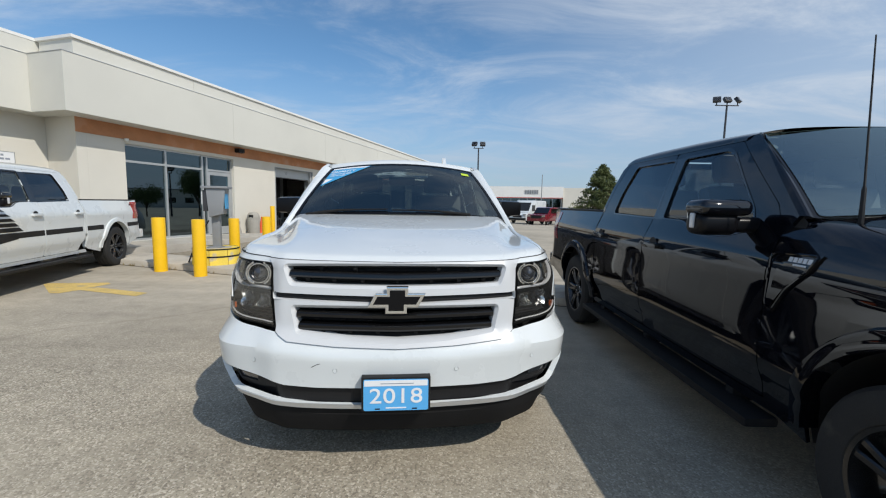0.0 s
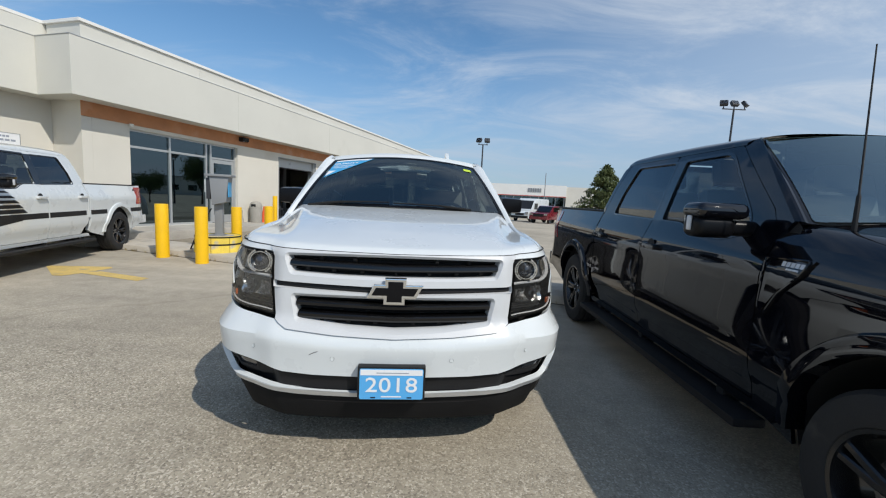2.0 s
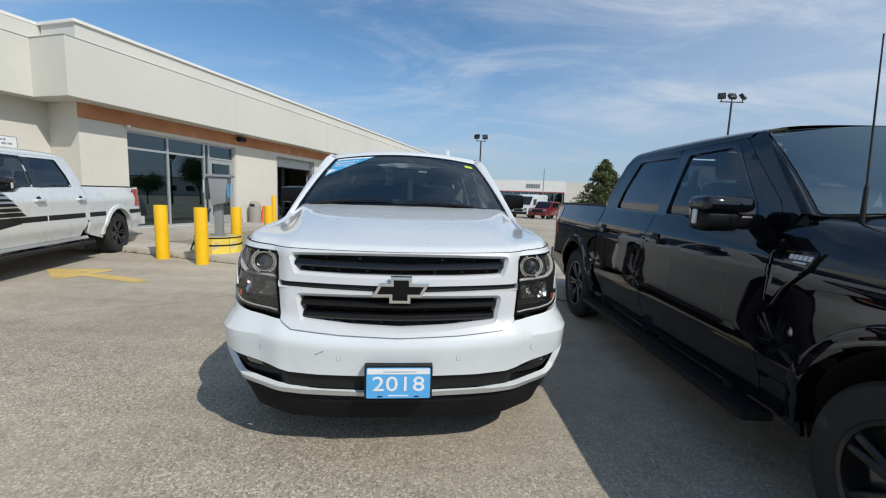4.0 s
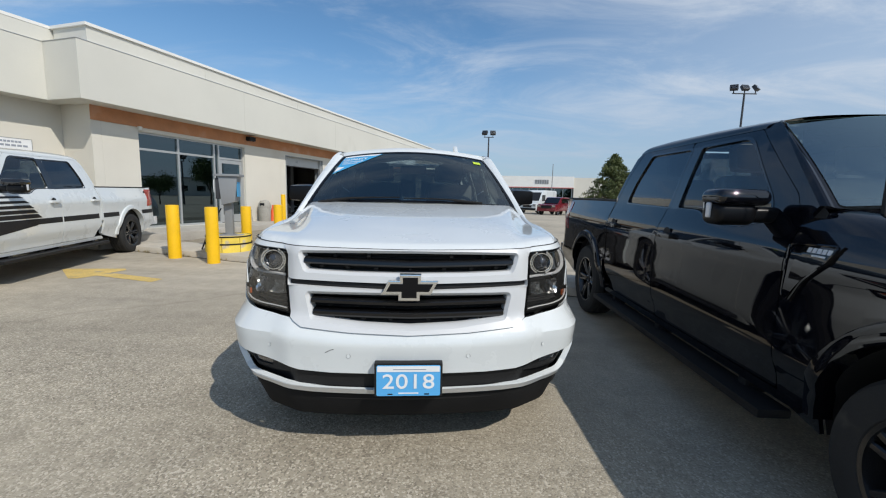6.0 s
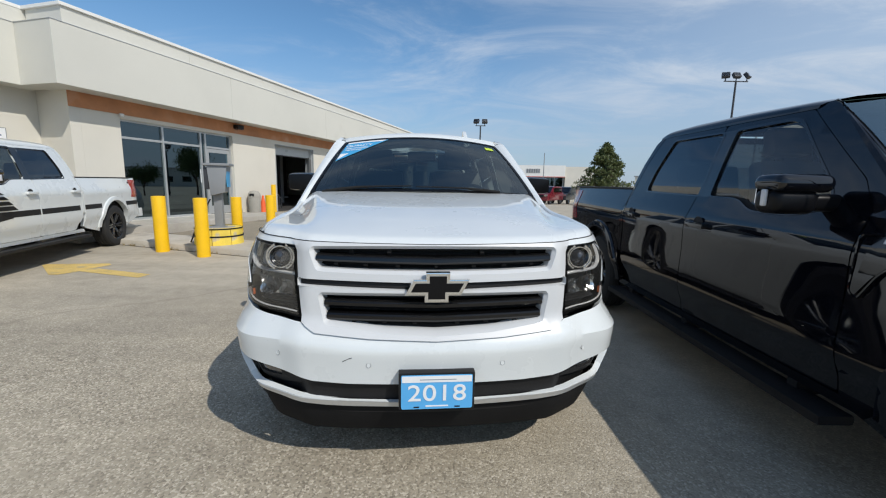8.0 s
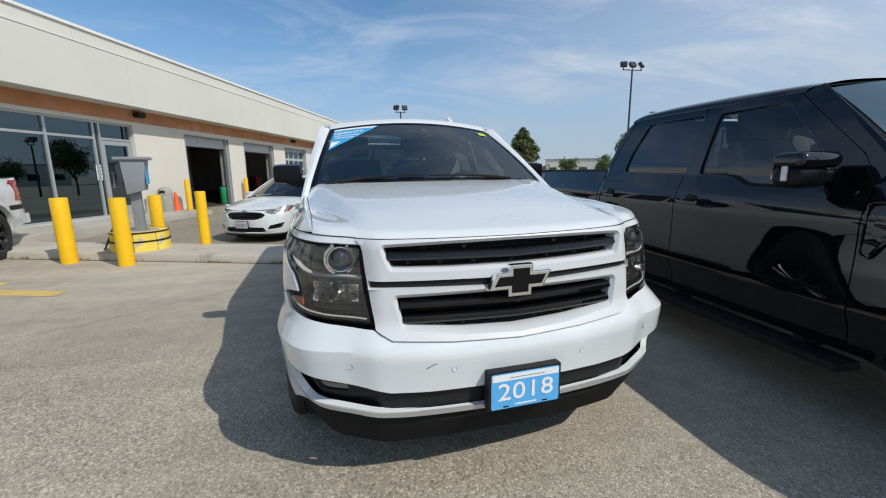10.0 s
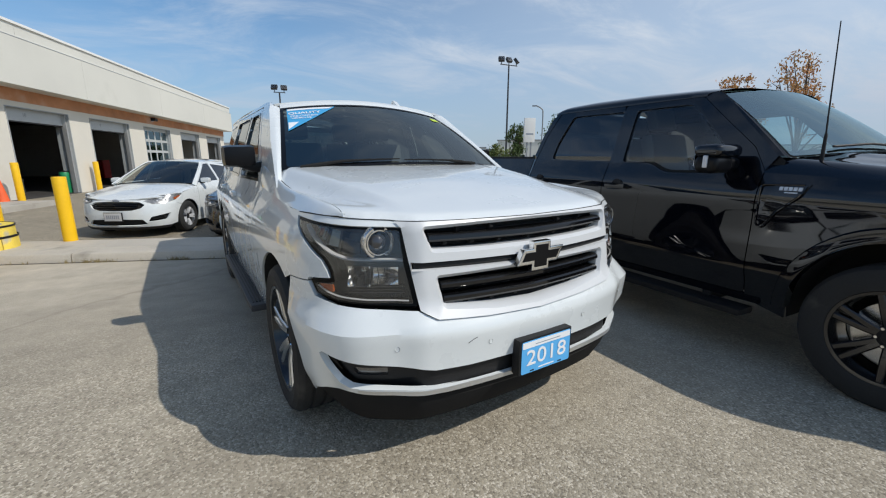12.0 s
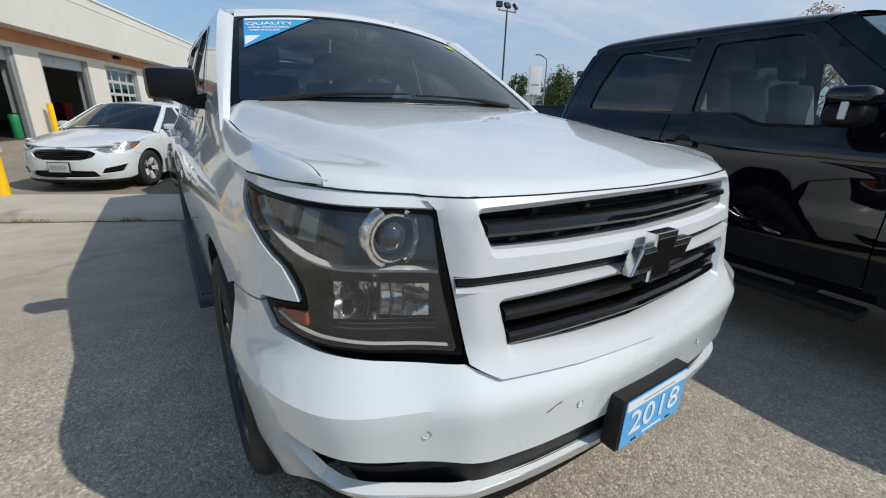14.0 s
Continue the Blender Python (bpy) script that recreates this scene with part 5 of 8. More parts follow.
        bm = boxed(s * 0.93, s * 1.055, 1.72, 3.50, 0.335, 0.385, bevel=0.018) if s > 0 else boxed(s * 1.055, s * 0.93, 1.72, 3.50, 0.335, 0.385, bevel=0.018)
        step = part("running_board", bm, POLE_DARK, car, "dark ribbed running board")
        a, c = sorted((s * 0.955, s * 1.04))
        bm = bmesh.new()
        for i in range(4):
            xx = a + (c - a) * (i + 0.3) / 4
            box(bm, xx, xx + 0.01, 1.78, 3.44, 0.385, 0.391)
        part("step_pad", bm, BLACK_TRIM, step, smooth=0)
        # arch lips and liners
        for yc in (FW, RW):
            bm = bmesh.new()
            arcp = arc_pts(yc, 0.41, AR - 0.004, 190, -10, 22)
            o = [bm.verts.new(Vector(S.at(s * Y(y), z, -0.01))) for y, z in arcp]
            i_ = [bm.verts.new(Vector((v.co.x - s * 0.33, v.co.y, v.co.z))) for v in o]
            for k in range(len(o) - 1):
                bm.faces.new((o[k], o[k + 1], i_[k + 1], i_[k]))
            bmesh.ops.recalc_face_normals(bm, faces=bm.faces)
            part("arch_liner", bm, LINER, car)
        part("side_backing", sheet(mir([(Y(1.50), 1.20), (Y(4.90), 1.20), (Y(4.90), 1.79), (Y(2.30), 1.79)]), lambda u, z: S.at(u, z, -0.022), 0.12, [mir(inset(w, 0.02)) for w in (w1, w2, w3)], 0), LINER, car)
        # A-pillar and roof rail panel
        pil = [(Y(1.40), 1.285), (Y(1.56), 1.205), (Y(1.66), 1.194), (Y(1.79), 1.255), (Y(2.415), 1.765), (Y(4.93), 1.765), (Y(4.93), 1.80), (Y(2.45), 1.80), (Y(2.24), 1.785), (Y(2.13), 1.748)]
        part("roof_pillar", sheet(mir(pil), S.at, 0.05, depth=0.03), W, car)
        part("pillar_face", pillar_face(s, suv_screen, lambda q: S.at(s * Y(1.40 + 0.73 * q), 1.285 + 0.463 * q), 14, -0.17), W, car)
        # fender top between the hood cut and the shoulder
        part("fender_top", suv_top(s), W, car)
        # mirrors
        mirror(car, s, (0.92, 1.93, 1.325), MIRROR_BLACK)
        wheel(car, s * 0.866, FW, 0.405, 0.285, 0.275, s, 6, True, SILVER, RIM_BLACK, 6, 0.3)
        wheel(car, s * 0.866, RW, 0.405, 0.285, 0.275, s, 6, True, SILVER, RIM_BLACK, 6, 0.1)
        part("tail_lamp", sheet(mir(rnd([(Y(4.94), 0.95), (Y(4.94) + 0.13, 0.95), (Y(4.94) + 0.13, 1.60), (Y(4.94), 1.60)], 0.03)), S.at, 0.06, depth=0.02), RED_LENS, car)
    # hood
    part("hood", suv_hood(), W, car)
    # black tube along the hood's front edge stands in for the shaded gap
    bm = bmesh.new()
    tube(bm, [S.at(float(u), float(np.interp(abs(u), [0, 0.4, 0.738, 0.76, 1.1, 1.25, 1.38], [1.121, 1.125, 1.131, 1.134, 1.1455, 1.1455, 1.139])), 0.0065) for u in np.linspace(-1.38, 1.38, 90)], 0.0022, 6)
    part("hood_gap_shade", bm, LINER, car, "thin black strip in place of the shade in the hood gap")
    cowl = [(-0.83, 1.36), (-0.4, 1.27), (0, 1.245), (0.4, 1.27), (0.83, 1.36), (0.86, 1.48), (0.4, 1.42), (0, 1.38), (-0.4, 1.42), (-0.86, 1.48)]
    part("cowl", sheet(cowl, lambda x, y: Vector((x, y, suv_hood_z(x, y) - 0.022)), 0.08, depth=0), BLACK_TRIM, car)
    # windscreen and roof
    part("windscreen", sheet(rnd([(-0.985, -0.02), (0.985, -0.02), (0.985, 0.965), (-0.985, 0.965)], 0.03), suv_screen, 0.07, depth=0.004), WINDSHIELD, car)
    part("screen_band", sheet(rnd([(-1, -0.02), (1, -0.02), (1, 0.975), (-1, 0.975)], 0.03), lambda p, q: suv_screen(p, q) + Vector((0, -0.003, 0.002)), 0.07, [rnd([(-0.968, 0.006), (0.968, 0.006), (0.968, 0.945), (-0.968, 0.945)], 0.04)], 0.0), MIRROR_BLACK, car)
    part("roof_header", sheet([(-1.0, 0.972), (1.0, 0.972), (1.0, 1.05), (-1.0, 1.05)], lambda p, q: suv_screen(p, q) + Vector((0, -0.002, 0.003 + 0.012 * ease(0.965, 1.01, q))), 0.02, depth=0.012), W, car)
    roof_o = [(-0.70, 2.20), (-0.35, 2.145), (0, 2.13), (0.35, 2.145), (0.70, 2.20), (0.715, 3.5), (0.70, 4.95), (0, 5.05), (-0.70, 4.95), (-0.715, 3.5)]
    part("roof", sheet(roof_o, suv_roof, 0.08, depth=0.02), W, car)
    # antenna fin
    bm = bmesh.new()
    prof = [(0.0, 0.0), (0.15, 0.0), (0.148, 0.05), (0.125, 0.072), (0.09, 0.06), (0.03, 0.02)]
    prism(bm, prof, -0.018, 0.018, Matrix.Translation((0.43, 2.36, 1.825)) @ Matrix.Rotation(radians(90), 4, 'Z'), bevel=0.006)
    part("antenna_fin", bm, W, car)
    # tail
    lo, hi = Y(4.94), S.u[-1]
    tail = [(lo, 0.62), (hi, 0.62), (hi, 1.78), (lo, 1.78)]
    tw = [(lo + 0.25, 1.28), (hi, 1.28), (hi, 1.72), (lo + 0.28, 1.72)]
    for s in (1, -1):
        part("tailgate", sheet([(s * u, z) for u, z in tail], S.at, 0.1, [[(s * u, z) for u, z in tw[:1] + [(hi - 0.002, 1.28), (hi - 0.002, 1.72)] + tw[3:]]], 0.02), W, car)
        g = part("rear_window", sheet([(s * u, z) for u, z in tw], lambda u, z: S.at(u, z, -0.01), 0.1, depth=0), PRIVACY, car)
        g.visible_shadow = False
        part("rear_bumper", sheet([(s * u, z) for u, z in [(lo, 0.36), (hi, 0.36), (hi, 0.61), (lo, 0.61)]], lambda u, z: S.at(u, z, 0.03), 0.1, depth=0.05), W, car)
    # floor and cabin, and an added unseen inner hull that blocks light leaks
    bm = bmesh.new()
    for s in (1, -1):
        sheet([(s * Y(1.63), 0.34), (s * Y(3.5), 0.34), (s * Y(3.5), 1.15), (s * Y(1.63), 1.10)], lambda u, z: S.at(u, z, -0.07), 0.2, depth=0, bm=bm)
    box(bm, -0.9, 0.9, 0.45, 0.75, 0.36, 0.9)
    box(bm, -0.66, 0.66, 0.22, 0.45, 0.34, 0.76)
    box(bm, -0.62, 0.62, 0.30, 1.5, 0.34, 1.08)
    box(bm, -0.60, 0.60, 1.5, 4.9, 0.30, 0.42)
    box(bm, -0.86, 0.86, 1.62, 3.55, 0.34, 0.44)
    part("hull_block", bm, LINER, car, smooth=0)
    bm = bmesh.new()
    box(bm, -0.80, 0.80, 1.45, 1.95, 1.02, 1.20, bevel=0.05)
    box(bm, 0.20, 0.62, 1.72, 1.98, 1.12, 1.27, bevel=0.05)
    part("dashboard", bm, BLACK_TRIM, car)
    for x in (-0.42, 0.42):
        seat(car, x, 2.45, 0.90)
        seat(car, x, 3.40, 0.92)
    steering_wheel(car, 0.42, 2.02, 1.22)
    bm = boxed(-0.12, 0.12, -0.02, 0.02, -0.035, 0.035, bevel=0.015)
    part("rear_view_mirror", moved(bm, Matrix.Translation((0, 2.02, 1.62))), BLACK_TRIM, car)
    # wipers
    for run in (((-0.88, -0.012, 0.010), (-0.70, 0.012, 0.013), (-0.58, 0.030, 0.010), (-0.36, 0.036, 0.006), (-0.12, 0.040, 0.004)), ((0.66, 0.000, 0.009), (0.42, 0.016, 0.011), (0.36, 0.026, 0.007), (0.10, 0.030, 0.005), (-0.08, 0.028, 0.004))):
        bm = bmesh.new()
        tube(bm, [suv_screen(p, q) + Vector((0, -0.012, 0.008)) for p, q, w in run], [w for p, q, w in run], 6)
        part("wiper", bm, LINER, car)
    # sheet in the corner of the screen, and a small one opposite
    on = lambda p, q: suv_screen(p, q) + Vector((0, -0.003, 0.003))
    on2 = lambda p, q: suv_screen(p, q) + Vector((0, -0.0045, 0.0045))
    st = part("dealer_sticker", sheet([(-0.935, 0.925), (-0.935, 0.50), (-0.42, 0.925)], on, 0.05, depth=0), STICKER_BLUE, car, "blue and white triangular dealer sticker")
    for a in ([(-0.93, 0.92), (-0.93, 0.885), (-0.50, 0.885), (-0.44, 0.92)], [(-0.93, 0.645), (-0.93, 0.53), (-0.90, 0.56), (-0.835, 0.645)]):
        part("sticker_band", sheet(a, on2, 0.08, depth=0), PLATE_WHITE, st)
    txt = text_mesh("QUALITY", 0.054, 0.0, 1.0, 0.0014)
    for v in txt.verts:
        v.co = suv_screen(-0.765 + v.co.x / 0.70, 0.816 + v.co.y / 0.92) + Vector((0, -0.0055, 0.0055))
    part("sticker_text", txt, PLATE_WHITE, st, smooth=0)
    for body, size, q in (("PRE-OWNED", 0.032, 0.756), ("VEHICLES", 0.032, 0.714)):
        txt = text_mesh(body, size, 0.0, 1.0, 0.0008)
        left = min(v.co.x for v in txt.verts)
        for v in txt.verts:
            v.co = suv_screen(-0.905 + (v.co.x - left) / 0.70, q + v.co.y / 0.92) + Vector((0, -0.0055, 0.0055))
        part("sticker_text", txt, PLATE_WHITE, st, smooth=0)
    part("windscreen_ticket", sheet([(0.80, 0.80), (0.90, 0.80), (0.90, 0.86), (0.80, 0.86)], on, 0.05, depth=0), STICKER_GREEN, car, "small yellow-green ticket")
    return car


def inset(poly, d):
    """The outline drawn in by d all round."""
    out = []
    n = len(poly)
    area = sum(poly[i - 1][0] * poly[i][1] - poly[i][0] * poly[i - 1][1] for i in range(n))
    for i in range(n):
        a, b, c = (np.array(poly[(i + k) % n], float) for k in (-1, 0, 1))
        u, v = (b - a) / np.linalg.norm(b - a), (c - b) / np.linalg.norm(c - b)
        n1, n2 = np.array((-u[1], u[0])), np.array((-v[1], v[0]))
        if area < 0:
            n1, n2 = -n1, -n2
        w = n1 + n2
        out.append(tuple(b + w * d / (1 + n1 @ n2)))
    return out


def walked_pair(a, b, step):
    """Two outlines of as many points each, their long edges split alike."""
    oa, ob = [], []
    for i in range(len(a)):
        p, q = np.array(a[i]), np.array(a[(i + 1) % len(a)])
        r, t = np.array(b[i]), np.array(b[(i + 1) % len(b)])
        m = max(1, int(math.ceil(np.linalg.norm(q - p) / step)))
        oa += [tuple(float(v) for v in p + (q - p) * j / m) for j in range(m)]
        ob += [tuple(float(v) for v in r + (t - r) * j / m) for j in range(m)]
    return oa, ob


def pillar_face(s, screen, edge, n=10, foot=0.0):
    """Joins the side of a windscreen to the edge of the pillar panel."""
    bm = bmesh.new()
    rows = []
    for i in range(n + 1):
        q = foot + (1 - foot) * i / n
        a, b = screen(s, q), edge(q)
        c = a.lerp(b, 0.5) + Vector((s * 0.006, -0.008, 0.005))
        rows.append([bm.verts.new(p) for p in (a, a.lerp(c, 0.5) + Vector((s * 0.002, -0.003, 0.002)), c, b)])
    for A, B in zip(rows, rows[1:]):
        for k in range(3):
            bm.faces.new((A[k], A[k + 1], B[k + 1], B[k]))
    bmesh.ops.recalc_face_normals(bm, faces=bm.faces)
    return bm


# the line where the hood meets the grille surround and the strips over the lamps
BROW_U = np.linspace(0, 1.25, 60)
BROW = np.array([tuple(SUV.at(float(u), float(np.interp(u, [0, 0.4, 0.738, 0.76, 1.1, 1.25], [1.123, 1.127, 1.133, 1.136, 1.147, 1.146])), 0.006)) for u in BROW_U])


HOOD_RISE = soft_table([0, 0.06, 0.14, 0.30, 0.60, 0.95, 1.25, 1.5], [0, 0.013, 0.032, 0.066, 0.118, 0.166, 0.202, 0.223], 0.05)
HOOD_EDGE = soft_table([0, 0.05, 0.13, 0.28, 0.6, 1.0, 1.3], [0.0, 0.010, 0.020, 0.024, 0.030, 0.066, 0.126], 0.03)
CREASE = soft_table([0.2, 0.5, 0.7, 1.0, 1.3, 1.5], [0.595, 0.605, 0.642, 0.712, 0.775, 0.82], 0.06)


def suv_hood_z(x, y):
    """The hood: a rolled lip, then a long rise, with a crease on either side and a lower flank beyond it."""
    ax = abs(x)
    yf, zf = float(np.interp(ax, BROW[:, 0], BROW[:, 1])), float(np.interp(ax, BROW[:, 0], BROW[:, 2]))
    t = max(0.0, y - yf)
    mid = 0.022 * (1 - math.exp(-t / 0.018)) + HOOD_RISE(t) - HOOD_RISE(0)
    edge = 0.024 * (1 - math.exp(-t / 0.018)) + HOOD_EDGE(t) - HOOD_EDGE(0)
    c = CREASE(y)
    w = 0.22 * min(1.0, ax / 0.8) ** 2
    w += (1 - w) * ease(c - 0.025, c + 0.095 + 0.03 * ease(0.9, 1.3, y), ax)
    return zf - 0.002 + mid + (edge - mid) * w


def suv_cut(y):
    """Half-width of the hood at its side gap."""
    x0, y0 = HOOD_CORNER
    return float(np.interp(y, [y0, 0.65, 0.9, 1.40, 1.70], [x0, x0 + 0.004, x0 + 0.016, x0 + 0.042, x0 + 0.052]))


HOOD_CORNER = (0.822, float(np.interp(0.822, BROW[:, 0], BROW[:, 1])))
CORNER_U = float(np.interp(0.822, BROW[:, 0], BROW_U))


def suv_hood():
    front = [(float(np.interp(u, BROW_U, BROW[:, 0])), float(np.interp(u, BROW_U, BROW[:, 1])) + 0.001) for u in np.linspace(0, CORNER_U, 24)]
    side = [(suv_cut(y) - 0.003, y) for y in np.linspace(HOOD_CORNER[1] + 0.01, 1.46, 24)]
    rear = [(0.6, 1.40), (0.3, 1.34), (0, 1.32)]
    half = front + side + rear
    o = half + [(-x, y) for x, y in reversed(half) if x > 1e-6]
    return sheet(o, lambda x, y: Vector((x, y, suv_hood_z(x, y))), 0.02, depth=0.025)


def suv_top(s):
    """The rounded top of a fender, from the hood gap down to the shoulder."""
    bm = bmesh.new()
    rows = []
    ys = list(np.linspace(0.33, 1.76, 60))
    for y in ys:
        zt = float(np.interp(y, [0.40, 0.55, 0.70, 0.9, 1.2, 1.66, 1.76], [1.147, 1.143, 1.139, 1.143, 1.160, 1.188, 1.193]))
        e = SUV.at(s * SUV.uy(y), zt, 0.001)
        if e.y < HOOD_CORNER[1] - 0.004:
            continue
        xc = suv_cut(e.y) + 0.0005
        zc = suv_hood_z(xc, e.y)
        if abs(e.x) < xc + 0.004:
            xc = abs(e.x) - 0.004
            zc = max(zt, suv_hood_z(xc, e.y))
        row = []
        lift = (0.005 * ease(0.40, 0.62, e.y) + 0.012 * ease(0.55, 0.85, e.y)) * (1 - 0.2 * ease(1.3, 1.7, e.y))
        for k in range(13):
            t = k / 12
            x = abs(e.x) + (xc - abs(e.x)) * t
            z = zt + (zc - zt) * (1 - (1 - t) ** 2.1) + lift * ((t / 0.62) ** 2 if t < 0.62 else 1 - ((t - 0.62) / 0.38) ** 2)
            row.append(bm.verts.new((s * x, e.y, z)))
        row.append(bm.verts.new((s * xc, e.y, zc - 0.03)))
        rows.append(row)
    for A, B in zip(rows, rows[1:]):
        for k in range(13):
            bm.faces.new((A[k], A[k + 1], B[k + 1], B[k]))
    bmesh.ops.recalc_face_normals(bm, faces=bm.faces)
    return bm


def suv_screen(p, q):
    b = Vector((p * 0.835, 1.30 + 0.15 * p * p, 1.342 - 0.03 * p * p))
    t = Vector((p * 0.668, 2.105 + 0.065 * p * p, 1.795 - 0.055 * p * p))
    v = b.lerp(t, q)
    v.z += 0.07 * q * (1 - q)
    v.y -= 0.04 * q * (1 - q)
    return v


def suv_roof(x, y):
    z = np.interp(y, [2.1, 2.3, 2.6, 3.0, 3.8, 4.6, 5.1], [1.818, 1.833, 1.848, 1.858, 1.862, 1.85, 1.83])
    return Vector((x, y, z - 0.058 * (abs(x) / 0.71) ** 2.2))


def mirror(parent, s, at, material):
    """A door mirror on its arm."""
    x, y, z = at
    bm = bmesh.new()
    box(bm, -0.100, 0.108, -0.060, 0.070, -0.066, 0.086, bevel=0.034)
    for v in bm.verts:
        v.co.z *= 1 - 0.8 * max(0, v.co.x * s)
        if v.co.y < 0:
            v.co.x *= 0.94
            v.co.z *= 0.9
    moved(bm, Matrix.Translation((s * (x + 0.09), y, z + 0.05)))
    m = part("door_mirror", bm, material, parent, "black door mirror")
    bm = prism(bmesh.new(), [(-0.13, -0.055), (0.02, -0.045), (0.10, -0.010), (0.10, 0.01), (-0.02, 0.02), (-0.13, 0.045)], y - 0.045, y + 0.055, Matrix.Translation((s * x, 0, z)) @ Matrix.Scale(s, 4, (1, 0, 0)), bevel=0.012)
    part("mirror_arm", bm, material, m)
    bm = boxed(s * (x + 0.09) - 0.085, s * (x + 0.09) + 0.090, y + 0.069, y + 0.074, z + 0.004, z + 0.114)
    part("mirror_glass", bm, CHROME, m)


build_suv()

# ---- crew-cab pickups ----
TRUCK = Shell(
    plan=[(0, 0.0), (0.5, 0.03), (0.8, 0.10), (0.93, 0.22), (0.985, 0.5), (1.005, 1.0), (1.015, 2.0), (1.015, 4.5), (1.01, 5.4), (0.99, 5.74), (0.9, 5.86), (0.6, 5.89), (0, 5.9)],
    front=soft_table([0.3, 0.5, 0.7, 0.85, 1.15, 1.25, 1.4], [0.08, 0.0, 0.0, 0.05, 0.07, 0.12, 0.2]),
    side=soft_table([0.30, 0.44, 0.56, 0.62, 0.70, 0.95, 1.10, 1.15, 1.20, 1.27, 1.33, 1.6, 1.78, 1.86, 1.92], [0.09, 0.06, 0.042, 0.008, 0.0, 0.006, 0.0, 0.004, 0.022, 0.055, 0.08, 0.16, 0.222, 0.258, 0.32]),
    rear=soft_table([0.4, 0.6, 0.8, 1.3], [0.02, 0.0, 0.03, 0.05]),
    nose=(0.85, 1.35), tail=(6.30, 6.62))
LONG_BED = 0.33
TRUCK_LONG = Shell(
    plan=[(0, 0.0), (0.5, 0.03), (0.8, 0.10), (0.93, 0.22), (0.985, 0.5), (1.005, 1.0), (1.015, 2.0), (1.015, 4.5), (1.01, 5.4 + LONG_BED), (0.99, 5.74 + LONG_BED), (0.9, 5.86 + LONG_BED), (0.6, 5.89 + LONG_BED), (0, 5.9 + LONG_BED)],
    front=TRUCK.front, side=TRUCK.side, rear=TRUCK.rear, nose=(0.85, 1.35), tail=(6.30 + LONG_BED, 6.62 + LONG_BED))
BED_U = TRUCK.uy(4.03)
TRUCK.extra = TRUCK_LONG.extra = lambda a, z: -(TRUCK.side(z) - 0.004 - 0.42 * max(0.0, z - 1.12)) * ease(1.12, 1.2, z) if a > BED_U - 0.01 else 0.0


def truck_hood_z(x, y):
    mid = np.interp(y, [0.05, 0.12, 0.25, 0.6, 1.0, 1.5], [1.16, 1.22, 1.27, 1.335, 1.385, 1.43])
    edge = np.interp(y, [0.1, 0.3, 0.6, 1.0, 1.6], [1.16, 1.215, 1.27, 1.325, 1.385])
    return mid + (edge - mid) * min(1.0, abs(x) / 0.80) ** 3 + 0.012 * math.exp(-((abs(x) - 0.5) / 0.06) ** 2)


def truck_screen(p, q):
    v = Vector((p * 0.88, 1.30 + 0.26 * p * p, 1.425 - 0.04 * p * p)).lerp(Vector((p * 0.75, 2.02 + 0.11 * p * p, 1.903 - 0.034 * p * p)), q)
    v.z += 0.06 * q * (1 - q)
    v.y -= 0.03 * q * (1 - q)
    return v


def truck_roof():
    """The roof with its rounded edges, from the head of the screen to the rear corner."""
    bm = bmesh.new()
    rows = []
    for i in range(31):
        t = i / 30
        row = []
        for k in range(-14, 15):
            th = math.pi / 2 * (1 - abs(k) / 14)
            px = math.cos(th) ** (2 / 2.7)
            yf = 2.02 + 0.085 * px * px + 0.10 * max(0.0, px - 0.93) / 0.07
            y = yf + (3.905 - 0.05 * px * px - yf) * t
            zs = 1.838 - 0.02 * ease(3.70, 3.9, y)
            xs = abs(TRUCK.at(TRUCK.uy(min(y, 3.95)), zs).x) + 0.002
            xs -= 0.02 * ease(3.74, 3.91, y)
            top = TRUCK_TOP(y)
            row.append(bm.verts.new((math.copysign(xs * px, k), y, zs + (top - zs) * math.sin(th) ** (2 / 2.7))))
        rows.append(row)
    for A, B in zip(rows, rows[1:]):
        for k in range(28):
            bm.faces.new((A[k], A[k + 1], B[k + 1], B[k]))
    bmesh.ops.recalc_face_normals(bm, faces=bm.faces)
    return bm


TRUCK_TOP = soft_table([2.0, 2.06, 2.3, 2.8, 3.4, 3.75, 3.86, 3.91], [1.895, 1.906, 1.932, 1.955, 1.962, 1.948, 1.925, 1.87], 0.02)


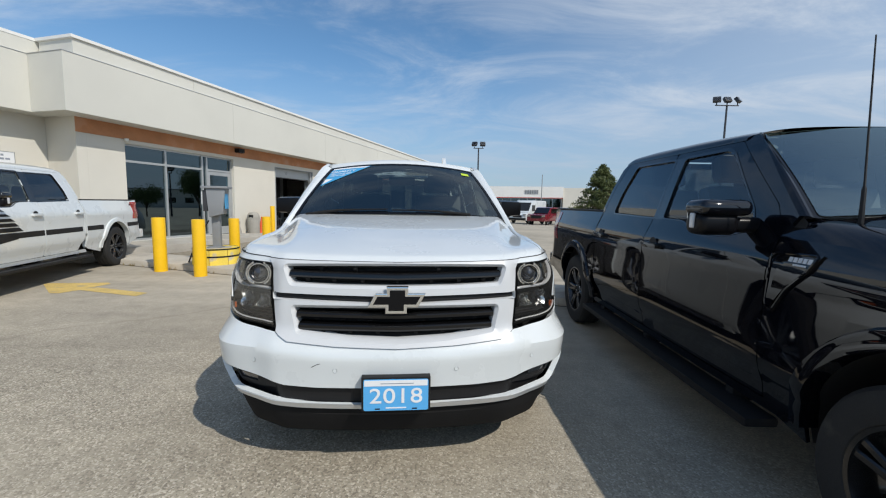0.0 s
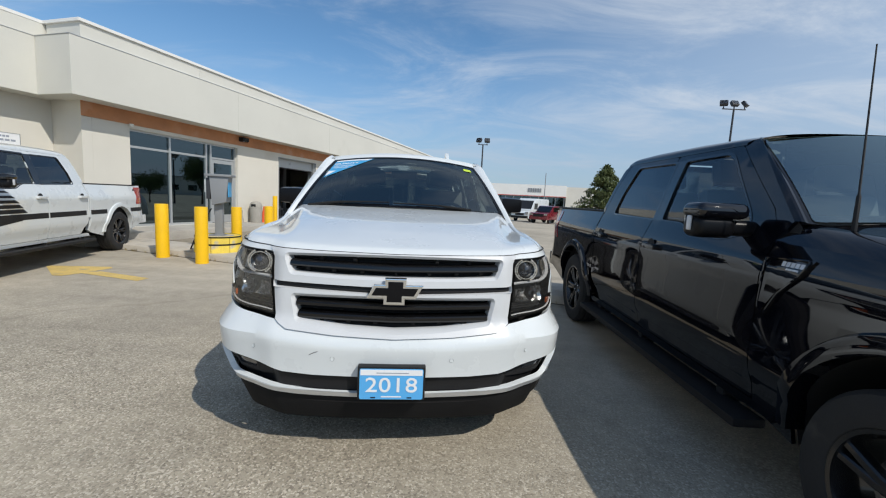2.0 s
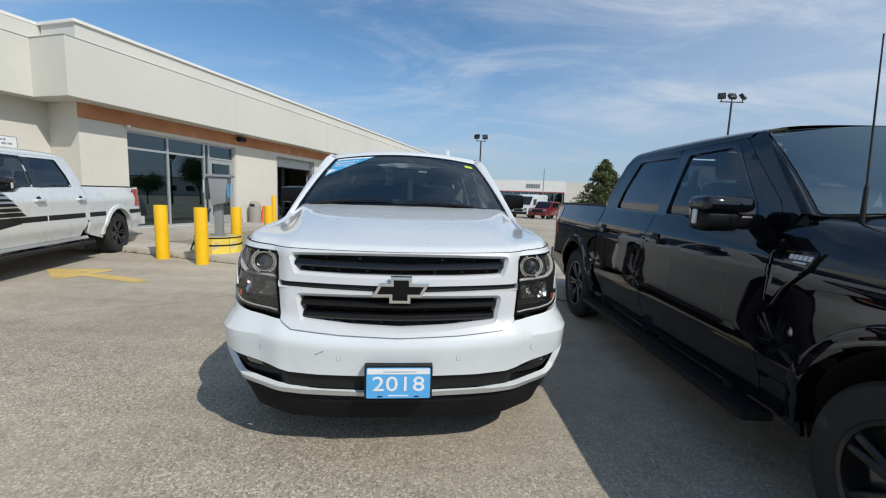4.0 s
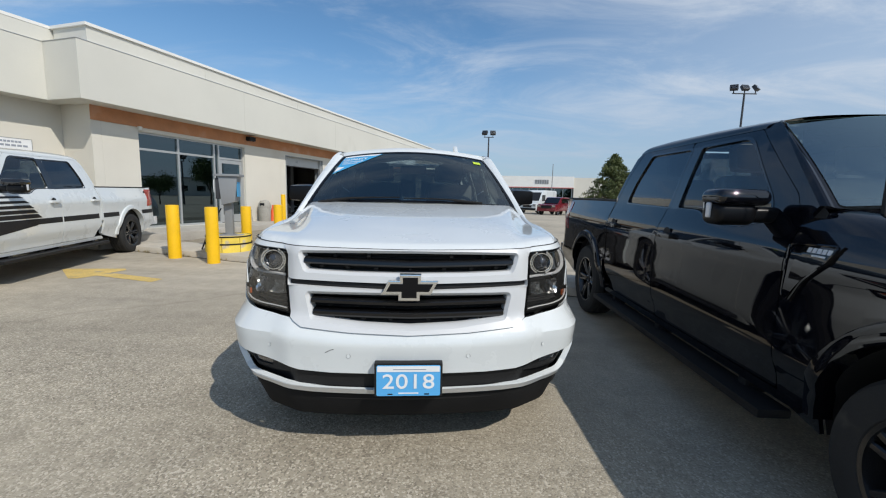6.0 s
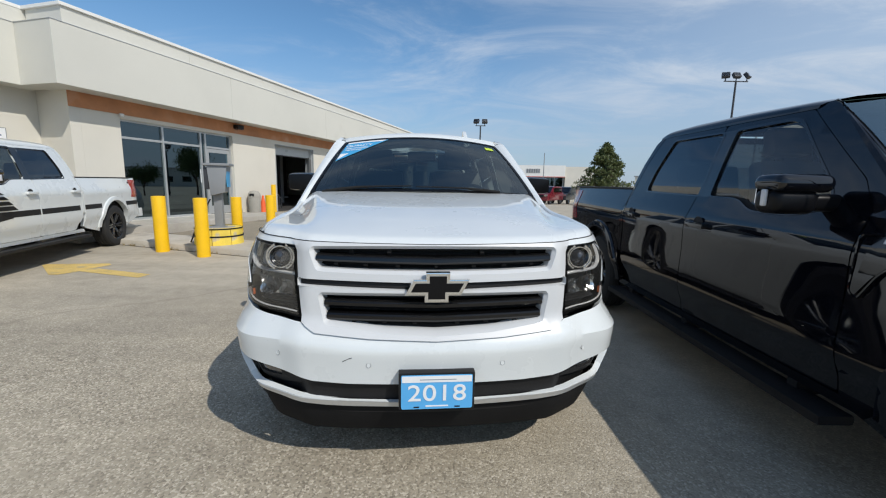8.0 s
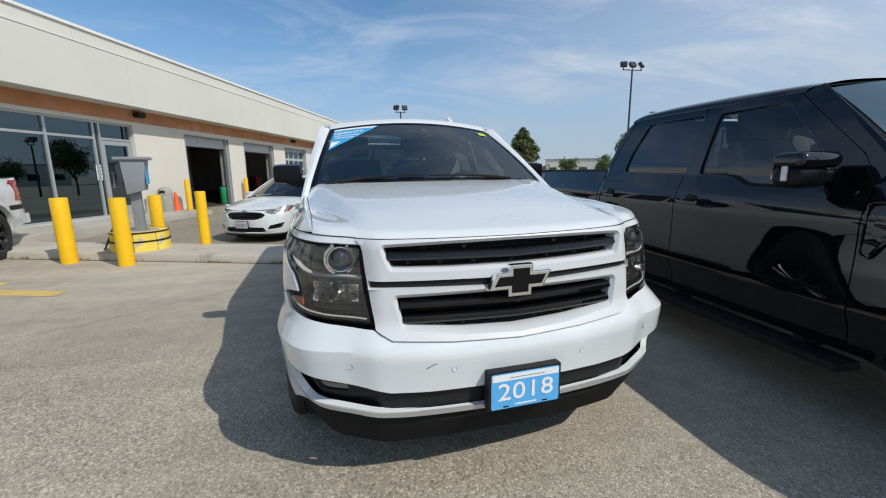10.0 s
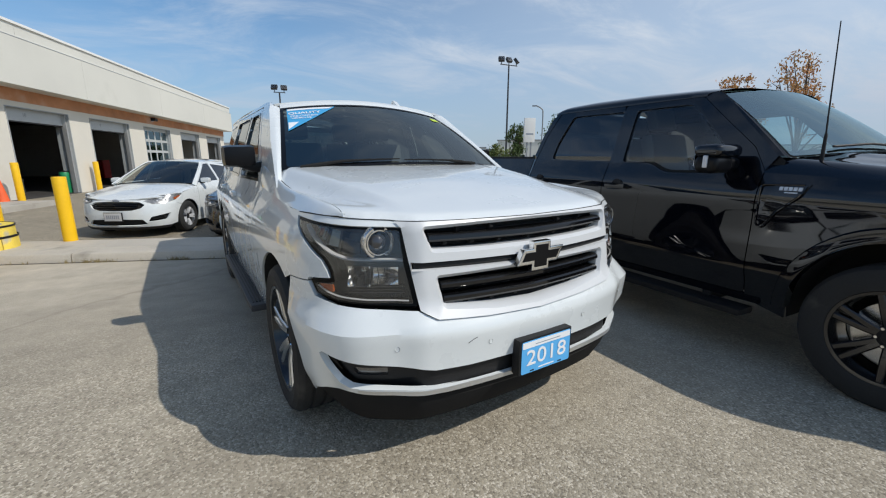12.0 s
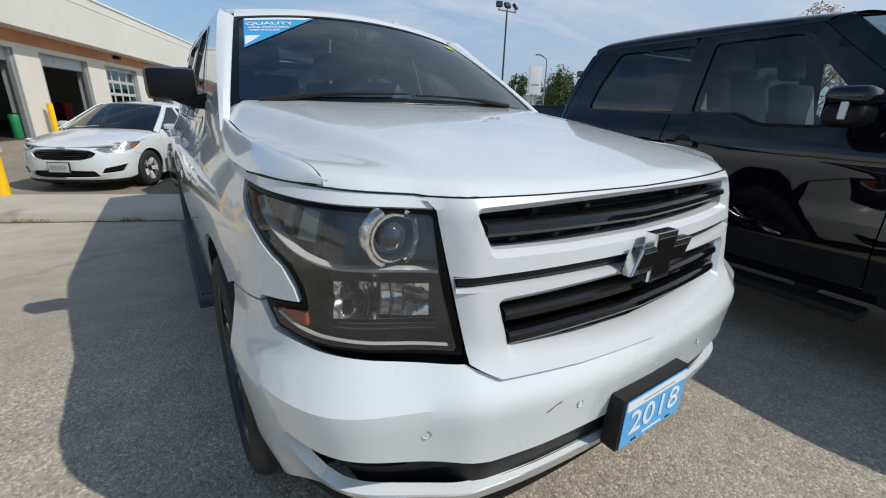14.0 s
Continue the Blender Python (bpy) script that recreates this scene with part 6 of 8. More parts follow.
def build_pickup(name, at, label, P, trim, flare, graphics=False, face=SILVER, aerial=False, longer=0.0):
    S = TRUCK_LONG if longer else TRUCK
    Y = S.uy
    car = thing(name, at, label, "pickup truck")
    FW, RW, AR, R = 0.91, 4.60 + 1.35 * longer, 0.50, 0.41
    for s in (1, -1):
        mir = lambda pts: [(s * u, z) for u, z in pts]
        arch = [(Y(y), z) for y, z in arc_pts(FW, R, AR, 180 + 6, -6, 20, 1.08)]
        fen = [(Y(1.645), 1.285), (Y(1.0), 1.262), (Y(0.42), 1.235), (Y(0.42), 0.60), (Y(0.42), 0.40)] + arch + [(Y(1.645), 0.42)]
        part("fender", sheet(mir(fen), S.at, 0.05, depth=0.02), P, car)
        o1 = [(Y(1.652), 0.46), (Y(2.925), 0.46), (Y(2.925), 1.835), (Y(2.22), 1.835), (Y(1.75), 1.45), (Y(1.652), 1.30)]
        w1 = rnd([(Y(1.86), 1.315, 0.03), (Y(2.05), 1.265, 0.06), (Y(2.36), 1.265, 0.1), (Y(2.50), 1.335, 0.1), (Y(2.785), 1.340, 0.03), (Y(2.785), 1.785, 0.03), (Y(2.28), 1.790, 0.08), (Y(1.90), 1.42, 0.05)], 0.03)
        o2 = [(Y(2.933), 0.46), (Y(3.80), 0.46), (Y(3.955), 0.70), (Y(3.975), 1.30), (Y(3.88), 1.60), (Y(3.76), 1.835), (Y(2.933), 1.835)]
        w2 = rnd([(Y(2.90), 1.340), (Y(3.71), 1.358), (Y(3.68), 1.52), (Y(3.56), 1.790), (Y(2.915), 1.785)], 0.04)
        for nm, o, w, gl in (("front_door", o1, w1, CABIN_GLASS), ("rear_door", o2, w2, PRIVACY)):
            d = part(nm, sheet(mir(rnd(o, 0.02, 2)), S.at, 0.06, [mir(w)], 0.025), P, car)
            cx = np.mean([q[0] for q in w])
            cz = np.mean([q[1] for q in w])
            part("window_seal", sheet(mir([(cx + (u - cx) * 1.035, cz + (z - cz) * 1.06) for u, z in w]), lambda u, z: S.at(u, z, 0.003), 0.1, [mir(w)], 0.02), GLOSS_BLACK, d)
            g = part("window_glass", sheet(mir(w), lambda u, z: S.at(u, z, -0.012 - 0.15 * max(0.0, 1.40 - z)), 0.03, depth=0.004), gl, d)
            g.visible_shadow = False
            if nm == "front_door":
                part("pillar_trim", sheet(mir([(Y(2.79), 1.33), (Y(2.922), 1.33), (Y(2.922), 1.795), (Y(2.79), 1.795)]), lambda u, z: S.at(u, z, 0.002), 0.1, depth=0.004), GLOSS_BLACK, d)
        for yy in (2.76, 3.80):
            p = S.at(s * Y(yy), 1.135, 0.0)
            bm = boxed(-0.022, 0.026, -0.105, 0.105, -0.022, 0.022, bevel=0.014)
            part("door_handle", moved(bm, Matrix.Translation((p.x + s * 0.018, p.y, p.z))), trim, car)
            bm = lathe(bmesh.new(), [(0.05, 0.0015), (0.06, 0.0), (0.03, 0.001), (0, 0.001)], 20, Matrix.Translation(p) @ Matrix.Rotation(radians(90 * s), 4, 'Y'))
            part("handle_cup", bm, BLACK_TRIM, car)
        cab = [(Y(3.982), 0.75), (Y(4.022), 0.75), (Y(4.022), 1.36), (Y(3.95), 1.60), (Y(3.87), 1.79), (Y(3.80), 1.845), (Y(3.77), 1.84), (Y(3.89), 1.60), (Y(3.982), 1.31)]
        part("cab_corner", sheet(mir(cab), S.at, 0.05, depth=0.03), P, car)
        pil = [(Y(1.60), 1.392), (Y(1.650), 1.302), (Y(1.747), 1.4525), (Y(2.2185), 1.8375), (Y(3.76), 1.838), (Y(3.77), 1.865), (Y(2.30), 1.872), (Y(2.10), 1.865)]
        part("roof_pillar", sheet(mir(pil), S.at, 0.05, depth=0.03), P, car)
        part("pillar_face", pillar_face(s, truck_screen, lambda q: S.at(s * Y(1.60 + 0.50 * q), 1.392 + 0.473 * q)), P, car)
        arch2 = [(Y(y), z) for y, z in arc_pts(RW, R, AR, 180 + 6, -6, 20, 1.04)]
        bed = [(Y(4.032), 1.365), (Y(4.032), 0.50), (Y(4.10), 0.46)] + arch2 + [(Y(5.60 + longer), 0.50), (Y(5.74 + longer), 0.58), (Y(5.76 + longer), 1.365)]
        bd = part("bedside", sheet(mir(bed), S.at, 0.06, depth=0.06), P, car)
        part("bed_rail", boxed(min(s * 0.84, s * 0.912), max(s * 0.84, s * 0.912), 4.04, 5.80 + longer, 1.356, 1.383, bevel=0.01), BLACK_TRIM, bd)
        part("side_backing", sheet(mir([(Y(1.56), 1.24), (Y(3.95), 1.24), (Y(3.80), 1.86), (Y(2.20), 1.86), (Y(1.56), 1.36)]), lambda u, z: S.at(u, z, -0.022), 0.12, [mir(inset(w, 0.02)) for w in (w1, w2)], 0), LINER, car)
        # flares and liners
        for yc, sq in ((FW, 1.08), (RW, 1.04)):
            bm = bmesh.new()
            rows = []
            for y, z in arc_pts(yc, R, AR, 178, 2, 26, sq):
                dy, dz = (y - yc) / AR, (z - R) / AR
                rows.append([bm.verts.new(S.at(s * Y(y + dy * e), z + dz * e, o)) for e, o in ((0.075, 0.0), (0.065, 0.018), (0.02, 0.030), (-0.004, 0.028), (-0.006, -0.06))])
            for A, B in zip(rows, rows[1:]):
                for k in range(4):
                    bm.faces.new((A[k], A[k + 1], B[k + 1], B[k]))
            bmesh.ops.recalc_face_normals(bm, faces=bm.faces)
            part("wheel_flare", bm, flare, car)
            bm = bmesh.new()
            o = [bm.verts.new(S.at(s * Y(y), z, -0.03)) for y, z in arc_pts(yc, R, AR - 0.002, 186, -6, 22, sq)]
            i_ = [bm.verts.new((v.co.x - s * 0.36, v.co.y, v.co.z)) for v in o]
            for k in range(len(o) - 1):
                bm.faces.new((o[k], o[k + 1], i_[k + 1], i_[k]))
            bmesh.ops.recalc_face_normals(bm, faces=bm.faces)
            part("arch_liner", bm, LINER, car)
        # fender top
        bm = bmesh.new()
        rows = []
        for y in np.linspace(0.42, 1.66, 16):
            zt = float(np.interp(y, [0.42, 1.0, 1.645], [1.235, 1.262, 1.285]))
            e = S.at(s * Y(y), zt)
            zc = truck_hood_z(0.83, y)
            rows.append([bm.verts.new((s * (abs(e.x) + (0.83 - abs(e.x)) * k / 5), y, zt + (zc - zt) * (1 - (1 - k / 5) ** 1.8))) for k in range(6)])
        for A, B in zip(rows, rows[1:]):
            for k in range(5):
                bm.faces.new((A[k], A[k + 1], B[k + 1], B[k]))
        bmesh.ops.recalc_face_normals(bm, faces=bm.faces)
        part("fender_top", bm, P, car)
        wheel(car, s * 0.865, FW, R, 0.262, 0.275, s, 6, True, face, RIM_BLACK, 6, 0.15)
        wheel(car, s * 0.865, RW, R, 0.262, 0.275, s, 6, True, face, RIM_BLACK, 6, 0.55)
        # step, sill and sill shadow gap
        part("sill", sheet(mir([(Y(1.50), 0.40), (Y(4.08), 0.40), (Y(4.03), 0.452), (Y(1.52), 0.452)]), S.at, 0.12, depth=0.03), P, car)
        x0, x1 = sorted((s * 0.90, s * 1.075))
        part("running_board", boxed(x0, x1, 1.60, 4.05, 0.315, 0.365, bevel=0.02), BLACK_TRIM, car, "black running board")
        for yy in (1.9, 2.9, 3.8):
            part("step_bracket", boxed(min(s * 0.6, s * 0.95), max(s * 0.6, s * 0.95), yy - 0.03, yy + 0.03, 0.33, 0.40), LINER, car, smooth=0)
        # mirrors
        def side_box(x0, x1, y0, y1, z0, z1, bevel):
            return boxed(min(s * x0, s * x1), max(s * x0, s * x1), y0, y1, z0, z1, bevel=bevel, segs=5)
        mo = part("door_mirror", side_box(1.0, 1.280, 1.76, 1.945, 1.382, 1.468, 0.042), P if not graphics else GLOSS_BLACK, car, "gloss black door mirror")
        part("mirror_body", side_box(1.05, 1.272, 1.785, 1.94, 1.278, 1.40, 0.045), MIRROR_BLACK, mo)
        part("mirror_arm", side_box(0.90, 1.1, 1.82, 1.915, 1.292, 1.376, 0.03), MIRROR_BLACK, mo)
        part("mirror_lamp", side_box(1.268, 1.286, 1.835, 1.865, 1.315, 1.395, 0.007), LAMP_GREY, mo)
        part("mirror_glass", boxed(min(s * 1.03, s * 1.25), max(s * 1.03, s * 1.25), 1.938, 1.944, 1.325, 1.455), CHROME, mo)
        # lamps
        tl = rnd([(Y(5.40 + longer), 0.96), (Y(5.74 + longer) + 0.13, 0.96), (Y(5.74 + longer) + 0.13, 1.33), (Y(5.48 + longer), 1.33)], 0.02)
        part("tail_lamp", sheet(mir(tl), lambda u, z: S.at(u, z, 0.006), 0.06, depth=0.03), RED_LENS, car, "red tail lamp")
        part("headlamp", sheet(mir(rnd([(0.62, 0.92), (0.98, 0.90), (1.28, 1.05), (1.30, 1.18), (0.98, 1.17), (0.62, 1.15)], 0.03)), lambda u, z: S.at(u, z, 0.004), 0.06, depth=0.03), GLOSS_BLACK, car)
        # badge on the fender: dark shield with two bright bars
        bd = part("fender_badge", sheet(mir([(Y(1.37), 1.225), (Y(1.555), 1.215), (Y(1.575), 1.14), (Y(1.615), 0.95), (Y(1.585), 0.93), (Y(1.52), 1.04), (Y(1.41), 1.15)]), lambda u, z: S.at(u, z, 0.010), 0.05, depth=0.012), GLOSS_BLACK, car, "dark fender vent with bright lettering bars")
        rim = rnd([(1.385, 1.222), (1.628, 1.212), (1.622, 0.955), (1.585, 0.930), (1.515, 1.045), (1.41, 1.15)], 0.02, 3)
        well = inset([(Y(y), z) for y, z in rim], 0.012)
        part("vent_panel", sheet(mir(well), lambda u, z: S.at(u, z, 0.002 + 0.10 * max(0.0, 1.15 - z) * (1 - ease(1.0, 1.14, z))), 0.03, depth=0.0), P, bd)
        bm = bmesh.new()
        tube(bm, [S.at(s * Y(y), z, 0.013) for y, z in rim + rim[:1]], 0.006, 6, False)
        part("vent_rim", bm, P, bd)
        for z0, z1, ya, yb in ((1.182, 1.204, 1.405, 1.53), (1.166, 1.174, 1.425, 1.495)):
            n = 5 if z1 - z0 > 0.02 else 6
            for k in range(n):
                a = ya + (yb - ya) * k / n
                c = ya + (yb - ya) * (k + 0.8) / n
                part("badge_bar", sheet(mir([(Y(a), z0), (Y(c), z0), (Y(c), z1), (Y(a), z1)]), lambda u, z: S.at(u, z, 0.0135), 0.05, depth=0.002), LAMP_GREY, bd)
        if graphics:
            # black side graphics: a long lower stripe and a fan of slashes on the front door
            lift = lambda u, z: S.at(u, z, 0.0025)
            for ya, yb in ((1.66, 2.915), (2.945, 3.90), (4.04, 4.24 + longer), (5.05 + 1.3 * longer, 5.72 + longer)):
                part("side_stripe", sheet(mir([(Y(ya), 0.80), (Y(yb), 0.80), (Y(yb), 0.885), (Y(ya), 0.885)]), lift, 0.08, depth=0), BLACK_TRIM, car, "black side stripe")
            for k in range(6):
                z = 0.90 + 0.075 * k
                hh = 0.060 - 0.008 * k
                part("side_slash", sheet(mir([(Y(1.66), z), (Y(2.48 - 0.075 * k), z), (Y(2.46 - 0.075 * k - 0.06), z + hh), (Y(1.66), z + hh)]), lift, 0.08, depth=0), BLACK_TRIM, car)
            part("side_slash", sheet(mir([(Y(1.66), 0.70), (Y(2.36), 0.79), (Y(2.50), 0.88), (Y(1.66), 0.88)]), lambda u, z: S.at(u, z, 0.003), 0.08, depth=0), BLACK_TRIM, car)
            part("bed_badge", sheet(mir([(Y(5.38 + longer), 1.25), (Y(5.62 + longer), 1.25), (Y(5.66 + longer), 1.29), (Y(5.42 + longer), 1.29)]), lift, 0.08, depth=0), BLACK_TRIM, car, "dark decal")
    # hood, screen, roof
    hood = [(-0.82, 0.30), (-0.5, 0.09), (0, 0.06), (0.5, 0.09), (0.82, 0.30), (0.825, 1.535), (0.4, 1.37), (0, 1.31), (-0.4, 1.37), (-0.825, 1.535)]
    part("hood", sheet(rnd(hood, 0.04, 3), lambda x, y: Vector((x, y, truck_hood_z(x, y))), 0.06, depth=0.03), P, car)
    part("windscreen", sheet(rnd([(-0.98, 0.01), (0.98, 0.01), (0.98, 0.98), (-0.98, 0.98)], 0.03), truck_screen, 0.1, depth=0.004), PICKUP_SCREEN, car).visible_shadow = False
    part("screen_band", sheet(rnd([(-1, 0), (1, 0), (1, 1), (-1, 1)], 0.03), lambda p, q: truck_screen(p, q) + Vector((0, 0.006, -0.004)), 0.1, [rnd([(-0.972, 0.07), (0.972, 0.07), (0.972, 0.985), (-0.972, 0.985)], 0.04)], 0), GLOSS_BLACK, car)
    part("roof", truck_roof(), P, car)
    part("rear_window", sheet(rnd([(-0.92, 0.03), (0.92, 0.03), (0.80, 0.95), (-0.80, 0.95)], 0.05), lambda p, q: Vector((p * (0.90 - 0.12 * q), 4.015 - 0.16 * q, 1.36 + 0.53 * q)), 0.12, depth=0.004), PRIVACY, car).visible_shadow = False
    part("cab_back", sheet([(-1, -0.9), (1, -0.9), (1, 1.0), (-1, 1.0)], lambda p, q: Vector((p * (0.915 - 0.185 * max(0, q)), 4.008 - 0.17 * max(0, q), 1.36 + 0.50 * q)), 0.15, [rnd([(-0.9, 0.05), (0.9, 0.05), (0.82, 0.90), (-0.82, 0.90)], 0.05)], 0.02, flip=True), P, car)
    # bed
    bm = bmesh.new()
    box(bm, -0.90, 0.90, 4.05, 5.76 + longer, 0.78, 0.82)
    box(bm, -0.90, -0.86, 4.05, 5.76 + longer, 0.82, 1.36)
    box(bm, 0.86, 0.90, 4.05, 5.76 + longer, 0.82, 1.36)
    box(bm, -0.88, 0.88, 4.05, 4.09, 0.82, 1.36)
    part("bed_liner", bm, BLACK_TRIM, car, smooth=0)
    part("tailgate", boxed(-0.86, 0.86, 5.78 + longer, 5.86 + longer, 0.80, 1.37, bevel=0.02), P, car)
    part("rear_bumper", boxed(-0.94, 0.94, 5.70 + longer, 6.02 + longer, 0.50, 0.70, bevel=0.04), P, car)
    # nose
    part("grille", boxed(-0.66, 0.66, -0.01, 0.12, 0.78, 1.16, bevel=0.03), GLOSS_BLACK, car)
    for i in range(3):
        part("grille_bar", boxed(-0.64, 0.64, -0.03, 0.02, 0.84 + 0.11 * i, 0.88 + 0.11 * i, bevel=0.012), trim, car)
    part("bumper", sheet([(-1.28, 0.42), (1.28, 0.42), (1.28, 0.74), (-1.28, 0.74)], S.at, 0.08, depth=0.05), P, car)
    part("nose_panel", sheet([(-1.28, 0.745), (1.28, 0.745), (1.28, 1.20), (-1.28, 1.20)], lambda u, z: S.at(u, z, -0.03), 0.08, depth=0.02), P, car)
    # hull and cabin
    bm = bmesh.new()
    box(bm, -0.6, 0.6, 0.3, 5.7 + longer, 0.40, 0.62)
    box(bm, -0.60, 0.60, 0.25, 1.45, 0.62, 1.10)
    box(bm, -0.88, 0.88, 1.55, 3.98, 0.45, 0.60)
    for s in (1, -1):
        sheet([(s * Y(1.60), 0.48), (s * Y(3.96), 0.48), (s * Y(3.96), 1.26), (s * Y(1.60), 1.20)], lambda u, z: S.at(u, z, -0.09), 0.25, depth=0, bm=bm)
    part("hull_block", bm, LINER, car, smooth=0)
    part("dashboard", boxed(-0.80, 0.80, 1.48, 1.90, 1.05, 1.33, bevel=0.06), BLACK_TRIM, car)
    for x in (-0.40, 0.40):
        seat(car, x, 2.35, 0.98, 1.0, SEAT_DARK)
        seat(car, x, 3.25, 0.98, 1.0, SEAT_DARK)
    steering_wheel(car, 0.40, 1.98, 1.32)
    for x0, p0, x1, p1 in ((0.0, 0.02, -0.70, 0.06), (0.70, 0.02, 0.05, 0.07)):
        bm = bmesh.new()
        a, b = truck_screen(x0, p0), truck_screen(x1, p1)
        tube(bm, [a + Vector((0, -0.02, 0.02)), (a + b) / 2 + Vector((0, -0.03, 0.035)), b + Vector((0, -0.02, 0.015))], 0.008, 6)
        part("wiper", bm, BLACK_TRIM, car)
    if aerial:
        bm = bmesh.new()
        z0 = truck_hood_z(0.83, 1.42)
        tube(bm, [(-0.80, 1.42, z0 - 0.01), (-0.80, 1.423, z0 + 0.15), (-0.80, 1.424, z0 + 0.162), (-0.797, 1.46, z0 + 0.80)], [0.011, 0.009, 0.005, 0.003], 8)
        part("aerial", bm, BLACK_TRIM, car, "thin black whip aerial")
    return car


build_pickup("pickup_truck", pose(2.615, 0.37, 0.0), "glossy black crew-cab pickup with tinted windows and dark rims", BLACK_PAINT, GLOSS_BLACK, BLACK_PAINT, aerial=True, face=RIM_BLACK)
build_pickup("pickup_truck", pose(-6.70, 3.50, 0.0, 0, 0, 13), "white crew-cab pickup with black side stripes beside the kerb", WHITE_PAINT, WHITE_PAINT, WHITE_PAINT, graphics=True, face=RIM_BLACK, longer=LONG_BED)

# ---- compact hatchbacks ----
HATCH = Shell(
    plan=[(0, 0.0), (0.35, 0.03), (0.6, 0.12), (0.76, 0.26), (0.85, 0.45), (0.885, 0.75), (0.90, 1.2), (0.91, 2.2), (0.905, 3.2), (0.88, 3.9), (0.80, 4.22), (0.6, 4.33), (0, 4.36)],
    front=soft_table([0.12, 0.2, 0.3, 0.45, 0.55, 0.62, 0.70, 0.76, 0.82], [0.12, 0.04, 0.0, 0.005, 0.02, 0.04, 0.09, 0.16, 0.30]),
    side=soft_table([0.15, 0.3, 0.45, 0.6, 0.75, 0.85, 0.92, 0.96, 1.2, 1.36, 1.42], [0.07, 0.03, 0.01, 0.0, 0.005, 0.015, 0.045, 0.07, 0.19, 0.28, 0.36]),
    rear=soft_table([0.2, 0.4, 0.7, 0.95, 1.4], [0.03, 0.0, 0.03, 0.10, 0.45]),
    nose=(0.62, 1.15), tail=(4.3, 4.8))


def hatch_hood_z(x, y):
    mid = np.interp(y, [0.08, 0.14, 0.25, 0.5, 0.9, 1.3], [0.70, 0.745, 0.80, 0.87, 0.945, 0.995])
    edge = np.interp(y, [0.2, 0.4, 0.7, 1.0, 1.4], [0.72, 0.775, 0.84, 0.90, 0.945])
    return mid + (edge - mid) * min(1, abs(x) / 0.74) ** 2.5


def hatch_screen(p, q):
    v = Vector((p * 0.80, 1.08 + 0.24 * p * p, 0.985 - 0.03 * p * p)).lerp(Vector((p * 0.622, 1.98 + 0.10 * p * p, 1.415 - 0.035 * p * p)), q)
    v.z += 0.10 * q * (1 - q)
    return v


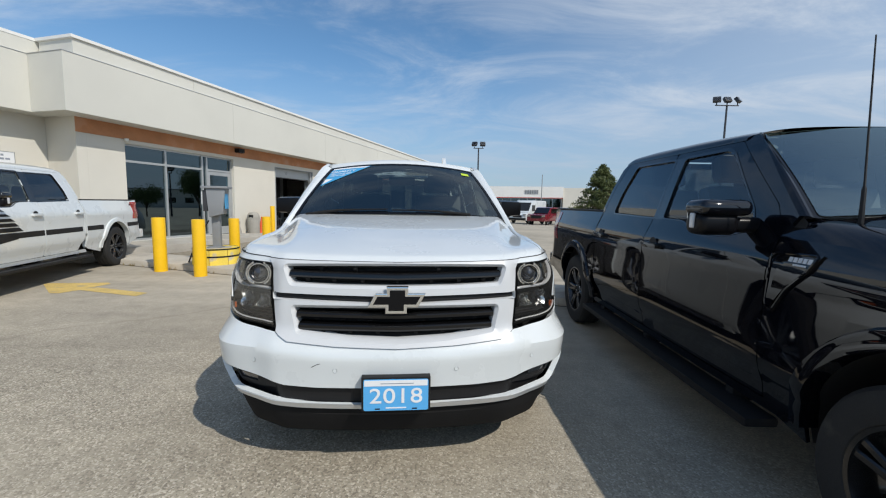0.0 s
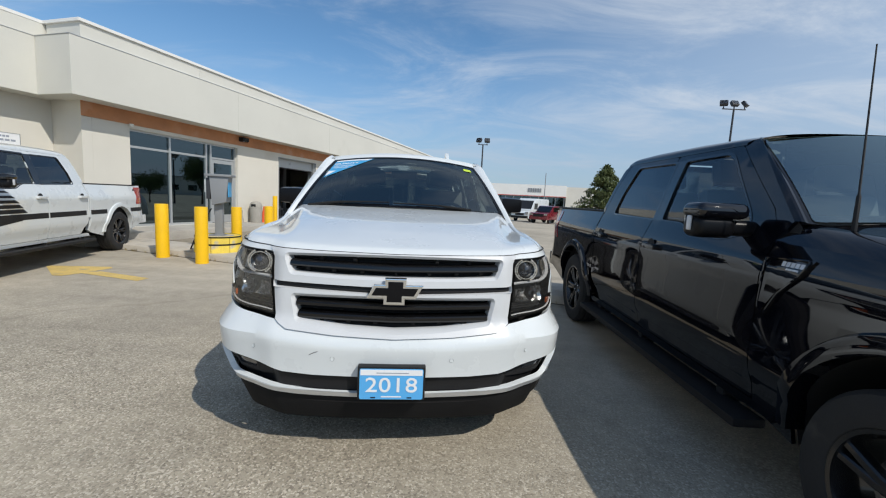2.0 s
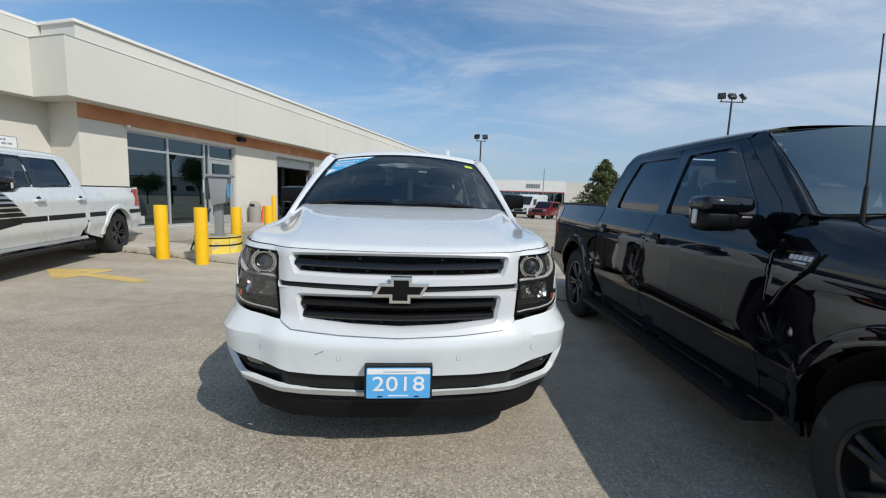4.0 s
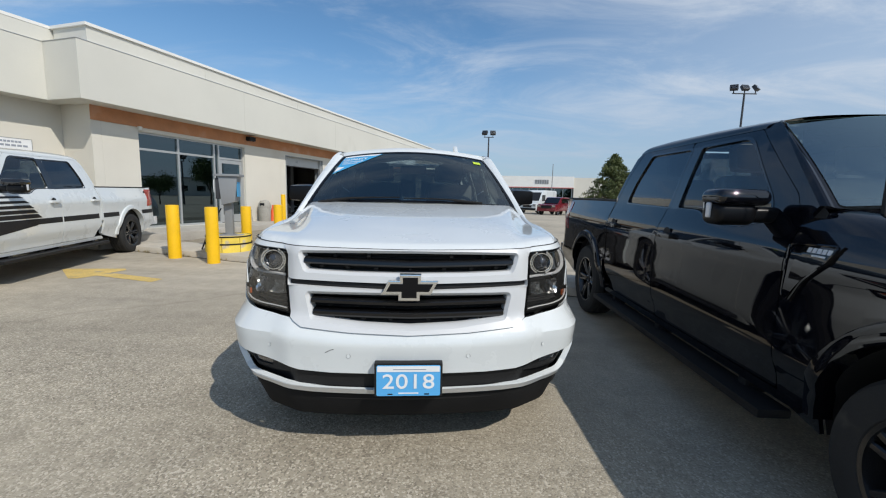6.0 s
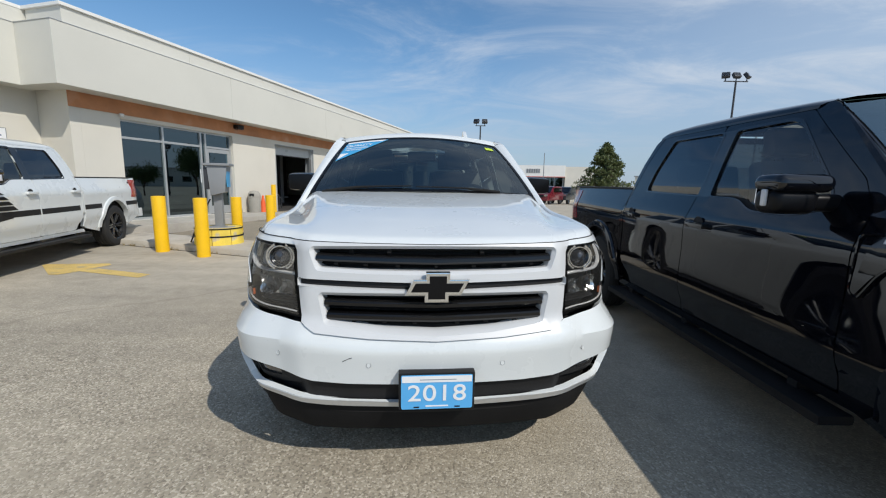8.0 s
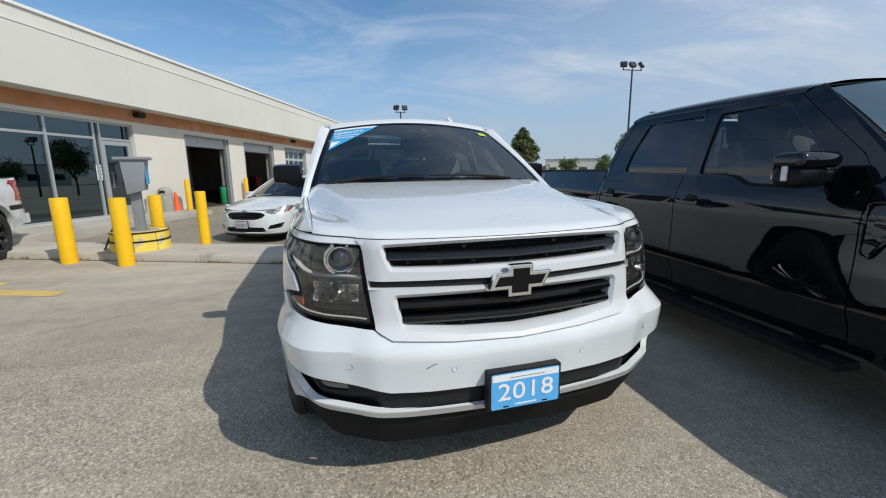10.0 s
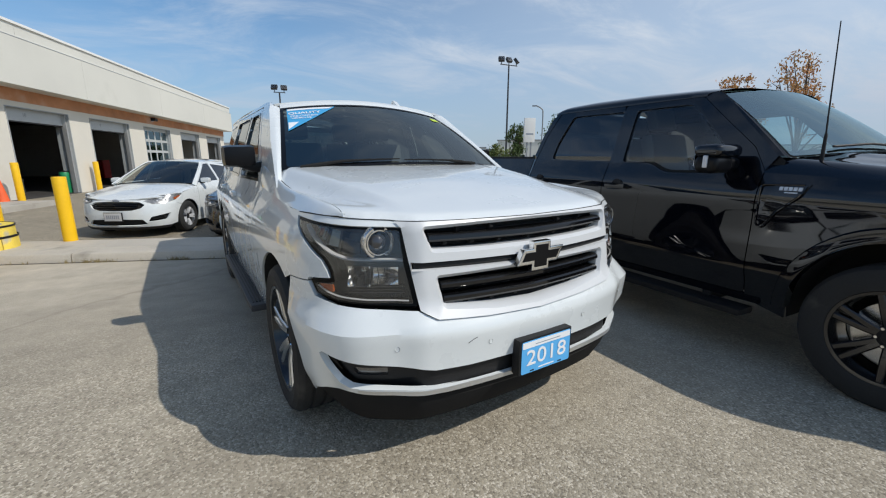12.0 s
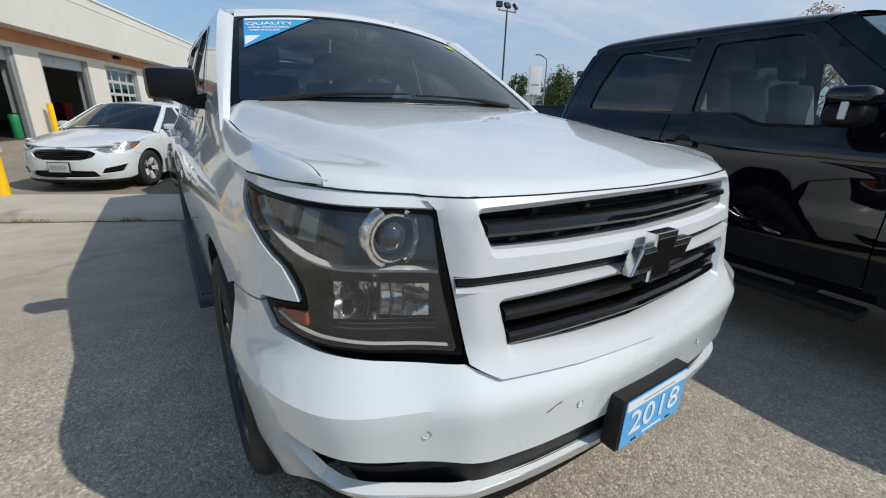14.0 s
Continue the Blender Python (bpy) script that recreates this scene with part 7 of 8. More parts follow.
def build_hatch(at, label, P, plate=True):
    S = HATCH
    Y = S.uy
    car = thing("hatchback_car", at, label, "car")
    FW, RW, AR, R = 0.88, 3.53, 0.355, 0.315

    def both(h):
        return h + [(-u, z) for u, z in reversed(h) if u > 1e-6]
    grille = both([(0, 0.522), (0.30, 0.528), (0.46, 0.568), (0.525, 0.63), (0.43, 0.678), (0.2, 0.693), (0, 0.696)])
    low = both([(0, 0.235), (0.42, 0.24), (0.54, 0.265), (0.47, 0.355), (0, 0.37)])
    fogs = [[(s * 0.55, 0.305), (s * 0.87, 0.335), (s * 0.96, 0.46), (s * 0.61, 0.40)] for s in (1, -1)]
    arch = [(Y(y), z) for y, z in arc_pts(FW, R, AR, 180 + 10, 180 - 50, 8)]
    half = [(0, 0.20), (0.5, 0.20), (0.9, 0.21), (Y(FW - AR) - 0.02, 0.24)] + arch + [(1.10, 0.63), (0.95, 0.63), (0.60, 0.63), (0.54, 0.665), (0.46, 0.708), (0, 0.724)]
    nose = part("bumper", sheet(both(half), S.at, 0.05, [rnd(grille, 0.02, 3), rnd(low, 0.02, 3), *[rnd(f, 0.02, 3) for f in fogs]], 0.03), P, car)
    part("grille_backing", sheet(both([(0, 0.22), (0.9, 0.24), (0.9, 0.5), (0.45, 0.70), (0, 0.70)]), lambda u, z: S.at(u, z, -0.045), 0.1, depth=0), LINER, nose)
    part("nose_filler", sheet(both([(0, 0.69), (0.5, 0.69), (0.56, 0.61), (1.24, 0.61), (1.34, 0.812), (1.15, 0.815), (0.9, 0.81), (0.5, 0.775), (0, 0.75)]), lambda u, z: S.at(u, z, -0.007), 0.08, depth=0), P, nose)
    part("front_lip", sheet(both([(0, 0.155), (0.5, 0.16), (0.95, 0.17), (1.0, 0.215), (0.5, 0.205), (0, 0.205)]), lambda u, z: S.at(u, z, 0.012), 0.08, depth=0.02), BLACK_TRIM, nose)
    for i in range(4):
        bm = bmesh.new()
        z0 = 0.556 + 0.031 * i
        bar_along(bm, S, -0.40, 0.40, lambda u: z0, (0.008, 0.008), -0.04, -0.01, 12)
        part("grille_bar", bm, GLOSS_BLACK, nose)
    for s in (1, -1):
        for i in range(3):
            bm = bmesh.new()
            bar_along(bm, S, s * 0.62, s * 0.85, lambda u: 0.355 + 0.025 * i + 0.12 * (abs(u) - 0.62), (0.006, 0.006), -0.035, -0.005, 6)
            part("fog_bar", bm, BLACK_TRIM, nose)
    p = S.at(0, 0.705, 0.0)
    bm = lathe(bmesh.new(), [(0.0, 0.012), (0.03, 0.010), (0.036, 0.0)], 24, Matrix.Translation((0, p.y, 0.708)) @ Matrix.Rotation(radians(90), 4, 'X') @ Matrix.Diagonal((1.9, 0.75, 1, 1)))
    part("emblem", bm, PLATE_GREY, nose, "small oval emblem")
    if plate:
        plate_frame = part("plate_frame", boxed(-0.165, 0.165, -0.044, -0.02, 0.335, 0.502, bevel=0.004), BLACK_TRIM, car)
        part("plate", boxed(-0.155, 0.155, -0.050, -0.0445, 0.345, 0.492, bevel=0.002), LAMP_GREY, plate_frame, "pale licence plate")
        for k in range(7):
            part("plate_bar", boxed(-0.115 + 0.034 * k, -0.115 + 0.034 * k + 0.024, -0.0514, -0.0502, 0.385, 0.452), PLATE_GREY, plate_frame, smooth=0)
    for s in (1, -1):
        mir = lambda pts: [(s * u, z) for u, z in pts]
        lo = [(0.50, 0.690), (0.66, 0.642), (0.90, 0.644), (1.08, 0.690), (1.29, 0.785), (1.285, 0.812), (1.0, 0.806), (0.80, 0.780), (0.60, 0.730)]
        lamp = part("headlamp", sheet(mir(rnd(lo, 0.02, 3)), lambda u, z: S.at(u, z, -0.006), 0.05, depth=0), HATCH_LAMP, car, "clear swept-back headlamp")
        for a, z in ((0.74, 0.680), (0.90, 0.70)):
            c = S.at(s * a, z, -0.004)
            part("lamp_eye", lathe(bmesh.new(), [(0, -0.008), (0.016, -0.005), (0.024, 0.008)], 16, Matrix.Translation(c) @ Matrix.Rotation(radians(90), 4, 'X') @ Matrix.Rotation(radians(180), 4, 'X')), LAMP_GREY, lamp)
        part("turn_lamp", sheet(mir([(1.08, 0.695), (1.25, 0.76), (1.18, 0.765), (1.05, 0.73)]), lambda u, z: S.at(u, z, -0.003), 0.05, depth=0), AMBER, lamp)
        g = part("lens", sheet(mir(rnd(lo, 0.02, 3)), lambda u, z: S.at(u, z, 0.003), 0.06, depth=0.02), LENS, lamp)
        g.visible_shadow = False
        arc = [(Y(y), z) for y, z in arc_pts(FW, R, AR, 180 - 51, -8, 14)]
        fen = [(Y(1.28), 0.885), (Y(1.0), 0.865), (1.30, 0.80), (1.30, 0.765), (1.13, 0.695), (1.11, 0.64)] + arc + [(Y(1.28), 0.26)]
        part("fender", sheet(mir(fen), S.at, 0.05, depth=0.02), P, car)
        w1 = rnd([(Y(1.42), 0.962), (Y(2.30), 0.975), (Y(2.30), 1.358), (Y(2.09), 1.354)], 0.03)
        w2 = rnd([(Y(2.38), 0.985), (Y(3.15), 1.01), (Y(3.05), 1.28), (Y(2.38), 1.345)], 0.03)
        for nm, o, w in (("front_door", [(Y(1.29), 0.26), (Y(2.335), 0.26), (Y(2.335), 1.375), (Y(2.08), 1.365), (Y(1.40), 0.955), (Y(1.29), 0.90)], w1), ("rear_door", [(Y(2.343), 0.26), (Y(3.08), 0.26), (Y(3.24), 0.60), (Y(3.24), 1.03), (Y(3.08), 1.33), (Y(2.343), 1.375)], w2)):
            d = part(nm, sheet(mir(o), S.at, 0.07, [mir(w)], 0.02), P, car)
            part("window_glass", sheet(mir(w), lambda u, z: S.at(u, z, -0.01), 0.12, depth=0), PRIVACY, d).visible_shadow = False
        for yy in (2.18, 3.05):
            c = S.at(s * Y(yy), 0.83, 0.012)
            part("door_handle", moved(boxed(-0.015, 0.015, -0.085, 0.085, -0.015, 0.015, bevel=0.01), Matrix.Translation(c)), P, car)
        arc = [(Y(y), z) for y, z in arc_pts(RW, R, AR, 120, -8, 12)]
        qp = [(Y(3.10), 1.34), (Y(3.25), 1.03), (Y(3.25), 0.66)] + arc + [(Y(4.0), 0.30), (Y(4.0), 1.34)]
        part("quarter_panel", sheet(mir(qp), S.at, 0.08, depth=0.02), P, car)
        pil = [(Y(1.20), 0.955), (Y(1.30), 0.91), (Y(2.08), 1.37), (Y(4.0), 1.345), (Y(4.0), 1.40), (Y(2.05), 1.405)]
        part("roof_pillar", sheet(mir(pil), S.at, 0.05, depth=0.02), P, car)
        part("pillar_face", pillar_face(s, hatch_screen, lambda q: S.at(s * Y(1.20 + 0.85 * q), 0.955 + 0.45 * q)), P, car)
        part("tail", sheet(mir([(Y(4.0), 0.30), (S.u[-1], 0.30), (S.u[-1], 1.38), (Y(4.0), 1.38)]), S.at, 0.1, depth=0), P, car)
        bm = bmesh.new()
        rows = []
        for y in np.linspace(0.50, 1.32, 14):
            zt = float(np.interp(y, [0.28, 0.62, 1.0, 1.28], [0.77, 0.800, 0.865, 0.885]))
            e = S.at(s * (Y(y) if y > 0.5 else float(np.interp(y, [0.28, 0.5], [0.85, Y(0.5)]))), zt)
            xc = min(0.742, abs(e.x) - 0.01)
            zc = max(zt, hatch_hood_z(xc, e.y))
            rows.append([bm.verts.new((s * (abs(e.x) + (xc - abs(e.x)) * k / 5), e.y, zt + (zc - zt) * (1 - (1 - k / 5) ** 1.8))) for k in range(6)])
        for A, B in zip(rows, rows[1:]):
            for k in range(5):
                bm.faces.new((A[k], A[k + 1], B[k + 1], B[k]))
        bmesh.ops.recalc_face_normals(bm, faces=bm.faces)
        part("fender_top", bm, P, car)
        for yc in (FW, RW):
            bm = bmesh.new()
            o = [bm.verts.new(S.at(s * Y(y), z, -0.01)) for y, z in arc_pts(yc, R, AR, 188, -8, 18)]
            i_ = [bm.verts.new((v.co.x - s * 0.28, v.co.y, v.co.z)) for v in o]
            for k in range(len(o) - 1):
                bm.faces.new((o[k], o[k + 1], i_[k + 1], i_[k]))
            bmesh.ops.recalc_face_normals(bm, faces=bm.faces)
            part("arch_liner", bm, LINER, car)
            wheel(car, s * 0.775, yc, R, 0.205, 0.205, s, 5, True, LAMP_GREY, SILVER, 5, 0.2)
        bm = bmesh.new()
        box(bm, 0.0, 0.185, -0.05, 0.065, -0.045, 0.065, bevel=0.05)
        for v in bm.verts:
            v.co.x *= s
        if s < 0:
            bmesh.ops.reverse_faces(bm, faces=bm.faces)
        mo = part("door_mirror", moved(bm, Matrix.Translation((s * 0.86, 1.52, 1.005))), P, car)
        part("mirror_arm", boxed(min(s * 0.80, s * 0.92), max(s * 0.80, s * 0.92), 1.50, 1.56, 0.945, 0.975, bevel=0.01), BLACK_TRIM, mo)
        part("sill", sheet(mir([(Y(1.25), 0.18), (Y(3.12), 0.18), (Y(3.12), 0.255), (Y(1.25), 0.255)]), S.at, 0.12, depth=0.02), P, car)
    hood = both([(0, 0.10), (0.35, 0.125), (0.52, 0.19), (0.66, 0.28), (0.76, 0.40), (0.79, 0.50), (0.775, 0.60), (0.742, 0.68), (0.74, 1.30), (0.4, 1.17), (0, 1.12)])
    part("hood", sheet(hood, lambda x, y: Vector((x, y, hatch_hood_z(x, y))), 0.06, depth=0.02), P, car)
    part("windscreen", sheet([(-0.99, 0), (0.99, 0), (0.99, 1), (-0.99, 1)], hatch_screen, 0.12, depth=0), HATCH_SCREEN, car).visible_shadow = False
    roof = both([(0, 1.985), (0.30, 2.01), (0.585, 2.09), (0.60, 3.0), (0.56, 3.9), (0, 4.0)])
    part("roof", sheet(roof, lambda x, y: Vector((x, y, float(np.interp(y, [1.95, 2.3, 2.8, 3.4, 4.0], [1.415, 1.45, 1.467, 1.45, 1.385])) - 0.05 * (abs(x) / 0.6) ** 2.3)), 0.1, depth=0.02), P, car)
    bm = bmesh.new()
    box(bm, -0.5, 0.5, 0.3, 4.1, 0.18, 0.6)
    box(bm, -0.7, 0.7, 1.3, 3.3, 0.2, 0.75)
    part("hull_block", bm, LINER, car, smooth=0)
    part("dashboard", boxed(-0.66, 0.66, 1.3, 1.6, 0.75, 0.95, bevel=0.04), BLACK_TRIM, car)
    for x in (-0.36, 0.36):
        seat(car, x, 2.15, 0.62)
    return car


build_hatch(pose(-3.42, 10.1, -0.145, 0, 0, -25), "white compact hatchback parked on the service apron", WHITE_PAINT)
build_hatch(pose(-1.33, 8.66, -0.145, 0, 0, -25), "charcoal compact hatchback parked beside the white one", GREY_PAINT, plate=False)

# ---- bollards, charging post, bin and small things on the apron ----
def bollard(x, y, h=1.05, r=0.112, lean=0.0, label="yellow sleeved steel bollard, scuffed near the ground"):
    bm = bmesh.new()
    lathe(bm, [(r, -0.02), (r, 0.02), (r, h - 0.012), (r * 0.98, h - 0.004), (r * 0.93, h), (r * 0.5, h + 0.004), (0.0, h + 0.005)], 28)
    bmesh.ops.recalc_face_normals(bm, faces=bm.faces)
    b = part("bollard", bm, YELLOW)
    b.matrix_world = pose(x, y, 0.118 if 0.05 < kerb_side(x, y) < 1.07 else ground_height(x, y), lean, 0, 40 * x)
    return tagged(b, label, "bollard", "bollards along the apron")


bollard(-5.53, 8.00, r=0.115)
bollard(-4.49, 7.55, r=0.110)
bollard(-3.71, 8.66, 0.96, 0.088)
bollard(-4.82, 9.50)
bollard(-6.56, 15.90, 1.08, 0.085)
bollard(-5.72, 20.00, 1.08, 0.085)


def build_pedestal():
    # a painted concrete drum with a steel post and a slanted control cabinet
    m = pose(-4.67, 8.44, 0.118, 0, 0, 12)
    d = thing("concrete_base", m, "round concrete base painted yellow with black bands", "base")
    for k, (z0, z1) in enumerate(((0.0, 0.155), (0.18, 0.32))):
        ro = 0.44 - 0.015 * k
        bm = bmesh.new()
        a1 = 2 * math.pi / 8 - 0.03
        ring = [(ro * math.cos(a1 * j / 5), ro * math.sin(a1 * j / 5)) for j in range(6)] + [(0.30 * math.cos(a1), 0.30 * math.sin(a1)), (0.30, 0.0)]
        lo = [bm.verts.new((x, y, z0)) for x, y in ring]
        hi = [bm.verts.new((x, y, z1)) for x, y in ring]
        bm.faces.new(list(reversed(lo)))
        bm.faces.new(hi)
        for j in range(len(ring)):
            bm.faces.new((lo[j], lo[(j + 1) % len(ring)], hi[(j + 1) % len(ring)], hi[j]))
        bmesh.ops.recalc_face_normals(bm, faces=bm.faces)
        first = part("drum_block", bm, PALE_YELLOW, d)
        for i in range(1, 8):
            more = new("drum_block", first.data)
            more.parent = d
            more.matrix_basis = Matrix.Rotation(2 * math.pi * i / 8, 4, 'Z')
    part("drum_band", lathe(bmesh.new(), [(0.445, 0.152), (0.448, 0.155), (0.448, 0.178), (0.445, 0.182)], 32), BLACK_TRIM, d)
    part("drum_band", lathe(bmesh.new(), [(0.428, 0.300), (0.434, 0.303), (0.434, 0.322), (0.425, 0.326)], 32), BLACK_TRIM, d)
    part("drum_core", lathe(bmesh.new(), [(0.40, 0.0), (0.40, 0.318), (0.0, 0.326)], 32), CONCRETE, d)
    p = thing("control_pedestal", m @ Matrix.Translation((0, 0, 0.326)), "grey steel control pedestal with hooded cabinet on the concrete base", "pedestal")
    part("post", boxed(-0.045, 0.105, -0.06, 0.06, 0, 0.86, bevel=0.008), STEEL_GREY, p)
    part("foot_plate", boxed(-0.14, 0.14, -0.12, 0.12, 0, 0.015), STEEL_GREY, p, smooth=0)
    bm = prism(bmesh.new(), [(-0.06, 0.62), (0.19, 0.69), (0.245, 1.19), (-0.10, 1.19)], -0.20, 0.20, Matrix.Rotation(radians(4), 4, 'Z'), bevel=0.008)
    part("cabinet", bm, STEEL_GREY, p)
    bm = boxed(-0.18, 0.30, -0.24, 0.24, 1.195, 1.24, bevel=0.006)
    part("hood", moved(bm, Matrix.Rotation(radians(4), 4, 'Z')), STEEL_GREY, p)
    bm = boxed(0.182, 0.194, -0.14, 0.14, 0.79, 1.09)
    part("screen_panel", moved(bm, Matrix.Rotation(radians(4), 4, 'Z') @ Matrix.Translation((0.04, 0, 0))), STICKER_BLUE, p, "blue face panel")
    bm = boxed(-0.165, -0.09, -0.17, 0.15, 0.74, 1.16, bevel=0.006)
    part("instruction_panel", moved(bm, Matrix.Rotation(radians(4), 4, 'Z')), POLE_DARK, p, "dark instruction panel")
    for i in range(4):
        bm = boxed(-0.171, -0.166, -0.10, 0.06, 0.79 + 0.08 * i, 0.83 + 0.08 * i)
        part("instruction_bar", moved(bm, Matrix.Rotation(radians(4), 4, 'Z')), PLATE_WHITE, p, smooth=0)
    bm = bmesh.new()
    tube(bm, spline([(-0.10, -0.06, 0.55), (-0.22, -0.10, 0.30), (-0.38, -0.10, -0.02), (-0.50, -0.02, -0.26), (-0.56, 0.10, -0.31)], 5), 0.014, 8)
    part("cable", bm, BLACK_TRIM, p, "black cable")


build_pedestal()


def build_small():
    b = thing("litter_bin", pose(-7.0, 15.25, ground_height(-7.0, 15.25)), "round concrete-coloured litter bin with domed lid", "bin")
    part("body", lathe(bmesh.new(), [(0.0, 0.0), (0.19, 0.0), (0.21, 0.04), (0.21, 0.60), (0.20, 0.64)], 28), TRASH_GREY, b)
    part("lid", lathe(bmesh.new(), [(0.215, 0.60), (0.22, 0.66), (0.20, 0.76), (0.14, 0.84), (0.0, 0.87)], 28), TRASH_GREY, b)
    part("flap", boxed(-0.08, 0.08, -0.215, -0.18, 0.66, 0.76, bevel=0.01), BLACK_TRIM, b)
    a = thing("ash_urn", pose(-7.36, 14.85, ground_height(-7.36, 14.85)), "small pale ash urn beside the bin", "urn")
    part("urn_body", lathe(bmesh.new(), [(0.0, 0.0), (0.11, 0.0), (0.09, 0.2), (0.05, 0.35), (0.06, 0.52), (0.0, 0.55)], 20), TRASH_GREY, a)
    c = thing("traffic_cone", pose(-6.80, 15.50, ground_height(-6.80, 15.50)), "orange traffic cone on its square foot", "cone")
    part("cone_body", lathe(bmesh.new(), [(0.15, 0.03), (0.03, 0.68), (0.0, 0.69)], 24), CONE_ORANGE, c)
    part("foot", boxed(-0.18, 0.18, -0.18, 0.18, 0, 0.03, bevel=0.008), CONE_ORANGE, c)
    # faded arrow on the lot
    bm = bmesh.new()
    aim = Vector((0.952, -0.305))
    prof = [(-6.48 + aim.x * along - aim.y * across, 6.63 + aim.y * along + aim.x * across) for along, across in ((0.0, 0.03), (0.80, 0.43), (0.94, 0.36), (0.95, 0.10), (2.12, 0.105), (2.16, -0.11), (1.00, -0.13), (0.98, -0.38), (0.86, -0.43), (0.02, -0.05))]
    sheet(prof, lambda x, y: Vector((x, y, 0.004)), 0.15, depth=0, bm=bm)
    tagged(part("road_arrow", bm, ARROW_YELLOW), "worn yellow arrow painted on asphalt", "road marking", kind="structure")
    # inside the workshop: drums, jacks, tool cabinets, a lift
    def inside_at(u, w, z=0.165):
        return BUILDING @ Matrix.Translation((u, w, z))
    for u, w in ((17.0, 0.40),):
        g = thing("waste_drum", inside_at(u, w), "green plastic drum on the workshop floor", "drum")
        part("drum_body", lathe(bmesh.new(), [(0, 0), (0.135, 0), (0.15, 0.03), (0.143, 0.27), (0.15, 0.29), (0.143, 0.52), (0.15, 0.67), (0.13, 0.71), (0, 0.71)], 24), GREEN_DRUM, g)
        part("drum_lid", lathe(bmesh.new(), [(0.137, 0.71), (0.137, 0.745), (0, 0.755)], 24), BLACK_TRIM, g)
    for u, w, hh in ((15.3, 5.6, 1.0), (19.9, 6.0, 1.1), (28.0, 5.0, 1.1)):
        t = thing("tool_cabinet", inside_at(u, w), "red enamel tool cabinet in the workshop", "cabinet")
        part("body", boxed(-0.35, 0.35, -0.25, 0.25, 0.08, hh, bevel=0.01), RED_PLASTIC, t)
        for i in range(5):
            z = 0.14 + (hh - 0.2) * i / 5
            part("drawer", boxed(-0.32, 0.32, -0.265, -0.252, z, z + (hh - 0.2) / 5 - 0.02), RED_PLASTIC, t, smooth=0)
    # dark jumble by the bay door: jack stand, low trolley and a red broom
    for u, w, a in ((15.2, 0.9, 0.62), (15.75, 1.2, 0.5), (19.3, 1.4, 0.6)):
        t = thing('tool_trolley', inside_at(u, w), 'low dark steel tool trolley on the workshop floor', 'trolley')
        part('tray', boxed(-0.28, 0.28, -0.2, 0.2, 0.10, 0.16, bevel=0.01), POLE_DARK, t)
        part('top_tray', boxed(-0.28, 0.28, -0.2, 0.2, a - 0.06, a, bevel=0.01), POLE_DARK, t)
        for x in (-0.26, 0.26):
            for y in (-0.18, 0.18):
                part('leg', boxed(x - 0.015, x + 0.015, y - 0.015, y + 0.015, 0.0, a), POLE_DARK, t, smooth=0)
    for u, w in ((15.95, 1.5), (20.2, 1.8)):
        t = thing('broom', inside_at(u, w), 'red-handled broom standing in the workshop', 'broom')
        part('handle', lathe(bmesh.new(), [(0.0, 0.05), (0.03, 0.05), (0.025, 1.25), (0.0, 1.26)], 10), RED_PLASTIC, t)
        part('head', boxed(-0.2, 0.2, -0.05, 0.05, 0.0, 0.06, bevel=0.01), BLACK_TRIM, t)
    for u in (14.6, 16.7, 18.5, 20.6):
        for w in (4.5,):
            l = thing("lift_post", inside_at(u, w), "dark steel car-lift post in the workshop", "car lift")
            part("column", boxed(-0.13, 0.13, -0.12, 0.12, 0, 3.0, bevel=0.01), STEEL_GREY, l)
            part("lift_arm", boxed(-0.6, 0.6, -0.06, 0.06, 0.25, 0.33), STEEL_GREY, l, smooth=0)
    # notice on the set-back wall
    s = thing("wall_notice", BUILDING @ Matrix.Translation((6.20, 0.99, 2.14)), "framed white notice with grey lines on the stucco wall", "sign")
    part("board", boxed(-0.38, 0.38, -0.015, 0.0, 0, 0.24), PLATE_WHITE, s, smooth=0)
    for x0, x1, z0, z1 in ((-0.39, 0.39, 0.24, 0.25), (-0.39, 0.39, -0.01, 0.0), (-0.39, -0.38, 0, 0.24), (0.38, 0.39, 0, 0.24)):
        part("frame_bar", boxed(x0, x1, -0.02, 0.0, z0, z1), STEEL_GREY, s, smooth=0)
    for z, w in ((0.145, 0.20), (0.06, 0.32)):
        for k in range(6):
            xa = -w + 2 * w * k / 6
            part("text_bar", boxed(xa, xa + 2 * w / 6 * 0.8, -0.017, -0.0152, z, z + 0.045), PLATE_GREY, s, smooth=0)
    n = thing("door_notice", BUILDING @ Matrix.Translation((11.0, 0.128, 1.25)), "white hours notice on the storefront glass", "sign")
    part("paper", boxed(-0.10, 0.06, 0.0, 0.004, 0.0, 0.42), PLATE_WHITE, n, smooth=0)
    for i in range(4):
        part("text_bar", boxed(-0.08, 0.04, -0.002, -0.0005, 0.04 + 0.095 * i, 0.09 + 0.095 * i), POLE_DARK, n, smooth=0)


build_small()

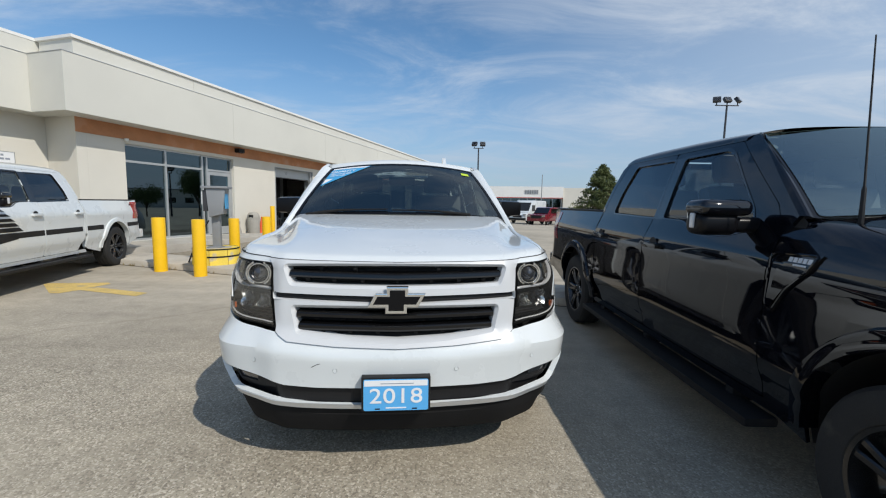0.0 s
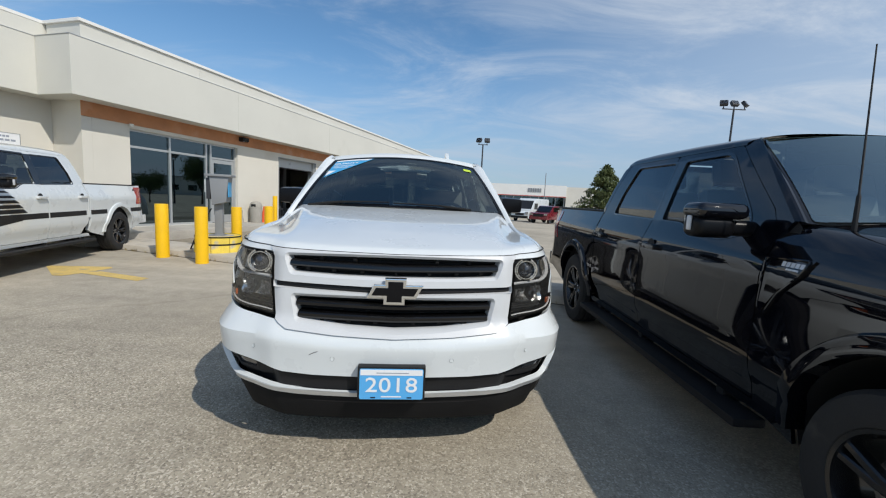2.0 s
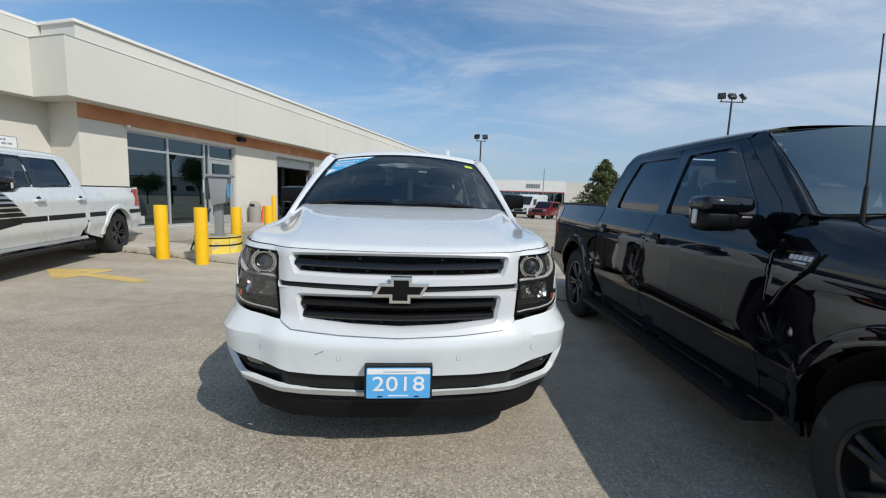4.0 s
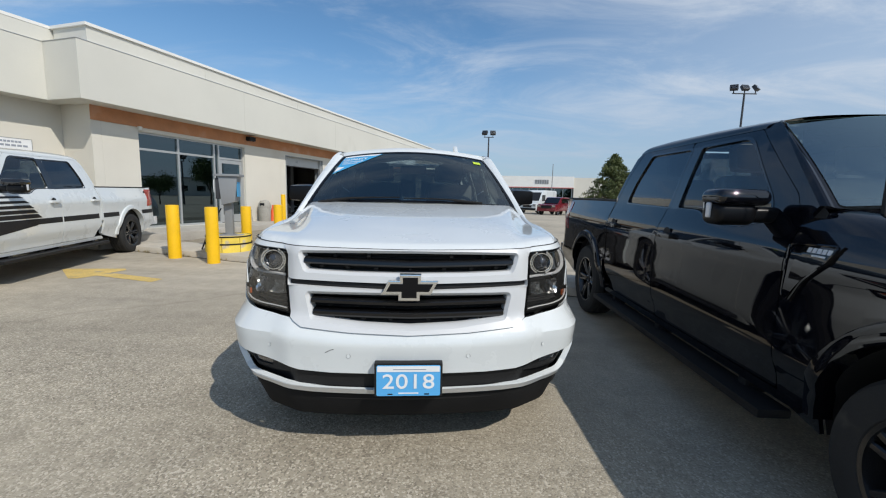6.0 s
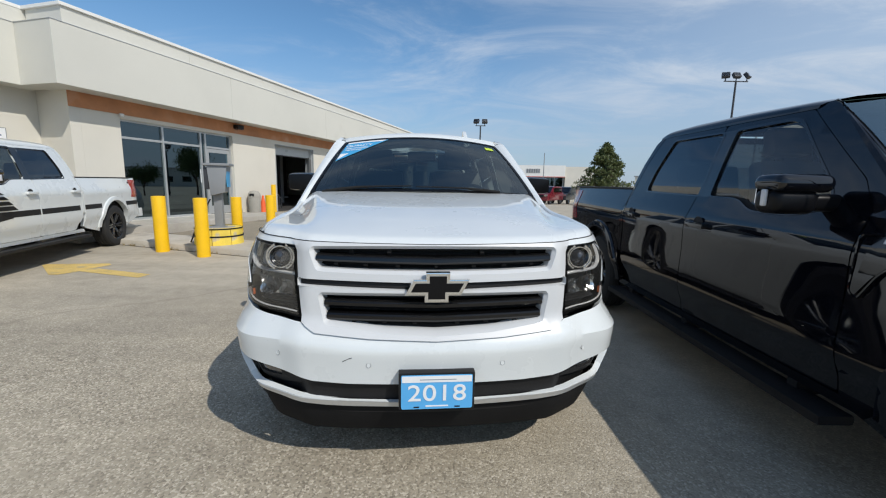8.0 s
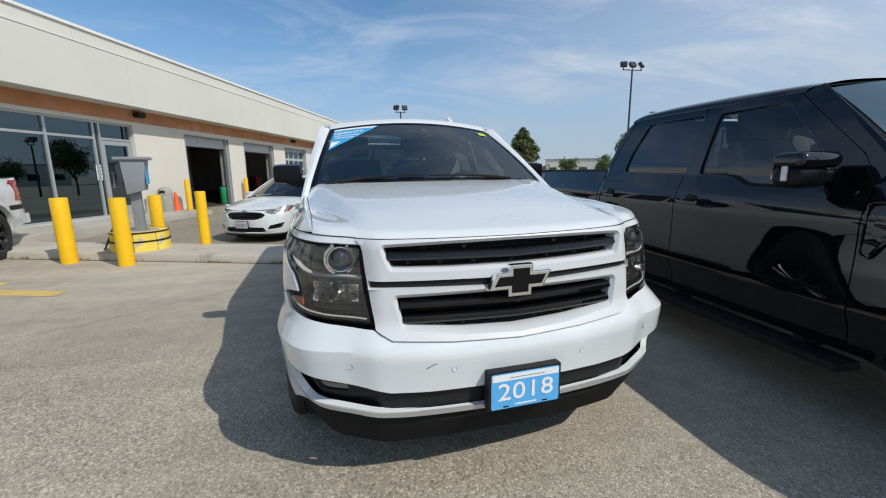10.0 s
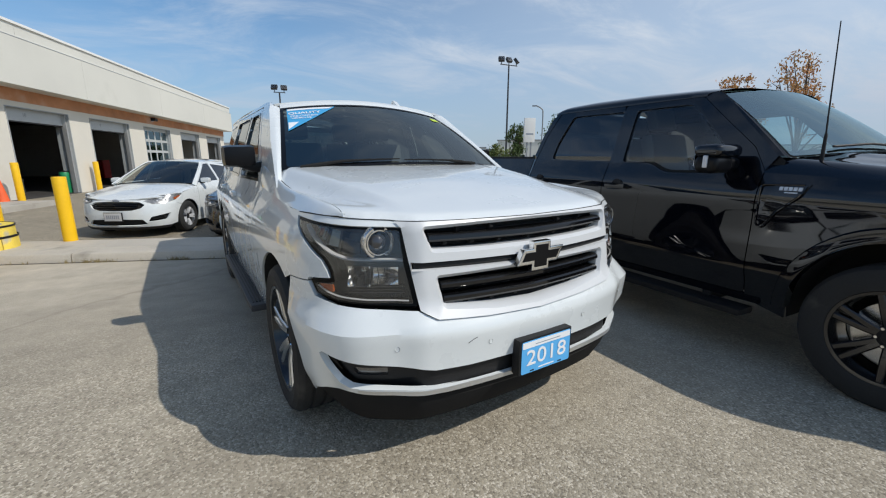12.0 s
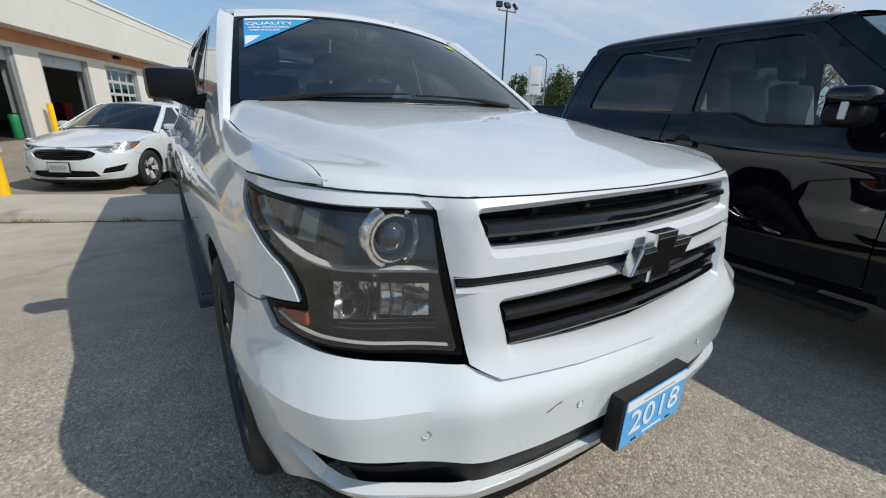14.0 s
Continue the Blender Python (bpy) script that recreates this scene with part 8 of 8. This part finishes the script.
# ---- lamps, trees and what stands far off ----
def flood_pole(x, y, z, h, heads, label):
    p = thing("lamp_post", pose(x, y, z), label, "lamp post", "lot lamps")
    part("pole", lathe(bmesh.new(), [(0.0, 0.0), (0.16, 0.0), (0.16, 0.05), (0.10, 0.06), (0.07, h), (0.0, h)], 14), POLE_DARK, p)
    half = 0.42 * (heads - 1)
    part("cross_arm", boxed(-half - 0.1, half + 0.1, -0.04, 0.04, h - 0.05, h + 0.02), POLE_DARK, p, smooth=0)
    for i in range(heads):
        xx = -half + 2 * half * i / max(1, heads - 1)
        part("bracket", boxed(xx - 0.03, xx + 0.03, -0.03, 0.03, h + 0.02, h + 0.22), POLE_DARK, p, smooth=0)
        bm = boxed(-0.28, 0.28, -0.14, 0.12, -0.22, 0.22, bevel=0.04)
        hd = part("flood_head", moved(bm, Matrix.Translation((xx, 0, h + 0.42)) @ Matrix.Rotation(radians(-25 + 30 * i), 4, 'Z') @ Matrix.Rotation(radians(-35), 4, 'X')), POLE_DARK, p)
        bm = boxed(-0.24, 0.24, -0.150, -0.142, -0.18, 0.18)
        part("flood_glass", moved(bm, Matrix.Translation((xx, 0, h + 0.42)) @ Matrix.Rotation(radians(-25 + 30 * i), 4, 'Z') @ Matrix.Rotation(radians(-35), 4, 'X')), LENS, hd, smooth=0)


flood_pole(3.66, 44.25, -0.75, 8.0, 2, "dark twin floodlight post in the lot")
flood_pole(22.6, 34.0, -0.8, 10.4, 3, "dark triple floodlight post in the lot")


def leaf_mat(name, a, b, c):
    m = mat(name, a, 0.6, 0, (3.0, 0.2), (0.6, 0.15), (20, 0.0))
    nt = m.node_tree
    g = nt.nodes.new("ShaderNodeNewGeometry")
    ramp = nt.nodes.new("ShaderNodeValToRGB")
    ramp.color_ramp.elements[0].color = (*a, 1)
    ramp.color_ramp.elements[1].color = (*c, 1)
    e = ramp.color_ramp.elements.new(0.5)
    e.color = (*b, 1)
    nt.links.new(g.outputs["Random Per Island"], ramp.inputs[0])
    bsdf = nt.nodes["Principled BSDF"]
    nt.links.new(ramp.outputs[0], bsdf.inputs["Base Color"])
    return m


LEAF_GREEN = leaf_mat("leaf_green", (0.035, 0.07, 0.015), (0.06, 0.10, 0.022), (0.10, 0.14, 0.035))
LEAF_OLIVE = leaf_mat("leaf_olive", (0.06, 0.08, 0.022), (0.09, 0.115, 0.03), (0.12, 0.14, 0.042))
LEAF_LIME = leaf_mat("leaf_lime", (0.09, 0.14, 0.03), (0.13, 0.17, 0.04), (0.18, 0.2, 0.06))
LEAF_RUST = leaf_mat("leaf_rust", (0.50, 0.20, 0.06), (0.55, 0.28, 0.10), (0.36, 0.24, 0.08))


def tree(x, y, z, h, spread, leaf, label, seed, count=1600, cone=False, bare=0.0, leaf_size=0.13, loose=0.34):
    rng = random.Random(seed)
    t = thing("tree", pose(x, y, z), label, "tree")
    bm = bmesh.new()
    trunk_h = h * (0.9 if cone else 0.45)
    tube(bm, spline([(0, 0, 0), (0.04 * h * rng.uniform(-0.3, 0.3), 0, trunk_h * 0.5), (0.02 * h, 0.01 * h, trunk_h)], 4), [0.022 * h * (1 - 0.8 * i / 8) + 0.02 for i in range(9)], 8)
    tips = []
    n = 110 if cone else 16
    for i in range(n):
        f = i / (n - 1)
        base = trunk_h * ((0.04 + 0.96 * f) if cone else (0.55 + 0.45 * f))
        a = rng.uniform(0, 2 * math.pi)
        if cone:
            L = spread * (1 - f) ** 0.9 * rng.uniform(0.78, 1.08) + 0.10
            end = Vector((math.cos(a) * L, math.sin(a) * L, base + 0.30 * L))
        else:
            L = spread * rng.uniform(0.6, 1.0)
            end = Vector((math.cos(a) * L * (1 - 0.5 * f), math.sin(a) * L * (1 - 0.5 * f), base + (h - base) * rng.uniform(0.35, 1.0)))
        s = Vector((0, 0, base))
        mid = s.lerp(end, 0.5) + Vector((rng.uniform(-0.1, 0.1), rng.uniform(-0.1, 0.1), 0.06 * L))
        tube(bm, [s, mid, end], [0.008 * h, 0.005 * h, 0.002 * h], 5)
        for k in range(3):
            b0 = mid.lerp(end, rng.uniform(0, 0.9))
            e2 = b0 + Vector((rng.uniform(-1, 1), rng.uniform(-1, 1), rng.uniform(-0.2, 0.9))) * (0.3 * L)
            tube(bm, [b0, e2], [0.004 * h, 0.0015 * h], 4)
            tips.append(e2)
        tips += [end, mid.lerp(end, 0.7)] + ([mid, s.lerp(mid, 0.5)] if cone else [])
    part("trunk", bm, BARK, t)
    verts, faces = [], []
    for i in range(int(count * (1 - bare))):
        c = rng.choice(tips)
        r = (loose if not cone else 0.085) * spread
        p = c + Vector((rng.gauss(0, 1), rng.gauss(0, 1), rng.gauss(0, 0.8))) * r * 0.5
        s = leaf_size * rng.uniform(0.6, 1.3)
        q = Euler((rng.uniform(0, 6.3), rng.uniform(0, 6.3), rng.uniform(0, 6.3))).to_matrix()
        k = len(verts)
        for v in ((-s, 0, 0), (0, -0.5 * s, 0.12 * s), (s, 0, 0), (0, 0.5 * s, 0.12 * s)):
            verts.append(p + q @ Vector(v))
        faces.append((k, k + 1, k + 2, k + 3))
    me = bpy.data.meshes.new("crown")
    me.from_pydata([tuple(v) for v in verts], [], faces)
    me.materials.append(leaf)
    ob = new("crown", me)
    ob.parent = t
    tagged(ob, kind="stuff")
    return t


def at_bearing(deg, dist, x0=-0.04, y0=0.0):
    return x0 + dist * math.sin(radians(deg)), y0 + dist * math.cos(radians(deg))


x, y = at_bearing(21.0, 46)
tree(x, y, -0.8, 6.9, 3.0, LEAF_OLIVE, "dense green conical tree beside the far lot", 3, 15000, cone=True, leaf_size=0.12)
tree(8.3, 13.5, 0.0, 2.5, 0.40, LEAF_GREEN, "slim young green tree beyond the parked pickup", 5, 2600, leaf_size=0.045, loose=0.3)
tree(8.9, 15.3, 0.0, 1.8, 0.52, LEAF_LIME, "low pale green bushy tree beyond the parked pickup", 6, 2200, leaf_size=0.05, loose=0.3)
tree(9.8, 12.9, 0.0, 2.8, 0.50, LEAF_GREEN, "young green leafy tree beyond the parked pickup", 7, 3000, leaf_size=0.045, loose=0.3)
x, y = at_bearing(61.6, 26, -1.46, 0.6)
tree(x, y, -0.3, 5.7, 1.15, LEAF_RUST, "thin young tree with rusty autumn leaves", 8, 2600, leaf_size=0.075, loose=0.2)
x, y = at_bearing(67.2, 25, -1.46, 0.6)
tree(x, y, -0.3, 6.2, 1.45, LEAF_RUST, "thin young tree with sparse rusty leaves", 9, 2000, leaf_size=0.07, loose=0.2)
x, y = at_bearing(27.5, 95)
tree(x, y, -0.9, 4.2, 2.4, LEAF_GREEN, "low green tree far beyond the lot", 14, 900, leaf_size=0.25)


tree(27.2, 32.0, -0.6, 5.1, 1.8, LEAF_GREEN, "broad green tree beyond the lot", 21, 6000, leaf_size=0.11)
tree(28.3, 27.1, -0.6, 3.1, 1.5, LEAF_GREEN, "low green tree beside the lot", 22, 3600, leaf_size=0.10)
flood_pole(27.8, 29.3, -0.6, 4.8, 2, "slim dark twin floodlight post beyond the cars")


def build_far():
    # showroom across the lot: band of panels over dark glazing
    x, y = at_bearing(11.0, 62)
    m = pose(x, y, -0.9, 0, 0, -11)
    f = thing("showroom_building", m, "low white-banded showroom with dark glazing across the lot", "building")
    part("wall", boxed(-8.0, 5.5, 0.4, 10, 0, 4.4), ALU, f, smooth=0)
    part("fascia_band", boxed(-8.2, 5.6, -0.3, 0.39, 3.3, 4.95), WHITE_METAL, f, smooth=0)
    part("fascia_line", boxed(-8.2, 5.6, -0.32, -0.301, 3.3, 3.38), RED_PLASTIC, f, smooth=0)
    part("side_wing", boxed(5.62, 9.6, -0.1, 10, 0, 4.8), STUCCO, f, smooth=0)
    for i in range(11):
        xa = -7.8 + i * 1.2
        for z0, z1 in ((0.15, 1.6), (1.65, 3.25)):
            part("window_pane", boxed(xa + 0.05, xa + 1.15, 0.36, 0.398, z0, z1), STORE_GLASS, f, smooth=0)
    for i in range(6):
        part("sign_bar", boxed(0.2 + 0.33 * i, 0.45 + 0.33 * i, -0.36, -0.302, 3.9, 4.45), STEEL_GREY, f, smooth=0)
    # further sheds along the skyline
    for deg, dist, w, h, col in ((2.5, 110, 14, 5.0, STUCCO), (28.5, 120, 16, 4.6, STUCCO), (37.5, 110, 14, 6.2, FASCIA), (33.0, 140, 20, 4.5, STEEL_GREY), (46, 120, 26, 5.0, STUCCO), (62, 110, 30, 4.5, FASCIA), (78, 90, 30, 4.2, STUCCO)):
        x, y = at_bearing(deg, dist)
        s = thing("warehouse", pose(x, y, -0.9, 0, 0, -deg), "plain low warehouse far beyond the lot", "building")
        part("wall", boxed(-w / 2, w / 2, 0, 12, 0, h), col, s, smooth=0)
        part("roof", boxed(-w / 2 - 0.2, w / 2 + 0.2, -0.2, 12.2, h, h + 0.25), STEEL_GREY, s, smooth=0)
        for i in range(int(w / 4)):
            part("window", boxed(-w / 2 + 1 + i * 4, -w / 2 + 3 + i * 4, -0.05, 0.0, 1.2, 2.6), STORE_GLASS, s, smooth=0)
    # pole sign
    s = thing("pole_sign", pose(6.70, 10.75, 0, 0, 0, -25), "plain white box sign on two posts", "sign")
    part("sign_box", boxed(-0.165, 0.165, -0.05, 0.05, 1.80, 2.50, bevel=0.012), WHITE_METAL, s)
    part("sign_face", boxed(-0.11, 0.11, -0.054, -0.051, 2.02, 2.06), PLATE_GREY, s, smooth=0)
    for xx in (-0.06, 0.06):
        part("sign_post", boxed(xx - 0.02, xx + 0.02, -0.02, 0.02, 0, 1.80), STEEL_GREY, s, smooth=0)
    # lamp with curved arm, and a plain mast by the showroom
    s = thing("street_lamp", pose(10.2, 14.3, 0, 0, 0, 140), "slim grey lamp with curved arm", "street lamp")
    bm = bmesh.new()
    tube(bm, spline([(0, 0, 0), (0, 0, 1.6), (0, 0, 3.05), (0.07, 0, 3.28), (0.28, 0, 3.40)], 5), 0.026, 8)
    part("pole", bm, STEEL_GREY, s)
    part("lamp_head", boxed(0.26, 0.44, -0.04, 0.04, 3.37, 3.42, bevel=0.015), STEEL_GREY, s)
    x, y = at_bearing(13.4, 58)
    s = thing("mast", pose(x, y, -0.9), "slim grey mast before the showroom", "mast")
    part("pole", lathe(bmesh.new(), [(0.07, 0), (0.05, 6.4), (0, 6.4)], 10), STEEL_GREY, s)


build_far()


def far_van(at, label, P):
    v = thing("van", at, label, "van")
    bm = prism(bmesh.new(), rnd([(0.0, 0.35), (0.0, 0.95), (0.35, 1.15), (1.0, 1.32), (1.75, 2.35), (2.1, 2.52), (5.6, 2.5), (5.75, 2.3), (5.75, 0.35)], 0.12), -0.98, 0.98, Matrix.Rotation(radians(90), 4, 'Z') @ Matrix.Diagonal((1, 1, 1, 1)), bevel=0.06)
    part("body", bm, P, v)
    bm = prism(bmesh.new(), [(1.06, 1.36), (1.70, 2.26), (1.66, 2.28), (1.02, 1.37)], -0.84, 0.84, Matrix.Rotation(radians(90), 4, 'Z'))
    part("windscreen", bm, GLOSS_BLACK, v)
    for s in (1, -1):
        part("side_window", boxed(min(s * 0.975, s * 0.99), max(s * 0.975, s * 0.99), 1.55, 2.45, 1.35, 2.0), GLOSS_BLACK, v)
        part("headlamp", boxed(min(s * 0.62, s * 0.95), max(s * 0.62, s * 0.95), -0.02, 0.05, 0.85, 1.05), SILVER, v)
        for yc in (0.95, 4.6):
            wheel(v, s * 0.86, yc, 0.35, 0.21, 0.22, s, 5, False, SILVER, RIM_BLACK, 5)
    part("grille", boxed(-0.5, 0.5, -0.02, 0.02, 0.68, 0.92), BLACK_TRIM, v)
    part("bumper", boxed(-0.97, 0.97, -0.06, 0.2, 0.38, 0.62, bevel=0.04), BLACK_TRIM, v)


def far_suv(at, label, P):
    v = thing("sport_utility_vehicle", at, label, "car")
    R90 = Matrix.Rotation(radians(90), 4, 'Z')
    part("body", prism(bmesh.new(), rnd([(0.0, 0.42), (0.0, 0.95), (0.2, 1.08), (1.3, 1.15), (4.55, 1.15), (4.65, 0.42)], 0.1), -0.93, 0.93, R90, bevel=0.06), P, v)
    part("cabin", prism(bmesh.new(), rnd([(1.2, 1.12), (1.95, 1.72), (2.3, 1.78), (4.2, 1.76), (4.55, 1.12)], 0.1), -0.78, 0.78, R90, bevel=0.05), P, v)
    part("windscreen", prism(bmesh.new(), [(1.26, 1.18), (1.92, 1.69), (1.88, 1.72), (1.22, 1.19)], -0.70, 0.70, R90), GLOSS_BLACK, v)
    for s in (1, -1):
        part("side_window", boxed(min(s * 0.775, s * 0.79), max(s * 0.775, s * 0.79), 1.95, 4.2, 1.2, 1.62), GLOSS_BLACK, v)
        part("headlamp", boxed(min(s * 0.58, s * 0.90), max(s * 0.58, s * 0.90), -0.02, 0.05, 0.85, 1.02), SILVER, v)
        for yc in (0.9, 3.7):
            wheel(v, s * 0.82, yc, 0.37, 0.22, 0.22, s, 5, False, SILVER, RIM_BLACK, 5)
    part("grille", boxed(-0.5, 0.5, -0.03, 0.02, 0.72, 1.0), BLACK_TRIM, v)
    part("bumper", boxed(-0.92, 0.92, -0.06, 0.2, 0.42, 0.66, bevel=0.04), P, v)


x, y = at_bearing(10.3, 45)
far_van(pose(x, y, -0.62, 0, 0, -35), "white panel van parked across the lot", WHITE_PAINT)
x, y = at_bearing(12.8, 41)
far_suv(pose(x, y, -0.58, 0, 0, -35), "dark red sport-utility parked across the lot", RED_PAINT)
x, y = at_bearing(15.3, 45)
far_suv(pose(x, y, -0.62, 0, 0, -35), "dark charcoal sport-utility parked across the lot", GREY_PAINT)
